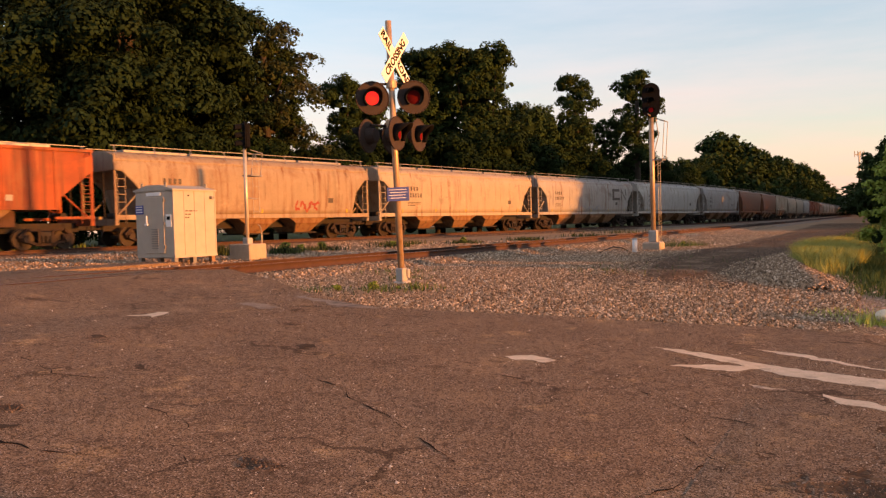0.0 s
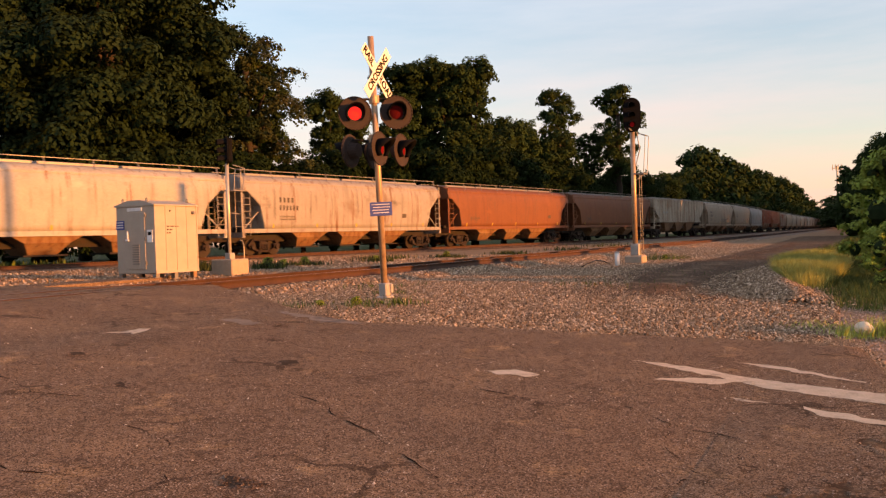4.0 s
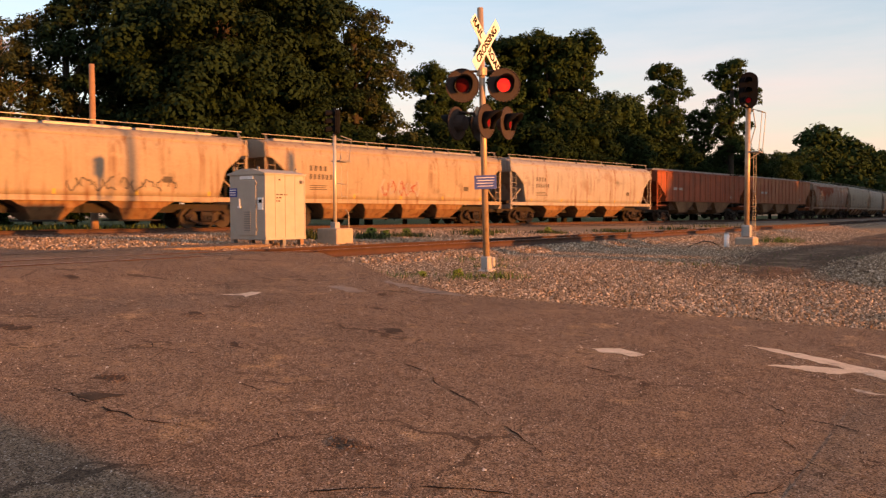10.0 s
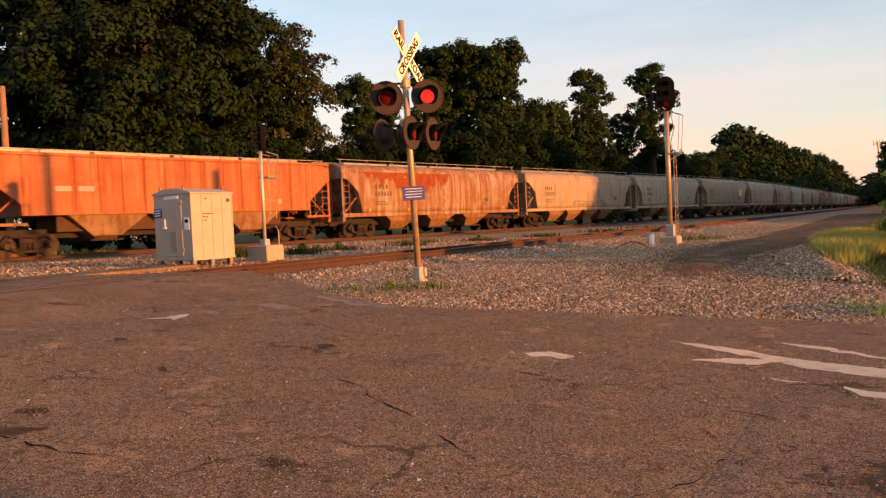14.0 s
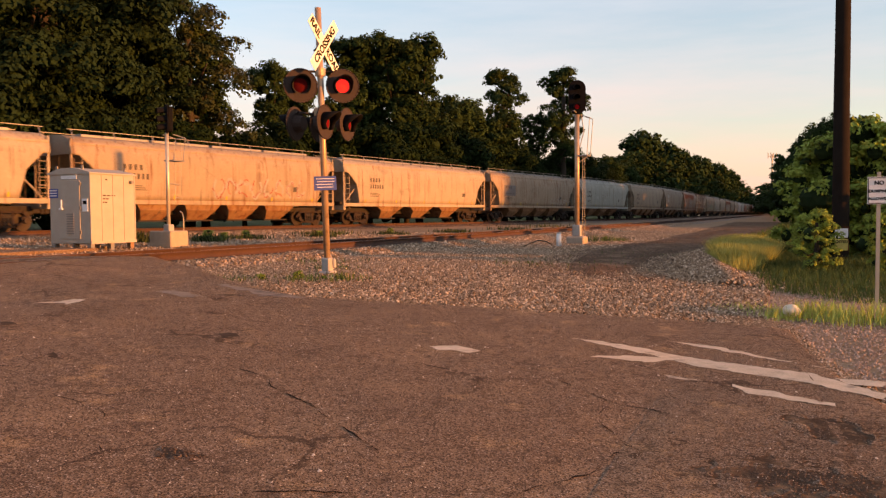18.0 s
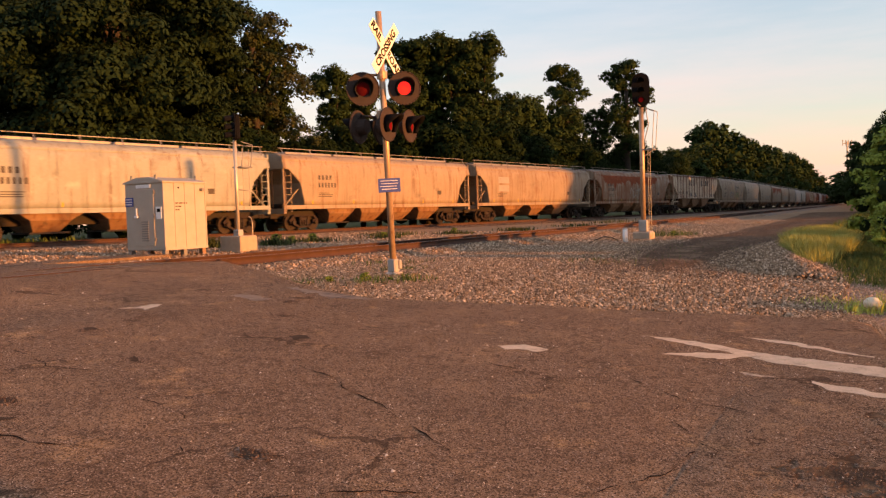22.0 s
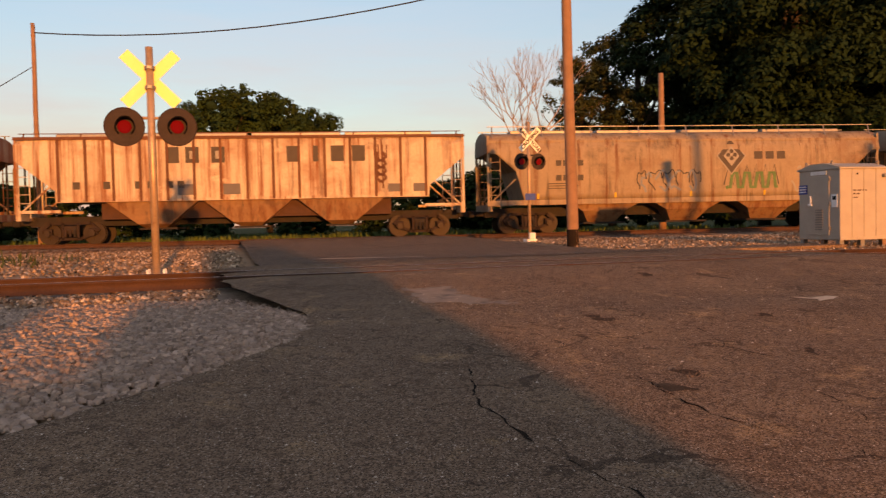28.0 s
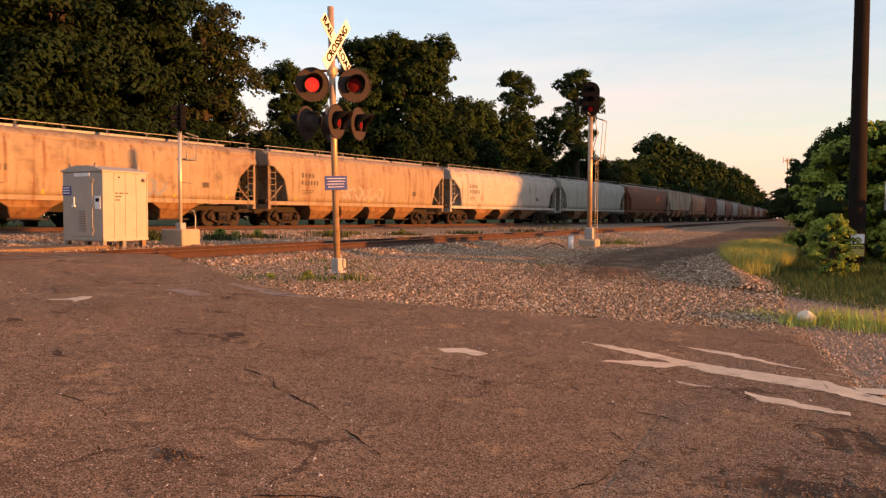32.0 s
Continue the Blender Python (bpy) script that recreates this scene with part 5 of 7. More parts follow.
M_PANEL = mat("bluish_paint_patch", (.11, .10, .10), .7, bump=0, var=.15)


def scrawl(car, x0, x1, z0, z1, material, seed, n=7, w=.05, kind="smooth"):
    """A scrawl of looping strokes like sprayed lettering that cannot be read."""
    r = random.Random(seed)
    step = (x1 - x0) / n
    for k in range(n):
        cx = x0 + step * (k + .5)
        ph, wob = r.uniform(0, 6), r.uniform(.6, 1.0)
        pts = []
        for q in range(15):
            t = q / 14
            a = ph + t * r.uniform(4.2, 4.6)
            pts.append((cx + math.cos(a) * step * .5 * wob, (z0 + z1) / 2 + math.sin(a) * (z1 - z0) / 2 * (.7 + .3 * math.sin(q * .9 + ph))))
        ribbon(car, pts, w, material, kind)


def stencils(car, seed, kind="smooth", right=False, big=True):
    """Reporting marks as plain bars, small data panels, reflectors."""
    r = random.Random(seed)
    x = -HL + 2.7
    for row, (n, w, h) in enumerate(((4, .26, .28), (6, .22, .28))):
        if not big:
            break
        for q in range(n):
            patch(car, x + q * w * 1.2, x + q * w * 1.2 + w * .62, 2.95 - row * .45, 2.95 - row * .45 + h, M_STENCIL, kind, "stencil")
    for q in range(3):
        patch(car, x, x + r.uniform(.8, 1.4), 2.15 - q * .1, 2.19 - q * .1, M_STENCIL, kind, "stencil")
    x2 = HL - 3.6 - r.uniform(0, 1)
    patch(car, x2, x2 + .45, 2.1, 2.38, M_STENCIL, kind, "data_panel")
    for q in range(5):
        xx = -HL + 2.2 + q * (2 * HL - 4.4) / 4
        patch(car, xx, xx + .1, 1.52 if kind == "smooth" else 1.9, 1.74 if kind == "smooth" else 2.1, M_YELLOW, kind, "reflector")


def rust_blotch(car, x0, x1, z0, z1, seed, material):
    """A ragged patch of bare rust spreading down from the roofline."""
    bm = B()
    prev = None
    for k in range(int((x1 - x0) / .08) + 1):
        x = x0 + k * .08
        edge = min(1, (x - x0) / 1.2, (x1 - x) / 1.2)
        n = noise.noise((x * .7, seed, 0)) + .6 * noise.noise((x * 2.3, seed, 3)) + .4 * noise.noise((x * 7, seed, 6))
        low = z1 - max(.03, (z1 - z0) * max(0, edge) * (.75 + .7 * n))
        col = [bm.verts.new((x, -side_y("smooth", z) - .016, z)) for z in (low, low + (z1 - low) * .4, low + (z1 - low) * .75, z1)]
        if prev:
            for a in range(3):
                bm.faces.new((prev[a], col[a], col[a + 1], prev[a + 1]))
        prev = col
    return part("rust_patch", bm, material, car, "bare rust spreading from the roofline")


M_BLOTCH = mat("bare_orange_rust", (.185, .046, .019), .85, var=.4, scale=2.5, fine=20, bump=.15, tint=(.26, .125, .07), tint_at=.58, spec=.15)
c = [car for car, _ in CARS]
for k, x0, x1, z0 in ((28, -8.6, 8.6, 2.75), (14, -7.5, 1.0, 2.6), (23, -8.0, 6.0, 3.0)):
    rust_blotch(c[k], x0, x1, z0, 4.04, k * 1.7, M_BLOTCH)
for k in (1, 2, 3, 4, 5, 6, 7, 9, 10, 11, 14, 15, 16, 17, 18, 19, 20, 21, 22, 23, 25, 26, 27, 28, 29, 30, 31):
    stencils(c[k], k, "smooth", big=k not in (6, 7, 22, 25))
for k in (0, 8, 12, 13):
    patch(c[k], -6.3, -5.6, 2.75, 2.98, M_GR_WHITE, "ribbed", "data_panel")
    patch(c[k], -5.3, -4.6, 2.75, 2.98, M_GR_WHITE, "ribbed", "data_panel")
    patch(c[k], HL - 3.9, HL - 3.5, 2.1, 2.35, M_GR_WHITE, "ribbed", "data_panel")
scrawl(c[1], 2.6, 4.6, 1.6, 2.2, M_GR_RED, 3, 5, .12)
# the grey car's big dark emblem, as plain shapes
patch(c[3], 4.4, 4.75, 2.55, 3.65, M_STENCIL, name="emblem_shape")
patch(c[3], 4.75, 6.0, 3.4, 3.65, M_STENCIL, name="emblem_shape")
patch(c[3], 4.75, 6.0, 2.55, 2.8, M_STENCIL, name="emblem_shape")
ribbon(c[3], [(6.35, 2.55), (6.35, 3.6), (7.35, 2.6), (7.35, 3.65)], .22, M_STENCIL, name="emblem_shape")
scrawl(c[3], -4, 2.5, 1.6, 2.1, M_GR_BLUE, 8, 9, .06)
scrawl(c[9], .5, 5.5, 1.65, 2.3, M_GR_BLACK, 11, 9, .06)
scrawl(c[10], -1.5, 1.5, 1.7, 2.6, M_GR_RED, 12, 5, .07)
scrawl(c[10], -1.6, 1.6, 1.7, 2.65, M_GR_WHITE, 13, 5, .14)
scrawl(c[15], -2, 4, 1.6, 2.1, M_GR_BLACK, 14, 9, .05)
scrawl(c[16], 2, 6, 1.6, 2.2, M_GR_BLUE, 15, 7, .06)
scrawl(c[17], -1, 6.5, 1.6, 2.8, M_GR_WHITE, 16, 8, .16)
scrawl(c[17], -1, 6.5, 1.6, 2.8, M_GR_RED, 17, 8, .05)
patch(c[19], -HL + 2.4, -HL + 4.6, 2.35, 3.3, M_PANEL, name="dark_panel")
scrawl(c[19], 3, 7, 1.6, 2.2, M_GR_WHITE, 18, 6, .1)
for x0, z0 in ((-6.4, 3.0), (-6.4, 2.35)):
    patch(c[22], x0, x0 + 1.5, z0, z0 + .5, M_GR_WHITE, name="data_panel")
scrawl(c[23], -1.5, 2.0, 1.65, 2.9, M_GR_WHITE, 20, 5, .09)
scrawl(c[23], -1.6, 2.1, 1.6, 2.95, M_GR_BLACK, 21, 5, .04)
scrawl(c[26], -3, 2, 1.6, 2.2, M_GR_BLUE, 22, 7, .05)
scrawl(c[27], -1, 7, 1.6, 2.4, M_GR_BLUE, 23, 10, .08)
scrawl(c[27], -1, 7, 1.6, 2.4, M_GR_BLACK, 24, 9, .04)
scrawl(c[29], -1.5, 3, 1.6, 2.5, M_GR_BLUE, 25, 7, .14)
scrawl(c[30], -3, 1.5, 1.65, 2.6, M_GR_WHITE, 26, 6, .16)
# ribbed car: seven plain blocks for its name, bars for its number, the wheat ear, patched panels
soo = c[24]
for x in (-3.3, -2.5, -1.45, 1.65, 2.75, 3.5, 4.4):
    patch(soo, x, x + (.55 if x != 2.75 else .22), 3.28, 3.95, M_STENCIL, "ribbed", "letter_block")
    if x in (-2.5, -1.45):
        patch(soo, x + .17, x + .38, 3.45, 3.78, M_GR_WHITE, "ribbed", "letter_gap").location.y = -.006
for x in (-7.0, -5.8, -4.55, -4.05, -3.3, -2.85):
    patch(soo, x, x + .28, 2.25, 2.55, M_STENCIL, "ribbed", "number_bar")
ribbon(soo, [(5.65, 4.2), (5.67, 3.4), (5.7, 2.1)], .07, C_RUSTRIB, "ribbed", "emblem_stalk", lift=.012)
for q in range(4):
    for sx in (-1, 1):
        ribbon(soo, [(5.62, 2.35 + q * .3), (5.62 + sx * .2, 2.55 + q * .3), (5.62 + sx * .1, 2.75 + q * .3)], .13, C_RUSTRIB, "ribbed", "emblem_grain", lift=.012)
    ribbon(soo, [(5.36 + q * .17, 3.4), (5.32 + q * .19, 4.25)], .05, C_RUSTRIB, "ribbed", "emblem_awn", lift=.012)
for x0, x1, z0, z1 in ((-2.85, -2.15, 1.95, 2.4), (-1.0, -.3, 1.95, 2.4), (7.0, 7.6, 1.95, 2.3), (5.9, 6.5, 1.95, 2.3)):
    patch(soo, x0, x1, z0, z1, M_PANEL, "ribbed", "paint_patch")
# tan car: diamond emblem, plain blocks beside it, graffiti
adm = c[25]


def diamond(r, material, lift, x=1.95, z=3.3):
    bm = B()
    bm.faces.new([bm.verts.new((x + dx * r, -side_y("smooth", z + dz * r) - lift, z + dz * r)) for dx, dz in ((-.82, 0), (0, -1), (.82, 0), (0, 1))])
    part("emblem_diamond", bm, material, adm)


diamond(.86, M_GR_WHITE, .03)
diamond(.78, M_STENCIL, .036)
diamond(.46, M_GR_WHITE, .042)
for dx, dz in ((0, .16), (0, -.16), (.16, 0), (-.16, 0)):
    bm = B()
    bm.faces.new([bm.verts.new((1.95 + dx + .1 * math.cos(a * .785), -side_y("smooth", 3.35) - .05, 3.35 + dz + .1 * math.sin(a * .785))) for a in range(8)])
    part("emblem_dot", bm, M_STENCIL, adm)
for q in range(3):
    patch(adm, 3.05 + q * .55, 3.45 + q * .55, 3.15, 3.5, M_STENCIL, name="letter_block")
for q in range(4):
    patch(adm, -6.2 + q * .33, -5.95 + q * .33, 2.95, 3.2, M_STENCIL, name="stencil")
    patch(adm, -6.2 + q * .33, -5.95 + q * .33, 2.3, 2.55, M_STENCIL, name="stencil")
scrawl(adm, -2.6, .6, 1.65, 2.9, M_GR_BLACK, 31, 5, .05)
scrawl(adm, -2.4, .4, 1.65, 2.7, M_GR_BLUE, 32, 4, .1)
ribbon(adm, [(1.7 + .1 * q, 1.75 + (.75 if q % 6 > 2 else .1) + .05 * (q % 2)) for q in range(26)], .15, M_GR_GREEN, label="green graffiti")
ribbon(adm, [(1.6 + .22 * q, 1.75 + (1.15 if q % 2 else .25)) for q in range(13)], .06, M_GR_BLACK)
scrawl(adm, 4.8, 6.8, 1.6, 2.9, M_GR_WHITE, 33, 3, .09)

# ---------------------------------------------------------------- trees
def leaf_cloud(blobs, n, leaf, seed, flat=.8):
    """Leaves as small folded quads in clumps that sit on the outside of the balls (x, y, z, r); none deep inside another ball."""
    g = np.random.default_rng(seed)
    bl = np.array(blobs, float)
    m = 15
    cd = g.normal(size=(len(bl) * m, 3))
    cd /= np.linalg.norm(cd, axis=1)[:, None]
    cd[:, 2] = np.where(cd[:, 2] < -.3, -cd[:, 2], cd[:, 2])
    own = np.repeat(np.arange(len(bl)), m)
    cr = bl[own, 3] * g.uniform(.22, .46, len(own))
    cc = bl[own, :3] + cd * (bl[own, 3] * g.uniform(.5, .98, len(own)))[:, None] * [1, 1, flat]
    k = g.choice(len(own), n, p=cr ** 2 / (cr ** 2).sum())
    d = g.normal(size=(n, 3))
    d /= np.linalg.norm(d, axis=1)[:, None]
    d[:, 2] = np.where(d[:, 2] < -.5, -d[:, 2], d[:, 2])
    ph = g.uniform(0, 6, (len(own), 4))[k]
    bump = np.sin(d[:, 0] * 4 + ph[:, 0]) * np.sin(d[:, 1] * 5 + ph[:, 1]) + .5 * np.sin(d[:, 2] * 8 + ph[:, 2]) * np.sin(d[:, 0] * 9 + ph[:, 3])
    rad = cr[k] * (1 + .28 * bump) * (1 - .4 * g.random(n) ** 2)
    p = cc[k] + d * rad[:, None] * [1, 1, .85]
    keep = np.ones(n, bool)
    for b in bl:
        keep &= np.linalg.norm((p - b[:3]) / [1, 1, flat], axis=1) > b[3] * .45
    p, d = p[keep], d[keep]
    n = len(p)
    nrm = d + g.normal(scale=.30, size=(n, 3)) + [0, 0, .25]
    nrm /= np.linalg.norm(nrm, axis=1)[:, None]
    t = np.cross(nrm, g.normal(size=(n, 3)))
    t /= np.linalg.norm(t, axis=1)[:, None]
    b = np.cross(nrm, t)
    sz = leaf * g.uniform(.6, 1.35, n)[:, None]
    v = np.stack([p - t * sz, p + b * sz * .6 - nrm * sz * .15, p + t * sz, p - b * sz * .6 - nrm * sz * .15], 1).reshape(-1, 3)
    f = np.arange(4 * n).reshape(-1, 4)
    return v, f


def core_cloud(blobs, seed):
    """Dense inner foliage, well inside the leaves."""
    bm = B()
    for x, y, z, r in blobs:
        m = Matrix.Translation((x, y, z)) @ Matrix.Diagonal((r * .28, r * .28, r * .22, 1))
        bmesh.ops.create_icosphere(bm, subdivisions=2, radius=1, matrix=m)
    for v in bm.verts:
        v.co += v.normal * .5 * noise.noise(v.co * .9) + v.normal * .25 * noise.noise(v.co * 2.7)
    return bm


def limbs(bm, base, top, r, blobs, rnd, count):
    rod(bm, base, top, r, r * .55, 9)
    for x, y, z, br in rnd.sample(blobs, min(count, len(blobs))):
        t = rnd.uniform(.45, .95)
        a = Vector(base).lerp(Vector(top), t)
        mid = a.lerp(Vector((x, y, z)), .5) + Vector((0, 0, -.3))
        rod(bm, a, mid, r * .4, r * .28, 6)
        rod(bm, mid, (x, y, z), r * .28, r * .1, 6)


def make_tree(h, w, seed, n, leaf, material, low=.3, blobs_n=16, ball=.2, shape="round", core=True):
    """A tree at the origin: trunk with limbs, dense foliage and loose leaves."""
    rnd = random.Random(seed)
    blobs = []
    for k in range(blobs_n):
        t = (k + .5) / blobs_n
        z = h * (low + (1 - low - ball * .7) * t)
        q = (z / h - low) / (1 - low)
        reach = {"round": math.sin(math.pi * min(1, .16 + .8 * q)) ** .7, "column": .55 + .35 * rnd.random(), "mound": math.cos(q * 1.3)}[shape] * w
        a = k * 2.4 + rnd.uniform(-.6, .6)
        rr = reach * rnd.uniform(.35, .85)
        r = h * ball * rnd.uniform(.7, 1.15)
        blobs.append((math.cos(a) * rr, math.sin(a) * rr, z, r))
    blobs.append((0, 0, h * (1 - ball * .95), h * ball * .85))
    e = empty("tree", Matrix(), "tree", "tree", "trees")
    bm = B()
    limbs(bm, (0, 0, -.3), (rnd.uniform(-.4, .4), rnd.uniform(-.4, .4), h * .8), h * .018 + .08, blobs, rnd, 8)
    part("trunk", bm, M_BARK, e, smooth=True)
    if core:
        part("inner_foliage", core_cloud(blobs, seed), M_LEAF, e)
    v, f = leaf_cloud(blobs, n, leaf, seed)
    mesh_np("crown", v, f, material, e)
    return e


def plant(tmpl, u, s, k, label, turn=0, name="tree", wide=1.0, category="tree"):
    p = P(u, s, float(gz(u, s)) - .1)
    t = copy_thing(tmpl, pose(p.x, p.y, p.z, 0, 0, turn))
    t.scale = (k * wide, k * wide, k)
    t.name = name
    return tagged(t, label, category)


def polar(az, d):
    """u and s of a bearing and distance from the yard."""
    a = radians(31.0 - az)
    return d * math.cos(a), d * math.sin(a)


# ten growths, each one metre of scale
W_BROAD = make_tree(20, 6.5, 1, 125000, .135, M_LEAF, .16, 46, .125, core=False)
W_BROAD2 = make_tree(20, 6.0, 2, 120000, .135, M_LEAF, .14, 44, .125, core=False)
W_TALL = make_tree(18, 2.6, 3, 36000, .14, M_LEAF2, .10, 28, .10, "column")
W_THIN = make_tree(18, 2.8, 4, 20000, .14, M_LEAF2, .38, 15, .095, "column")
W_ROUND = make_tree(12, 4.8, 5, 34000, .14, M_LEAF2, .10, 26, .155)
W_MOUND = make_tree(9, 5.0, 6, 30000, .14, M_UNDER, .08, 14, .26, "mound")
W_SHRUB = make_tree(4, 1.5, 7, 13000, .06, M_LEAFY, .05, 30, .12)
W_RAGGED = make_tree(14, 4.6, 8, 26000, .10, M_LEAF3, .12, 34, .10, core=False)
W_ROUND_FAR = make_tree(12, 4.8, 5, 6000, .30, M_LEAF2, .10, 26, .155)
W_MOUND_FAR = make_tree(9, 5.0, 6, 6000, .27, M_LEAF2, .08, 14, .26, "mound")
big, ivy, low_t, far_t = "huge dark-green broadleaf tree behind the train", "tall ivy-covered dark-green tree", "dense undergrowth, darkened for shade, behind the track", "distant dark-green tree along the track"
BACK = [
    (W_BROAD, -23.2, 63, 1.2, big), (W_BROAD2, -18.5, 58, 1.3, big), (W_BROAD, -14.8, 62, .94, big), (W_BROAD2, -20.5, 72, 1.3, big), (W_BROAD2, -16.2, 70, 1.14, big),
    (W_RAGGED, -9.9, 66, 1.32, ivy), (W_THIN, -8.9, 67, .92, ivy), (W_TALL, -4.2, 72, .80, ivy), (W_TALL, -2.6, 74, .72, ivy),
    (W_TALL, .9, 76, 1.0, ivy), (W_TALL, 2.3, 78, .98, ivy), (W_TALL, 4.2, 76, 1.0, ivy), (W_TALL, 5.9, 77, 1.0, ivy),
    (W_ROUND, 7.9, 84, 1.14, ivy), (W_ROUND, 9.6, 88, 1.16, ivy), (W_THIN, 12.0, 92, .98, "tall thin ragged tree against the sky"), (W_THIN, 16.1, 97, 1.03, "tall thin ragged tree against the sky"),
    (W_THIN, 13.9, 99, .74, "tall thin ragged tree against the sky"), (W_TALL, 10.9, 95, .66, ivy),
    (W_MOUND, -27, 57, .8, low_t), (W_MOUND, -22, 55, .75, low_t), (W_MOUND, -16.5, 55, .8, low_t), (W_MOUND, -11, 60, .9, low_t), (W_MOUND, -6.3, 66, .9, low_t), (W_MOUND, -1.5, 70, 1.05, low_t), (W_MOUND, 2, 71, 1.0, low_t),
    (W_MOUND, 5, 74, 1.1, low_t), (W_MOUND, 8, 80, 1.1, low_t), (W_MOUND, 11, 90, 1.05, low_t), (W_MOUND, 13.6, 96, .95, low_t), (W_MOUND, 16, 110, 1.05, low_t), (W_MOUND, 17.6, 122, 1.05, low_t), (W_MOUND, 18.6, 132, 1.05, low_t),
    (W_ROUND, 19.2, 132, 0.92, far_t), (W_ROUND, 20.0, 142, 1.04, far_t), (W_ROUND_FAR, 20.8, 152, 1.20, far_t), (W_ROUND_FAR, 21.6, 165, 1.36, far_t), (W_ROUND_FAR, 22.3, 178, 1.28, far_t), (W_ROUND_FAR, 23.0, 194, 1.46, far_t), (W_ROUND_FAR, 23.7, 212, 1.44, far_t), (W_ROUND_FAR, 24.4, 235, 1.56, far_t), (W_ROUND_FAR, 25.1, 263, 1.56, far_t), (W_ROUND_FAR, 25.7, 292, 1.64, far_t), (W_ROUND_FAR, 26.3, 330, 1.64, far_t), (W_ROUND_FAR, 26.9, 378, 1.68, far_t), (W_ROUND_FAR, 27.4, 430, 1.68, far_t), (W_ROUND_FAR, 27.9, 499, 1.60, far_t), (W_ROUND_FAR, 28.4, 595, 1.56, far_t), (W_ROUND_FAR, 28.8, 703, 1.52, far_t), (W_ROUND_FAR, 29.2, 860, 1.44, far_t),
    (W_RAGGED, -28.4, 62, 1.15, "ragged olive tree beside the pole"), (W_RAGGED, -30.4, 64, 1.1, "ragged olive tree beside the pole"), (W_RAGGED, -32.4, 63, .95, "ragged olive tree beside the pole"),
    (W_ROUND, -60.0, 97, 1.0, "round distant tree beyond the train"), (W_ROUND, -57.5, 96, 1.45, "round distant tree beyond the train"), (W_ROUND, -54.5, 98, 1.44, "round distant tree beyond the train"), (W_ROUND, -51.5, 100, 1.3, "round distant tree beyond the train"), (W_ROUND, -48.0, 104, .9, "round distant tree beyond the train"),
    (W_MOUND, -39, 54, .55, low_t), (W_MOUND, -42, 62, .5, low_t), (W_MOUND, -63, 70, .5, low_t), (W_MOUND, -70, 74, .55, low_t), (W_MOUND, -34.5, 56, .62, low_t),
]
rk = random.Random(41)
for i, (tm_, az, d, k, lab) in enumerate(BACK):
    u_, s_ = polar(az, d)
    if lab is far_t:
        k *= rk.uniform(.84, 1.12)
    plant(tm_, u_, s_, k, lab, i * 77 % 360)
right_t = "dark-green broadleaf tree on the shaded side of the track"
for i, (u_, s_, k) in enumerate([(73, -10.3, .62), (77, -7.2, .62), (81, -7.3, .72), (84, -5.5, .78), (93, -5, 1.0), (104, -4, 1.0), (118, -3.5, 1.05), (134, -2.5, 1.05), (155, -1.5, 1.1), (180, -.5, 1.1), (215, 0, 1.15), (260, 1, 1.2), (320, 2, 1.2), (400, 3, 1.2), (76, -16, .9), (90, -16, 1.0)]):
    plant(W_ROUND if u_ < 120 else W_ROUND_FAR, u_, s_, k, right_t, i * 61 % 360)
# thicket added to close the gaps that let sun onto the passing cars
for i in range(44):
    u_ = 75 + i * 7.5
    plant(W_MOUND if u_ < 90 else W_MOUND_FAR, u_, -9.5 + min(9.5, i * .28), .95 + .1 * (i % 3), "dense dark-green thicket along the shaded verge", i * 53)
for i in range(17):
    plant(W_MOUND_FAR, -72 + i * 6.0, 49 + (i * 7 % 5), .34 + .05 * (i % 4), "low green hedge beyond the far track", i * 67, "hedge", 1.3, "hedge")
# trees and thickets added far along to keep the distant cars shaded
for i, u_ in enumerate((460, 520, 590, 670, 760, 860, 980)):
    plant(W_ROUND_FAR, u_, 4, 1.5, right_t, i * 61 % 360, wide=2.6)
for i in range(31):
    plant(W_MOUND_FAR, 392 + i * 20, .5, 1.4, "dense dark-green thicket along the shaded verge", i * 53, wide=2.2)
# unseen back row, added only to shade the train
for i in range(10):
    plant(W_ROUND_FAR, 74 + i * 22, -30 - (i % 3) * 4, 1.25, right_t, i * 41)
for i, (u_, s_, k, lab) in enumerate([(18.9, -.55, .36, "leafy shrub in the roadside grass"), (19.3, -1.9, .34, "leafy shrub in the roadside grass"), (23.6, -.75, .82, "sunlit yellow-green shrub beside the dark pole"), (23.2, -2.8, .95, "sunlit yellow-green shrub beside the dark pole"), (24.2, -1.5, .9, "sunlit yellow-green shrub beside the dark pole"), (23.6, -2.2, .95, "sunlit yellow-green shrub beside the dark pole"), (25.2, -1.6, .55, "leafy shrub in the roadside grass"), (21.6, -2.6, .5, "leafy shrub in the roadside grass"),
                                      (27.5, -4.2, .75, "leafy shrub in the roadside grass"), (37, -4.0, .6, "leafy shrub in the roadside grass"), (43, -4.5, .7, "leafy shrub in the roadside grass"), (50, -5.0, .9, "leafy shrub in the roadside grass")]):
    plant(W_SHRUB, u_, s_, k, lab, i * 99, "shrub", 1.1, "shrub")
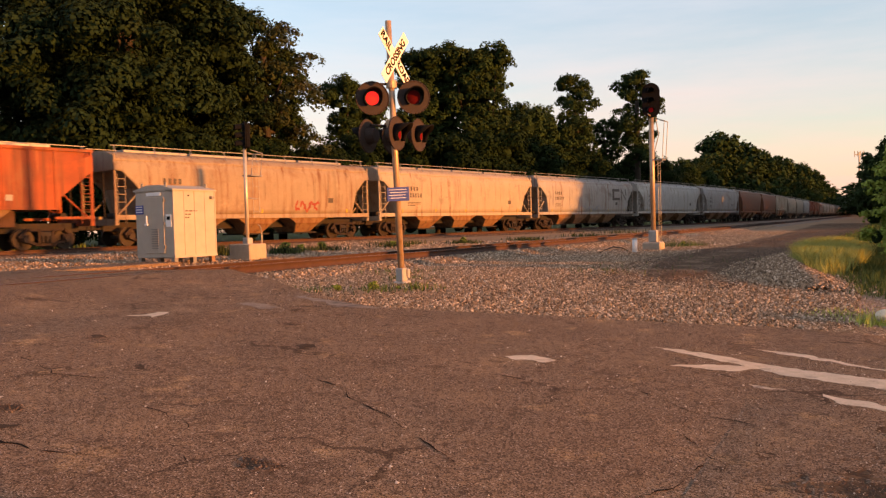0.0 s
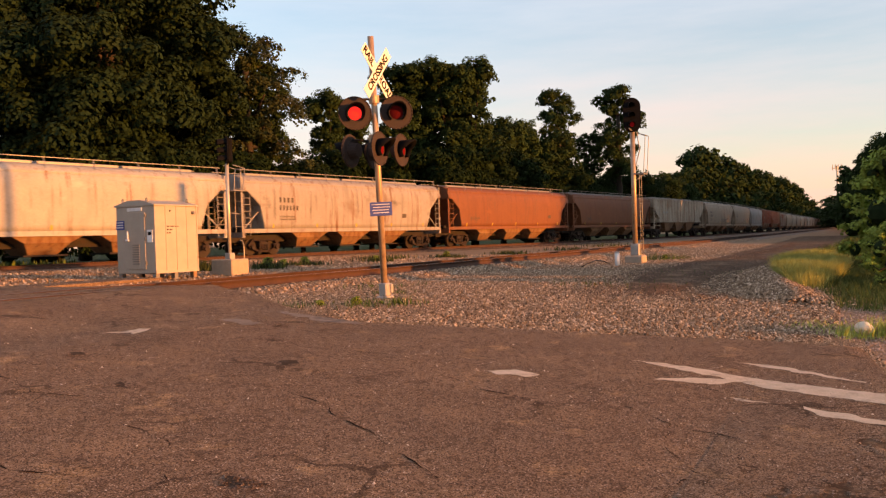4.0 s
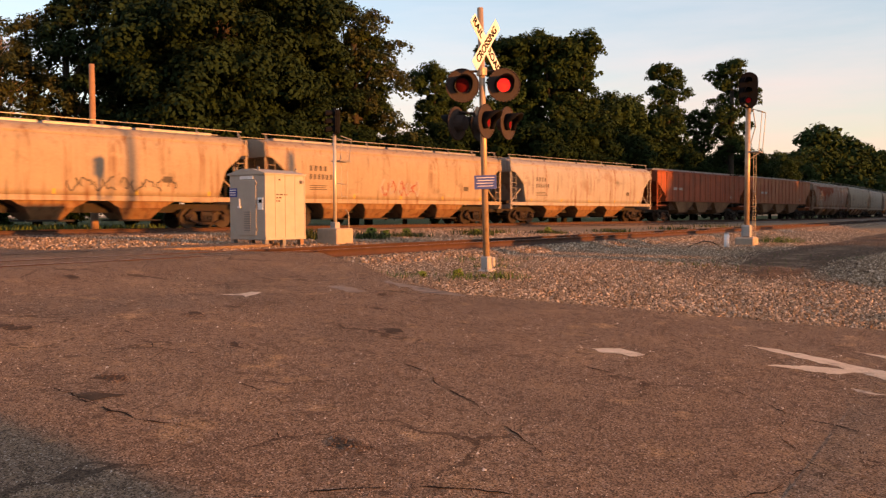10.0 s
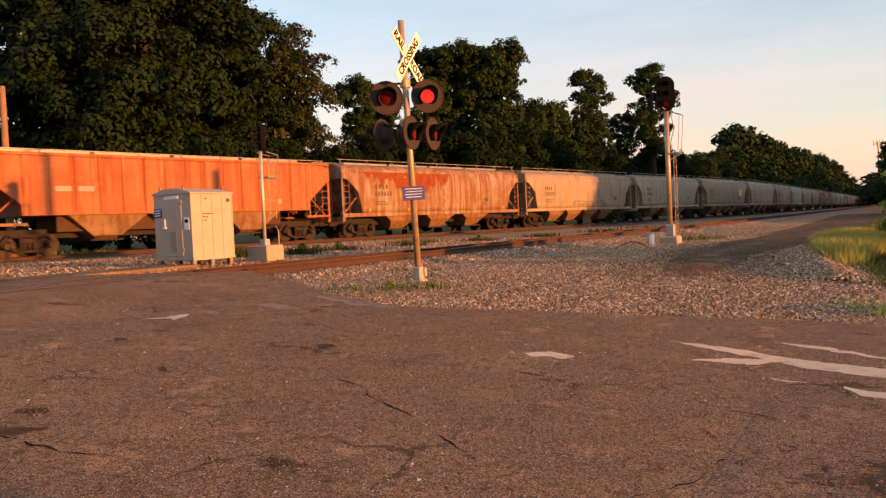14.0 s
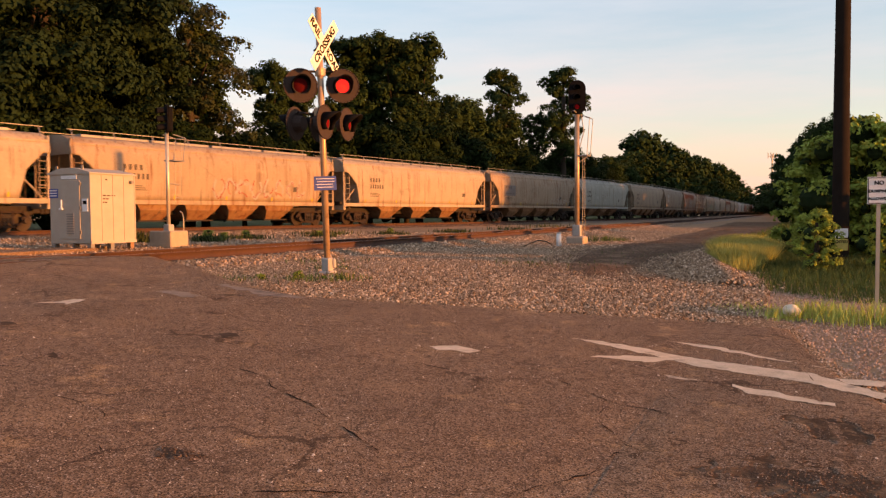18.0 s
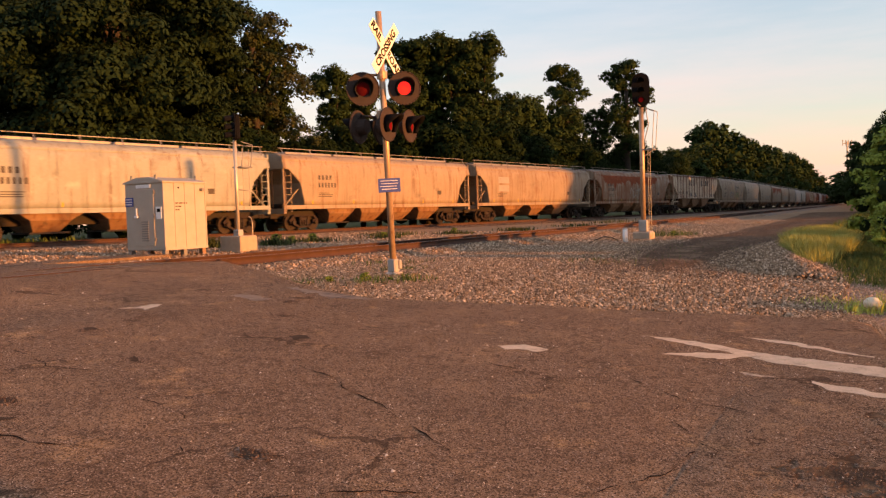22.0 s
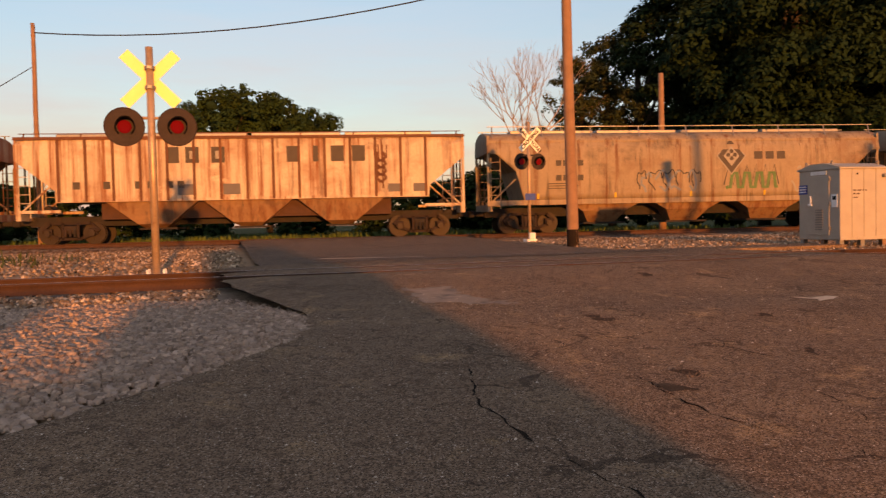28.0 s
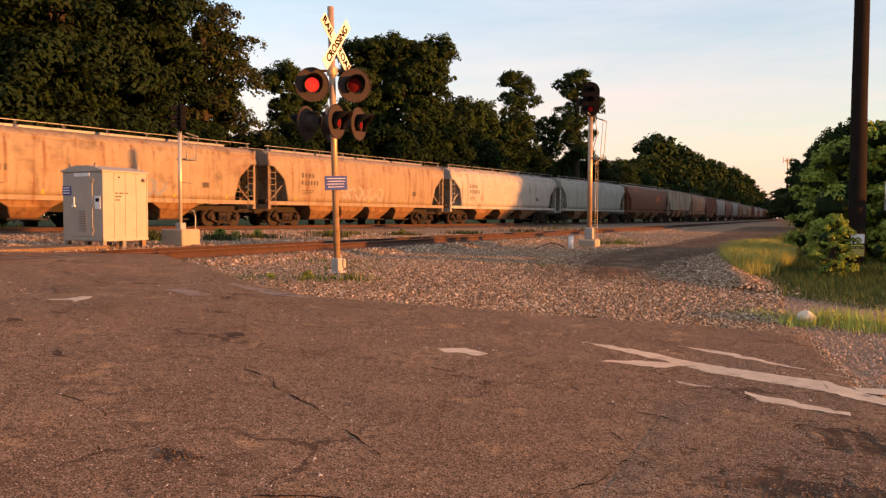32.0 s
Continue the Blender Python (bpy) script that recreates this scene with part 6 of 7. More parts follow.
for i, (u_, s_, k) in enumerate([(11.7, 7.8, .055), (11.35, 8.3, .045), (12.0, 7.45, .035), (24.0, 20.0, .13), (25.3, 20.3, .10), (27.0, 20.5, .11), (31.0, 19.5, .09), (36.0, 18.5, .10), (33.0, 7.0, .07)]):
    plant(W_SHRUB, u_, s_, k, "low leafy weed growing out of the gravel", i * 83, "weed", 1.5, "weed")
for t in (W_BROAD, W_BROAD2, W_TALL, W_THIN, W_ROUND, W_MOUND, W_SHRUB, W_RAGGED, W_ROUND_FAR, W_MOUND_FAR):
    for o in list(t.children_recursive) + [t]:
        bpy.data.objects.remove(o)


def bare_tree(az, d, h, seed):
    """A leafless tree: forking limbs down to twigs."""
    rnd = random.Random(seed)
    u_, s_ = polar(az, d)
    p = P(u_, s_, .4)
    e = empty("tree", pose(p.x, p.y, p.z), "pale leafless tree beyond the train", "tree", "trees")
    bm = B()

    def grow(a, d, length, r, depth):
        b = a + d * length
        rod(bm, a, b, r, r * .7, 5, caps=False)
        if depth == 0:
            return
        for _ in range(3 if depth > 1 else 2):
            nd = (d + Vector((rnd.gauss(0, .36), rnd.gauss(0, .36), rnd.gauss(.2, .2)))).normalized()
            grow(b, nd, length * rnd.uniform(.62, .82), r * .58, depth - 1)

    grow(Vector((0, 0, 0)), Vector((0, 0, 1)), h * .25, .17, 6)
    part("trunk", bm, M_BARKPALE, e)


M_BARKPALE = mat("pale_dead_bark", (.24, .19, .15), .95, var=.2, scale=2, fine=20, bump=.3)
bare_tree(-36.3, 60, 17, 12)
bare_tree(-34.6, 64, 13.0, 21)

# ---------------------------------------------------------------- gravel, grass, markings
def stones(name, us, ss, sizes, material, label, seed, dz=0.0, height=None, squash=.8, blocky=False):
    """Crushed stones, their upper faces, sunk into the ground at the given places of the plan: blocks with a tilted top, or small chips."""
    g = np.random.default_rng(seed)
    n = len(us)
    if blocky:
        base = np.array([(1, .1, -.4), (.05, 1, -.4), (-1, -.1, -.4), (-.1, -1, -.4), (.55, .6, .7), (-.6, .5, .8), (-.55, -.6, .7), (.6, -.55, .75)], float)
        tri = np.array([(0, 1, 4), (1, 2, 5), (2, 3, 6), (3, 0, 7), (1, 5, 4), (2, 6, 5), (3, 7, 6), (0, 4, 7), (4, 5, 6), (4, 6, 7)])
    else:
        base = np.array([(1, 0, -.3), (-.9, .1, -.3), (.35, .95, -.3), (.1, -1, -.3), (.45, -.1, .8), (-.6, .8, -.3), (-.4, .1, .75)], float)
        tri = np.array([(0, 2, 4), (2, 6, 4), (2, 5, 6), (5, 1, 6), (1, 3, 6), (3, 4, 6), (3, 0, 4)])
    m = len(base)
    z = (height or gz)(us, ss) + dz
    c = np.stack([us * TU[0] + ss * TS[0], us * TU[1] + ss * TS[1], z], 1)
    a = g.uniform(0, 6.283, n)
    v = base[None] * g.uniform(.65, 1.25, (n, m, 1)) * sizes[:, None, None] * g.uniform(.7, 1.3, (n, 1, 3))
    v[:, :, 2] *= squash
    tilt = g.normal(0, .35, (n, 1))
    x = v[:, :, 0] * np.cos(a)[:, None] - v[:, :, 1] * np.sin(a)[:, None]
    y = v[:, :, 0] * np.sin(a)[:, None] + v[:, :, 1] * np.cos(a)[:, None]
    zz = v[:, :, 2] + x * tilt
    v = np.stack([x, y, zz], -1) + c[:, None]
    f = (tri[None] + (np.arange(n) * m)[:, None, None]).reshape(-1, 3)
    return tagged(mesh_np(name, v.reshape(-1, 3), f, material), label, "gravel", kind="stuff")


def island_stone(name, cols, rough=.9):
    """Stone colours that differ from stone to stone."""
    m = mat(name, cols[0], rough, var=.2, scale=9, fine=60, bump=.1, spec=.12)
    n, l = m.node_tree.nodes, m.node_tree.links
    geo = n.new("ShaderNodeNewGeometry")
    ramp = n.new("ShaderNodeValToRGB")
    el = ramp.color_ramp.elements
    for k, col in enumerate(cols):
        p = k / (len(cols) - 1)
        if k < 2:
            el[k].position, el[k].color = p, (*col, 1)
        else:
            q = el.new(p)
            q.color = (*col, 1)
    el[1].position = 1 / (len(cols) - 1)
    hsv = n["Hue/Saturation/Value"]
    l.new(geo.outputs["Random Per Island"], ramp.inputs["Fac"])
    l.new(ramp.outputs[0], hsv.inputs["Color"])
    return m


M_GRAVEL = island_stone("mixed_gravel", [(0.085, 0.049, 0.029), (0.267, 0.171, 0.102), (0.485, 0.329, 0.212), (0.145, 0.088, 0.051), (0.752, 0.560, 0.396), (0.109, 0.066, 0.039), (0.328, 0.220, 0.140), (0.073, 0.046, 0.029), (0.412, 0.274, 0.174)])
M_GRAVEL_GREY = island_stone("grey_gravel", [(0.204, 0.142, 0.109), (0.324, 0.226, 0.168), (0.432, 0.310, 0.238), (0.264, 0.184, 0.139), (0.552, 0.399, 0.307)])
M_PEBBLE = island_stone("pale_pebbles", [(.30, .23, .17), (.55, .45, .36), (.75, .65, .55), (.40, .31, .24), (.62, .52, .43)])
M_SOILDARK = mat("dark_damp_soil", (.075, .046, .029), .95, var=.45, scale=5, fine=50, bump=.6, tint=(.28, .17, .10), tint_at=.5, spec=.05)
M_RUBBLE = island_stone("asphalt_crumbs", [(0.062, 0.044, 0.034), (0.112, 0.074, 0.054), (0.163, 0.105, 0.072), (0.088, 0.058, 0.045), (0.275, 0.189, 0.135)])
g = np.random.default_rng(9)


def scatter(n, u0, u1, s0, s1, keep):
    us, ss = g.uniform(u0, u1, n), g.uniform(s0, s1, n)
    k = keep(us, ss)
    return us[k], ss[k]


rr = lambda s: road_right(s)
u1, s1 = scatter(215000, 9.5, 24, .3, 12.2, lambda u, s: (u > rr(s) + g.normal(-.05, .12, len(u))) & (s < s_near(u) - .9) & ((u < 16) | (np.abs(s - np.interp(u, [15, 17, 23, 29, 34.6, 49, 75], [3.6, 3.8, 4.3, 4.0, 3.3, 2.9, 2.6])) > g.normal(.55, .38, len(u)))))
stones("gravel_bed", u1, s1, .008 + .028 * g.random(len(u1)) ** 2.2, M_GRAVEL, "loose brown and grey gravel beside the near track", 1, -.02)
u1, s1 = scatter(80000, 24, 62, 2.4, 12.0, lambda u, s: (s < s_near(u) - .9) & (np.abs(s - np.interp(u, [15, 17, 23, 29, 34.6, 49, 75], [3.6, 3.8, 4.3, 4.0, 3.3, 2.9, 2.6])) > g.normal(.75, .4, len(u))))
stones("gravel_bed_far", u1, s1, g.uniform(.02, .05, len(u1)), M_GRAVEL, "loose gravel along the near track", 2, -.03)
u1, s1 = scatter(70000, -9, 1.4, 3.4, 12.2, lambda u, s: (u < road_left(s) + g.normal(.05, .1, len(u))) & (s < s_near(u) - .9))
stones("gravel_corner", u1, s1, .014 + .034 * g.random(len(u1)) ** 1.6, M_GRAVEL_GREY, "coarse grey gravel corner beside the near track", 3, -.012, blocky=True)
# ballast between and beside the rails, outside the road
u1 = np.concatenate([g.uniform(-12, 1, 16000), g.uniform(12, 45, 34000), g.uniform(-25, 90, 24000)])
s1 = s_near(u1) + g.uniform(-2.3, 2.3, len(u1))
k = (u1 < .1) | (u1 > 12.9)
k &= np.abs(np.abs(s1 - s_near(u1)) - .755) > .1
stones("ballast_near", u1[k], s1[k], g.uniform(.02, .055, k.sum()), M_GRAVEL, "crushed stone ballast of the near track", 4, 0, lambda u, s: Z_NEAR - .195 - .25 * np.clip((np.abs(s - s_near(u)) - 1.75), 0, 2))
u1, s1 = scatter(30000, -14, 40, 16.5, 33, lambda u, s: ((u < .9) | (u > 11.4)) & (s < s_far(u) - 1.6))
stones("gravel_between", u1, s1, g.uniform(.025, .06, len(u1)), M_GRAVEL, "pale gravel between the two tracks", 5, -.02)
u1 = g.uniform(-40, 80, 26000)
s1 = s_far(u1) + g.uniform(-2.4, .9, len(u1))
k = (u1 < .9) | (u1 > 11.0)
k &= np.abs(np.abs(s1 - s_far(u1)) - .755) > .12
# darker stones than the near track's: shade under the train is in the colour
stones("ballast_far", u1[k], s1[k], g.uniform(.04, .09, k.sum()), M_RUBBLE, "crushed stone ballast of the far track", 6, 0, lambda u, s: Z_FAR - .2 - .08 * np.clip((np.abs(s - s_far(u)) - 1.2), 0, 2))
# loose pebbles on the asphalt
u1, s1 = scatter(15000, -6, 12.5, -1, 11, lambda u, s: (u < road_right(s) - .1) & (u > road_left(s) + .1))
bl = lambda u, s: np.where(s < 6, gz(u, s), gz(u, s) * (1 - np.clip((s - 6) / 5, 0, 1)) + rz(s) * np.clip((s - 6) / 5, 0, 1))
stones("pebbles", u1, s1, g.uniform(.0025, .0065, len(u1)) * (1 + 1.3 * (g.random(len(u1)) > .96)), M_PEBBLE, "small loose pebbles on the asphalt", 7, .014, bl)

def blades(name, us, ss, hs, material, label, seed, lean=.35, width=.012):
    """Grass blades: bent strips of two quads."""
    q = np.random.default_rng(seed)
    n = len(us)
    c = np.stack([us * TU[0] + ss * TS[0], us * TU[1] + ss * TS[1], gz(us, ss) - .04], 1)
    a = q.uniform(0, 6.283, n)
    d = np.stack([np.cos(a), np.sin(a), np.zeros(n)], 1)
    sd = np.stack([-np.sin(a), np.cos(a), np.zeros(n)], 1) * (width * q.uniform(.7, 1.5, n))[:, None]
    up = np.array([0, 0, 1.0])
    ln = (lean * q.uniform(.2, 1.4, n) * hs)[:, None]
    p1 = c + up * (hs * .55)[:, None] + d * ln * .35
    p2 = c + up * hs[:, None] + d * ln
    v = np.stack([c - sd, c + sd, p1 + sd * .8, p1 - sd * .8, p2 + sd * .15, p2 - sd * .15], 1).reshape(-1, 3)
    o = (np.arange(n) * 6)[:, None]
    f = np.concatenate([o + [[0, 1, 2, 3]], o + [[3, 2, 4, 5]]])
    return tagged(mesh_np(name, v, f, material), label, "grass", kind="stuff")


def tufts(n, spots, spread):
    k = g.integers(0, len(spots), n)
    sp = np.array(spots)[k]
    return sp[:, 0] + g.normal(0, spread, n) * sp[:, 2], sp[:, 1] + g.normal(0, spread, n) * sp[:, 2], sp[:, 3] * g.uniform(.4, 1.2, n)


M_WEED = mat("dull_weed_leaves", (.045, .058, .022), .85, var=.4, scale=2, fine=15, bump=0, tint=(.12, .10, .04), tint_at=.56, spec=.08)
M_GRASS_TUFT = mat("bright_tuft_grass", (.40, .46, .12), .8, var=.35, scale=3, fine=20, bump=0, tint=(.38, .32, .12), tint_at=.52, spec=.1)
# the low sun's yellow on the mound is put into this grass colour
M_GRASS_SUNLIT = mat("sunlit_seeding_grass", (.36, .36, .11), .85, var=.35, scale=1.5, fine=12, bump=0, tint=(.20, .23, .06), tint_at=.5, spec=.1)
u1, s1 = scatter(90000, 14.6, 30, -6, 1.3, lambda u, s: s < np.interp(u, [14.6, 15.6, 17, 19, 30], [-.8, .35, .55, .7, 1.1]) + g.normal(0, .15, len(u)))
blades("grass_verge", u1, s1, g.uniform(.10, .34, len(u1)) * np.interp(u1, [14.6, 16, 18, 24], [.25, .45, .7, 1]), M_GRASS, "green roadside grass", 11, .6, .0045)
u1, s1 = scatter(30000, 30, 90, -9, 2.0, lambda u, s: s < np.interp(u, [30, 48, 90], [1.7, .9, .5]) + g.normal(0, .25, len(u)))
blades("grass_verge_far", u1, s1, g.uniform(.2, .5, len(u1)), M_GRASS, "green grass along the dirt track", 17, .4, .014)
u1, s1 = scatter(64000, 17.5, 31, .1, 2.3, lambda u, s: ((u - 24.5) / 6.2) ** 2 + ((s - 1.15 - .03 * (u - 24)) / .85) ** 2 < 1 + g.normal(0, .12, len(u)))
blades("dry_grass", u1, s1, g.uniform(.2, .52, len(u1)), M_GRASS_SUNLIT, "tall sunlit yellow seeding grass", 12, .6, .004)
u1, s1, h1 = tufts(1500, [(12.75, -.25, .35, .24), (12.6, -.75, .4, .26), (13.0, -.55, .4, .22), (12.75, -1.25, .4, .3), (12.6, -1.75, .4, .26), (12.5, .1, .3, .14), (13.2, .5, .5, .08)], .5)
blades("grass_tufts", u1, s1, h1, M_GRASS_TUFT, "short bright green grass tufts at the asphalt's edge", 13, .5, .005)
u1, s1, h1 = tufts(2600, [(24, 20, .7, .32), (27, 20.5, .8, .22), (31, 19.5, .8, .2), (36, 18.5, 1, .2), (42, 17.5, 1.2, .2), (50, 16.5, 2, .25), (22, 21.5, .6, .4), (-6, 24, 3, .25), (-10, 26, 3, .3), (34, 21, 1.5, .25), (60, 16, 4, .3)], .45)
blades("weeds_between", u1, s1, h1, M_WEED, "low weeds in the gravel between the tracks", 14, .5, .02)
u1, s1, h1 = tufts(1300, [(11.6, 7.6, .5, .12), (12.2, 7.2, .35, .14), (11.2, 8.6, .6, .09), (14.2, 8.6, .5, .1), (32.5, 7.2, .8, .3), (33.5, 6.6, .6, .25), (16, 10, 1, .14), (18, 5, 1.5, .12), (22, 4, 2, .12)], .5)
blades("weeds_gravel", u1, s1, h1, M_GRASS, "scattered weeds in the gravel", 15, .6, .007)
u1, s1 = scatter(26000, -60, 30, 38, 62, lambda u, s: s > s_far(u) + 2)
blades("meadow", u1, s1, g.uniform(.2, .5, len(u1)), M_GRASS, "green grass beyond the far track", 16, .4, .05)


def flat(name, pts, material, label, lift=.004, height=None, category="road marking", wob=.03):
    """A thin sheet on the asphalt, its outline worn."""
    bm = B()
    ring = []
    n = len(pts)
    for i in range(n):
        a, b = Vector(pts[i]), Vector(pts[(i + 1) % n])
        m = max(1, int((b - a).length / .05))
        for q in range(m):
            p = a.lerp(b, q / m)
            p = Vector((p.x + wob * (noise.noise((p.x * 6, p.y * 6, 1)) + .6 * noise.noise((p.x * 21, p.y * 21, 4))), p.y + wob * (noise.noise((p.x * 6, p.y * 6, 9)) + .6 * noise.noise((p.x * 21, p.y * 21, 7)))))
            ring.append(bm.verts.new(P(p.x, p.y, float(height(p.x, p.y)) + lift)))
    bm.faces.new(ring)
    bmesh.ops.triangulate(bm, faces=bm.faces[:])
    if height is bh:
        bmesh.ops.subdivide_edges(bm, edges=[e for e in bm.edges if e.calc_length() > .12], cuts=3, use_grid_fill=True)
        for v in bm.verts:
            v.co.z = bh(v.co.x * TU[0] + v.co.y * TU[1], v.co.x * TS[0] + v.co.y * TS[1]) + lift
    return tagged(part(name, bm, material), label, category)


ROAD_S = np.concatenate([[-40, -25, -15, -10], np.arange(-7, 12.01, .25)])


def road_knot(i, k):
    a, b = float(road_left(ROAD_S[i])), float(road_right(ROAD_S[i]))
    u, s = a + (b - a) * k / 64, ROAD_S[i]
    return float(blend(u, s)) + .012 + .014 * noise.noise((u * .5, s * .5, 0)) + .006 * noise.noise((u * 2.5, s * 2.5, 5.0))


def road_row(i, u):
    a, b = float(road_left(ROAD_S[i])), float(road_right(ROAD_S[i]))
    q = min(max((u - a) / (b - a) * 64, 1.0), 62.999)
    k = int(q)
    return road_knot(i, k) * (1 - q + k) + road_knot(i, k + 1) * (q - k)


def bh(u, s):
    """Height of the asphalt sheet itself."""
    i = int(min(max(np.searchsorted(ROAD_S, s) - 1, 0), len(ROAD_S) - 2))
    f = (s - ROAD_S[i]) / (ROAD_S[i + 1] - ROAD_S[i])
    return road_row(i, u) * (1 - f) + road_row(i + 1, u) * f


MARKS = [
    [(8.84, 2.25), (8.82, 1.68), (8.6, 1.13), (8.35, .4), (8.2, -.21), (7.93, -.44), (7.52, -.76), (7.28, -.74), (7.68, -.24), (7.78, -.04), (8.06, .82), (8.33, 1.09), (8.52, 1.62)],
    [(7.9, 1.8), (8.19, 1.56), (8.41, 1.1), (8.34, .97), (7.97, 1.28)],
    [(9.43, 1.27), (9.35, .73), (9.15, .49), (8.53, -.43), (8.74, -.04), (9.04, .55)],
    [(7.31, .43), (7.2, .15), (6.95, -.36), (6.85, -.35), (6.92, -.01), (7.07, .33)],
    [(7.46, 1.04), (7.41, .69), (7.35, .67), (7.37, .99)],
    [(8.09, -.41), (8.1, -.82), (7.84, -.79), (7.84, -.5)],
    [(7.36, 3.33), (7.54, 3.12), (7.45, 2.8), (7.28, 2.85), (7.3, 3.1), (7.21, 3.19)],
    [(6.87, 8.4), (7.1, 8.25), (7.4, 8.3), (7.43, 8.13), (6.95, 7.89), (7.05, 8.1)],
]
for pts in MARKS:
    flat("road_marking", pts, M_PAINT, "faded remnant of white road paint", height=bh, lift=.002, wob=.05)
for pts in ([(2.5, 10.6), (3.2, 10.7), (3.1, 9.9), (3.6, 9.0), (2.9, 9.2), (2.5, 9.6)], [(9.6, 7.6), (10.0, 8.2), (9.5, 7.0), (9.4, 6.2), (9.2, 6.6)], [(8.6, 7.9), (8.9, 8.1), (8.6, 7.3), (8.4, 7.4)]):
    flat("dust_patch", pts, M_DUST, "pale dust swept onto the asphalt", height=bh, category="dust", wob=.2)
for u0, s0, r in ((3.9, 7.7, .2), (3.46, 5.4, .11), (3.1, 5.0, .14), (6.4, 10.9, .18), (4.9, 5.7, .11), (3.5, 3.15, .10), (6.5, 5.2, .12), (7.6, 6.3, .12), (5.6, 7.2, .1), (8.6, 7.0, .12)):
    ring = [(u0 + r * .6 * math.cos(a * .7) * (1 + .4 * noise.noise((u0, a, 0))), s0 + r * math.sin(a * .7) * (1 + .4 * noise.noise((s0, a, 3)))) for a in range(9)]
    flat("pothole", ring, M_HOLE, "dark broken pothole in the asphalt", height=bh, category="pothole", wob=.16, lift=.003)
    n_ = 110
    a_ = g.uniform(0, 6.28, n_)
    q_ = r * np.sqrt(g.random(n_)) * 1.5
    uu_, ss_ = u0 + np.cos(a_) * q_ * .6, s0 + np.sin(a_) * q_
    stones("pothole_crumbs", uu_, ss_, g.uniform(.003, .010, n_), M_RUBBLE, "crumbs of broken asphalt", int(u0 * 100), .016, bl)


# the broken corner: plates of old asphalt round hollows of soil, as one fine relief
def wave(u, s, f, k):
    """Rough value noise in about -1 to 1."""
    return sum(np.sin(u * f * q + np.sin(s * f * q * 1.3 + k + q) * 1.7 + k * q) * np.sin(s * f * q * .9 + np.sin(u * f * q * 1.1 - k) * 1.9 + k * 2.1) / q ** .8 for q in (1, 2.3, 4.9, 9.7))


def broken_corner():
    us, ss = np.arange(4.0, 6.8, .012), np.arange(-1.25, 1.0, .012)
    cu, cs = np.arange(4.0, 7.75, .12), np.arange(-1.25, 1.15, .12)
    coarse = np.array([[bh(u, s) for s in cs] for u in cu])
    U, S = np.meshgrid(us, ss, indexing="ij")
    fi, fj = (U - cu[0]) / .12, (S - cs[0]) / .12
    i, j = fi.astype(int), fj.astype(int)
    fi, fj = fi - i, fj - j
    ground = (coarse[i, j] * (1 - fi) + coarse[i + 1, j] * fi) * (1 - fj) + (coarse[i, j + 1] * (1 - fi) + coarse[i + 1, j + 1] * fi) * fj
    # crooked plates
    r = np.random.default_rng(5)
    site = np.stack([r.uniform(3.8, 7.8, 260), r.uniform(-1.5, 1.2, 260)], 1)
    wu, ws = U + .05 * wave(U, S, 5, 1) + .02 * wave(U, S, 19, 4), S + .05 * wave(U, S, 5, 2) + .02 * wave(U, S, 19, 7)
    first, second, own = np.full(U.shape, 9.0), np.full(U.shape, 9.0), np.zeros(U.shape, int)
    for k, (x, y) in enumerate(site):
        d = np.hypot(wu - x, (ws - y) * 1.2)
        near = d < first
        second = np.where(near, first, np.minimum(second, d))
        first, own = np.where(near, d, first), np.where(near, k, own)
    rough = wave(U, S, 6, 3)
    hole_a = 1 - np.hypot((U - 6.12 - .5 * (S + .28)) / .34, (S + .30) / .24) + .30 * rough
    hole_b = 1 - np.hypot((U - 4.78) / .30, (S + .22) / .55) ** 1.5 + .26 * rough
    hole_c = hole_a - .35 + .2 * wave(U, S, 9, 2)
    hollow = np.maximum(np.maximum(hole_a, hole_b), hole_c)
    worn = np.clip(1.2 - np.minimum(np.hypot((U - 4.9) / .75, (S - .1) / .8), np.hypot((U - 6.2) / .6, (S + .3) / .5)), 0, 1) + .22 * wave(U, S, 3, 9)
    gap = (second - first) < .004 + .012 * np.clip(worn, 0, 1) * (1 + wave(U, S, 14, 6))
    gap &= worn > .2
    loose = r.random(260)[own] < .42
    soil = ((hollow > .08) & ~(loose & (hole_b > .08) & (second - first > .05))) | gap
    tilt = (r.normal(0, .02, 260)[own] * (U - site[own, 0]) + r.normal(0, .02, 260)[own] * (S - site[own, 1])) * (hollow > -.3)
    rim = np.minimum(np.minimum(U - us[0], us[-1] - U), np.minimum(S - ss[0], ss[-1] - S))
    fade = np.clip((rim - .03) / .25, 0, 1)
    plate = .0035 + .004 * np.clip(hollow + .5, 0, 1) + .0008 * wave(U, S, 11, 5) + tilt * .5
    z = ground + np.where(soil, .0015 + .0005 * wave(U, S, 23, 8), np.maximum(plate, .002) * fade) - .012 * (1 - np.clip(rim / .06, 0, 1))
    v = np.stack([U * TU[0] + S * TS[0], U * TU[1] + S * TS[1], z], -1).reshape(-1, 3)
    n, k = U.shape
    q = (np.arange(n - 1)[:, None] * k + np.arange(k - 1)[None]).ravel()
    ob = mesh_np("broken_asphalt", v, np.stack([q, q + k, q + k + 1, q + 1], 1), M_ASPHALT)
    ob.data.materials.append(M_SOILDARK)
    ob.data.polygons.foreach_set("material_index", soil[:-1, :-1].ravel().astype(np.int32))
    tagged(ob, "crumbling corner of cracked asphalt round dark hollows", "road", kind="structure")
    pick = np.argwhere(hollow > -.12)
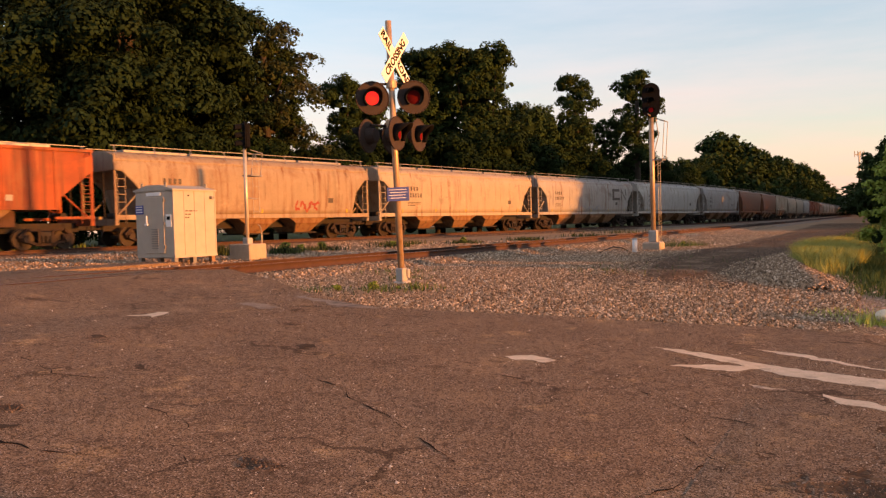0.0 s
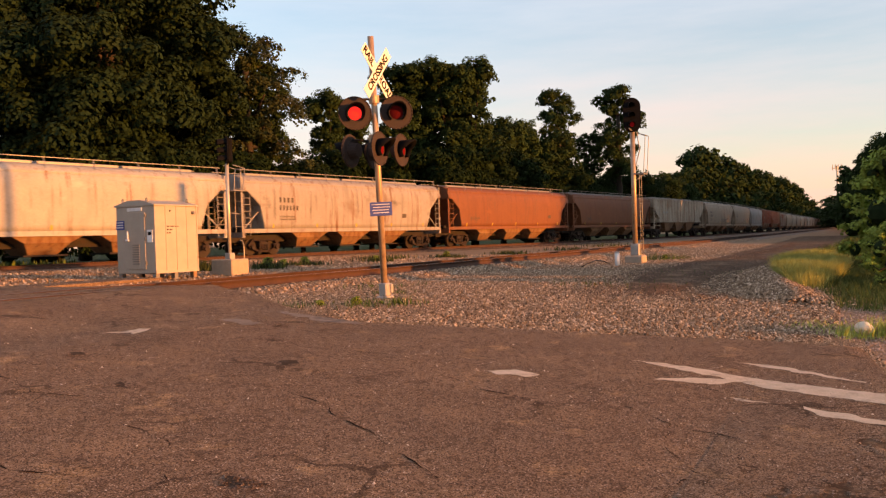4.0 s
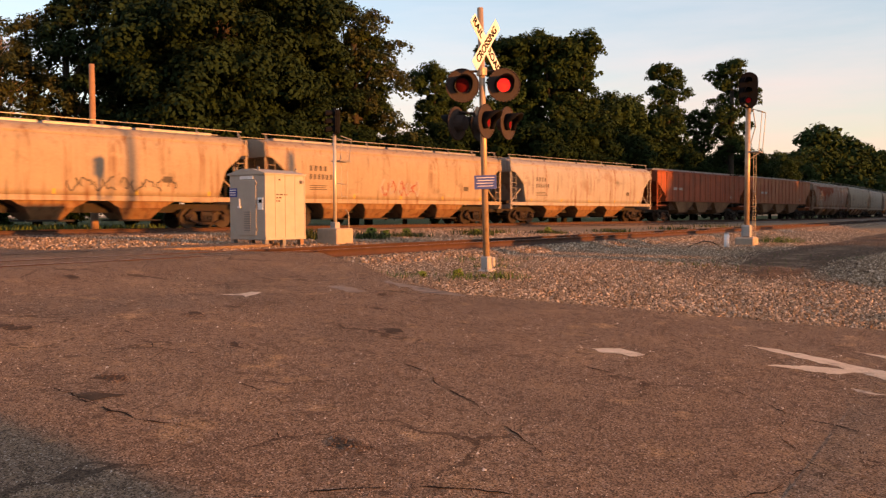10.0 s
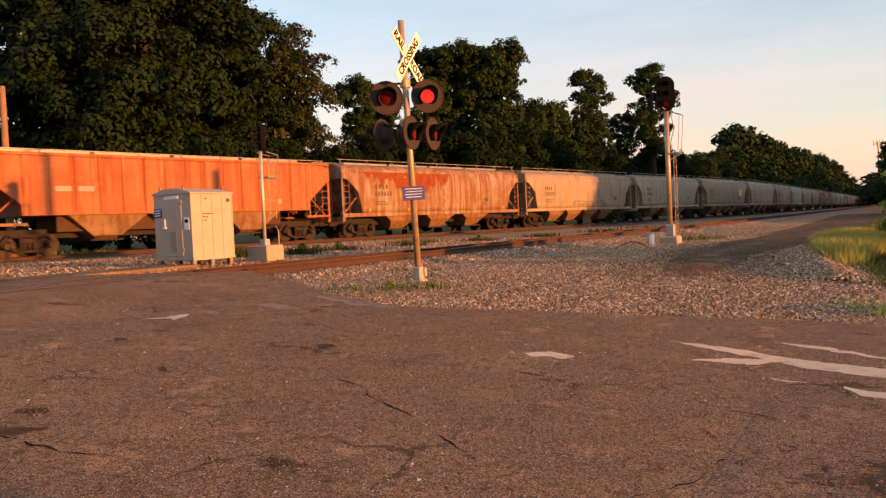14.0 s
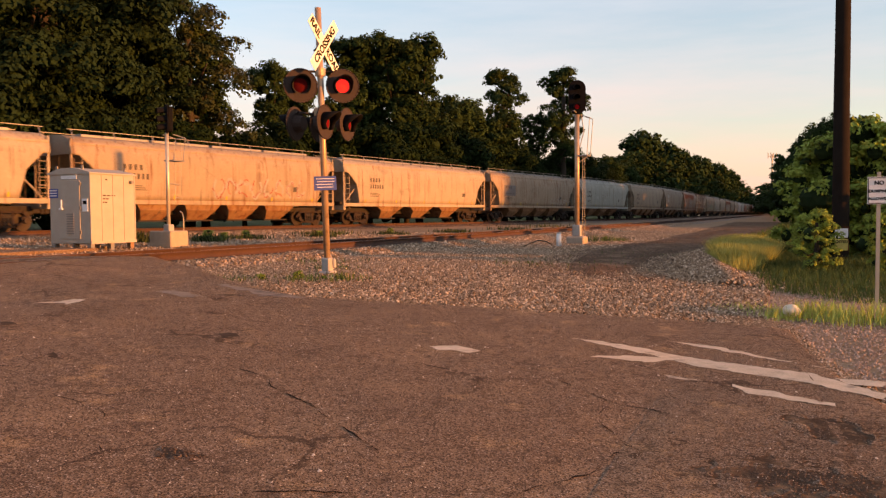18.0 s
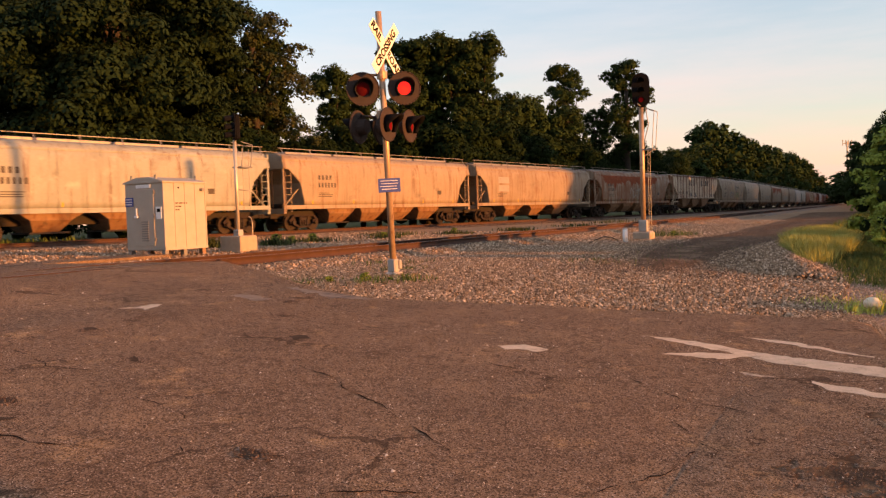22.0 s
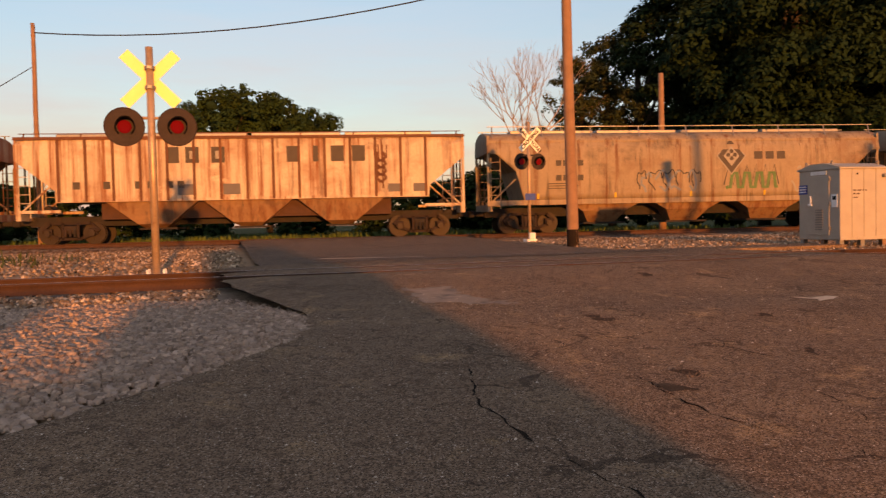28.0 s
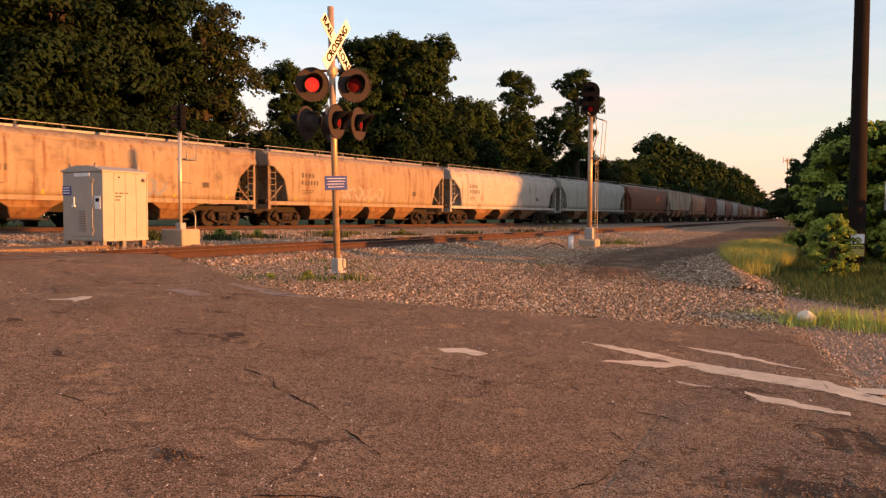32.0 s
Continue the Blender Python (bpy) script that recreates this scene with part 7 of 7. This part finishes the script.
    pick = pick[r.integers(0, len(pick), 4500)]
    stones("rubble", us[pick[:, 0]] + r.normal(0, .02, 4500), ss[pick[:, 1]] + r.normal(0, .02, 4500), .002 + .009 * r.random(4500) ** 3, M_RUBBLE, "crumbled asphalt and dirt in the hollows", 8, .014)


broken_corner()


def crack(pts, w):
    """A ragged dark crack in the asphalt."""
    line = []
    for (a, b), (c2, d) in zip(pts, pts[1:]):
        for q in range(14):
            t = q / 14
            u, s = a + (c2 - a) * t, b + (d - b) * t
            line.append((u + .06 * noise.noise((u * 4, s * 4, 2)) + .02 * noise.noise((u * 19, s * 19, 2)), s + .06 * noise.noise((u * 4, s * 4, 6)) + .02 * noise.noise((u * 19, s * 19, 4))))
    bm = B()
    prev = None
    for i, (u, s) in enumerate(line):
        ww = w * max(.03, noise.noise((u * 5, s * 5, 11)) * 1.4 + .40 + .5 * noise.noise((u * 23, s * 23, 5)))
        v = [bm.verts.new(P(u + k * ww, s + k * ww * .3, bh(u, s) + .003)) for k in (-1, 1)]
        if prev:
            bm.faces.new((prev[0], prev[1], v[1], v[0]))
        prev = v
    tagged(part("crack", bm, M_CRACK), "ragged dark crack in the asphalt", "crack")


for pts, w in (([(3.06, 5.5), (2.96, 4.96), (2.98, 4.41), (3.1, 3.85)], .014), ([(5.5, 4.4), (5.3, 3.83), (4.95, 3.42), (4.8, 3.08), (4.52, 2.77), (4.14, 2.15)], .013), ([(1.9, 6.2), (1.73, 5.44), (1.63, 5.05), (1.7, 4.12), (1.9, 3.2)], .013),
               ([(8.9, 3.2), (8.4, 2.6), (8.3, 1.9), (7.6, 1.1)], .01), ([(6.8, 1.9), (6.2, 1.3), (5.6, 1.2), (4.9, .8)], .014), ([(6.2, 1.3), (6.0, .7), (5.5, .5)], .012), ([(4.1, 8.6), (4.9, 7.8), (5.1, 7.0)], .012), ([(7.9, 6.6), (7.4, 5.6), (7.6, 4.6)], .01), ([(2.6, 3.0), (3.3, 2.4), (3.6, 1.8)], .01), ([(4.1, 4.9), (3.9, 4.2), (3.6, 3.7), (3.2, 3.5)], .009), ([(6.9, 3.6), (6.5, 3.0), (6.4, 2.3), (6.0, 1.8)], .009), ([(3.9, 1.3), (4.4, 1.0), (5.0, .95)], .012), ([(2.2, 8.2), (2.9, 7.4), (3.0, 6.6)], .009), ([(9.2, 5.4), (8.8, 4.6), (8.9, 3.8), (8.5, 3.2)], .010), ([(4.6, 6.9), (4.3, 6.1), (4.5, 5.4)], .009)):
    crack(pts, w)
far_line_h = lambda u, s: float(rz(s)) + .035
tagged(part("walkway", box(B(), 9.5, 16.8, -.75, .75, -.1, .02, .01), M_ASPHALT), "low dark asphalt walkway beside the cabinet", "walkway", kind="structure").matrix_world = frame_at(0, 18.6, .62)
flat("road_line", [(2.5, 18.75), (4.9, 18.1), (4.9, 18.28), (2.5, 18.95)], M_PAINT, "thin white line on the far road", .004, far_line_h, wob=.005)

# the dirt track that bends away along the verge, and rough ground beside the asphalt
M_SOIL = mat("dark_packed_soil", (.12, .068, .040), .95, var=.45, scale=1.5, fine=25, bump=.6, tint=(.26, .165, .105), tint_at=.48, spec=.05)
vs, fs = [], []
TRK = np.linspace(15.5, 110, 64)
for i, u_ in enumerate(TRK):
    c_ = float(np.interp(u_, [15, 17, 23, 29, 34.6, 49, 75, 110], [3.6, 3.8, 4.3, 4.0, 3.3, 2.9, 2.6, 2.4]))
    hw = float(np.interp(u_, [15, 19, 25, 45, 110], [.3, .9, 1.25, 2.4, 4.2]))
    for k_ in range(9):
        t_ = k_ / 4 - 1
        s_ = c_ + t_ * hw * (1 + .35 * noise.noise((u_ * 1.3, 2, 8))) + .25 * noise.noise((u_ * .7, k_, 4))
        rut = -.03 * math.exp(-((abs(t_) - .55) / .2) ** 2)
        vs.append(P(u_, s_, float(gz(u_, s_)) + .03 - .09 * max(0, 1 - (u_ - 15.5) / 2) + rut - (.05 if k_ in (0, 8) else 0) + .015 * noise.noise((u_ * 2, s_ * 2, 0))))
for i in range(63):
    for k_ in range(8):
        a_ = i * 9 + k_
        fs.append((a_, a_ + 1, a_ + 10, a_ + 9))
tagged(mesh_np("dirt_track", vs, fs, M_SOIL, smooth=True), "dark rutted dirt track along the grass", "track", kind="structure")
u1, s1 = scatter(26000, 15.2, 60, 1.5, 5.8, lambda u, s: np.abs(s - np.interp(u, [15, 17, 23, 29, 34.6, 49, 75], [3.6, 3.8, 4.3, 4.0, 3.3, 2.9, 2.6])) < 1.5)
stones("track_gravel", u1, s1, g.uniform(.006, .022, len(u1)), M_RUBBLE, "small stones trodden into the dirt track", 23, .025)
u1, s1 = scatter(30000, 5.6, 15.5, -4, 1.2, lambda u, s: (u > road_right(s) + .02) | (s < -.6))
stones("rough_ground", u1, s1, g.uniform(.006, .022, len(u1)), M_GRAVEL_GREY, "fine gravel and dirt beside the asphalt", 21, -.035)
s1 = g.uniform(-1.3, .9, 4200)
u1 = road_right(s1) + g.normal(.08, .22, 4200)
stones("edge_gravel", u1, s1, g.uniform(.004, .016, 4200), M_GRAVEL, "fine gravel spilled over the asphalt's edge", 24, .004)
q_ = g.uniform(0, 1, 9000)
u1, s1 = 16 + 5.2 * q_ + g.normal(0, .2, 9000), .95 + 1.25 * q_ + g.normal(0, .34, 9000)
stones("gravel_heap", u1, s1, g.uniform(.014, .045, 9000), M_GRAVEL, "low ridge of grey gravel by the dirt track", 22, 0, lambda u, s: gz(u, s) + .17 * np.exp(-((s - .95 - .24 * (u - 16)) / .38) ** 2) * np.clip((u - 15.6) / 1.0, 0, 1))
rock = empty("rock", frame_at(12.6, -.05, float(gz(12.6, -.05))), "pale round stone at the asphalt's edge", "stone")
bm = B()
bmesh.ops.create_icosphere(bm, subdivisions=3, radius=.125)
for v in bm.verts:
    v.co = Vector((v.co.x * 1.15, v.co.y, v.co.z * .75)) * (1 + .18 * noise.noise(v.co * 7)) + Vector((0, 0, .08))
part("lump", bm, mat("pale_limestone", (.68, .60, .46), .85, var=.2, scale=12, fine=60, bump=.3), rock, smooth=True)

# low walls added unseen behind the camera to shade the left of the yard
for name, a, b, h in (("wall_south", -.1, 2.46, 4.0), ("wall_south_step", -1.05, -.1, 2.5), ("wall_south_low", -2.05, -1.05, 2.02), ("wall_south_west", -30, -2.05, 2.6)):
    w = part(name, box(B(), a, b, -14.3, -14.0, -.2, h), M_CONCRETE)
    w.matrix_world = frame_at(0, 0, 0)
    tagged(w, "unseen low wall added to shade the yard", "wall", kind="structure")


def motions():
    """The train rolls by, keyed along the far track; the crossing lamps flash."""
    # the balls in the two upper lamps turn, so they flash in turn
    for k, (glass, at) in enumerate(FLASHERS):
        rows, t = [(0.0, 0.0 if k == 0 else 180.0)], 0.505
        while t < 32:
            left = k == 0
            for gap, lit in ((0, not left), (.745, left)):
                start = rows[-1][1]
                goal = start + 180
                for q in range(4):
                    rows.append((t + gap - .05 + q / 30, start + (goal - start) * q / 3))
            t += 1.325
        rows = [(q, a) for q, a in rows if q < 31.99]
        rows.append((32.0, rows[-1][1]))
        walk(glass, [(q, pose(at.x, at.y, at.z, 0, 0, a)) for q, a in rows])
    for car, mid in CARS:
        rows = [(float(t), on_track(mid - V * t)) for t in np.arange(0, 32.01, 1.0)]
        walk(car, rows)
        # its wheels roll while it passes the crossing
        t0, t1 = max(0.0, (mid - 62) / V), min(32.0, (mid + 24) / V)
        if t1 - t0 < .5:
            continue
        times = sorted({0.0, 32.0, *(round(f / FPS, 5) for f in range(math.ceil(t0 * FPS), int(t1 * FPS) + 1))})
        for o in car.children_recursive:
            if o.name.startswith("wheelset"):
                at = o.matrix_basis.to_translation()
                walk(o, [(t, pose(at.x, at.y, at.z, 0, -math.degrees(V * min(max(t, t0), t1) / .457) % 360, 0)) for t in times])


motions()
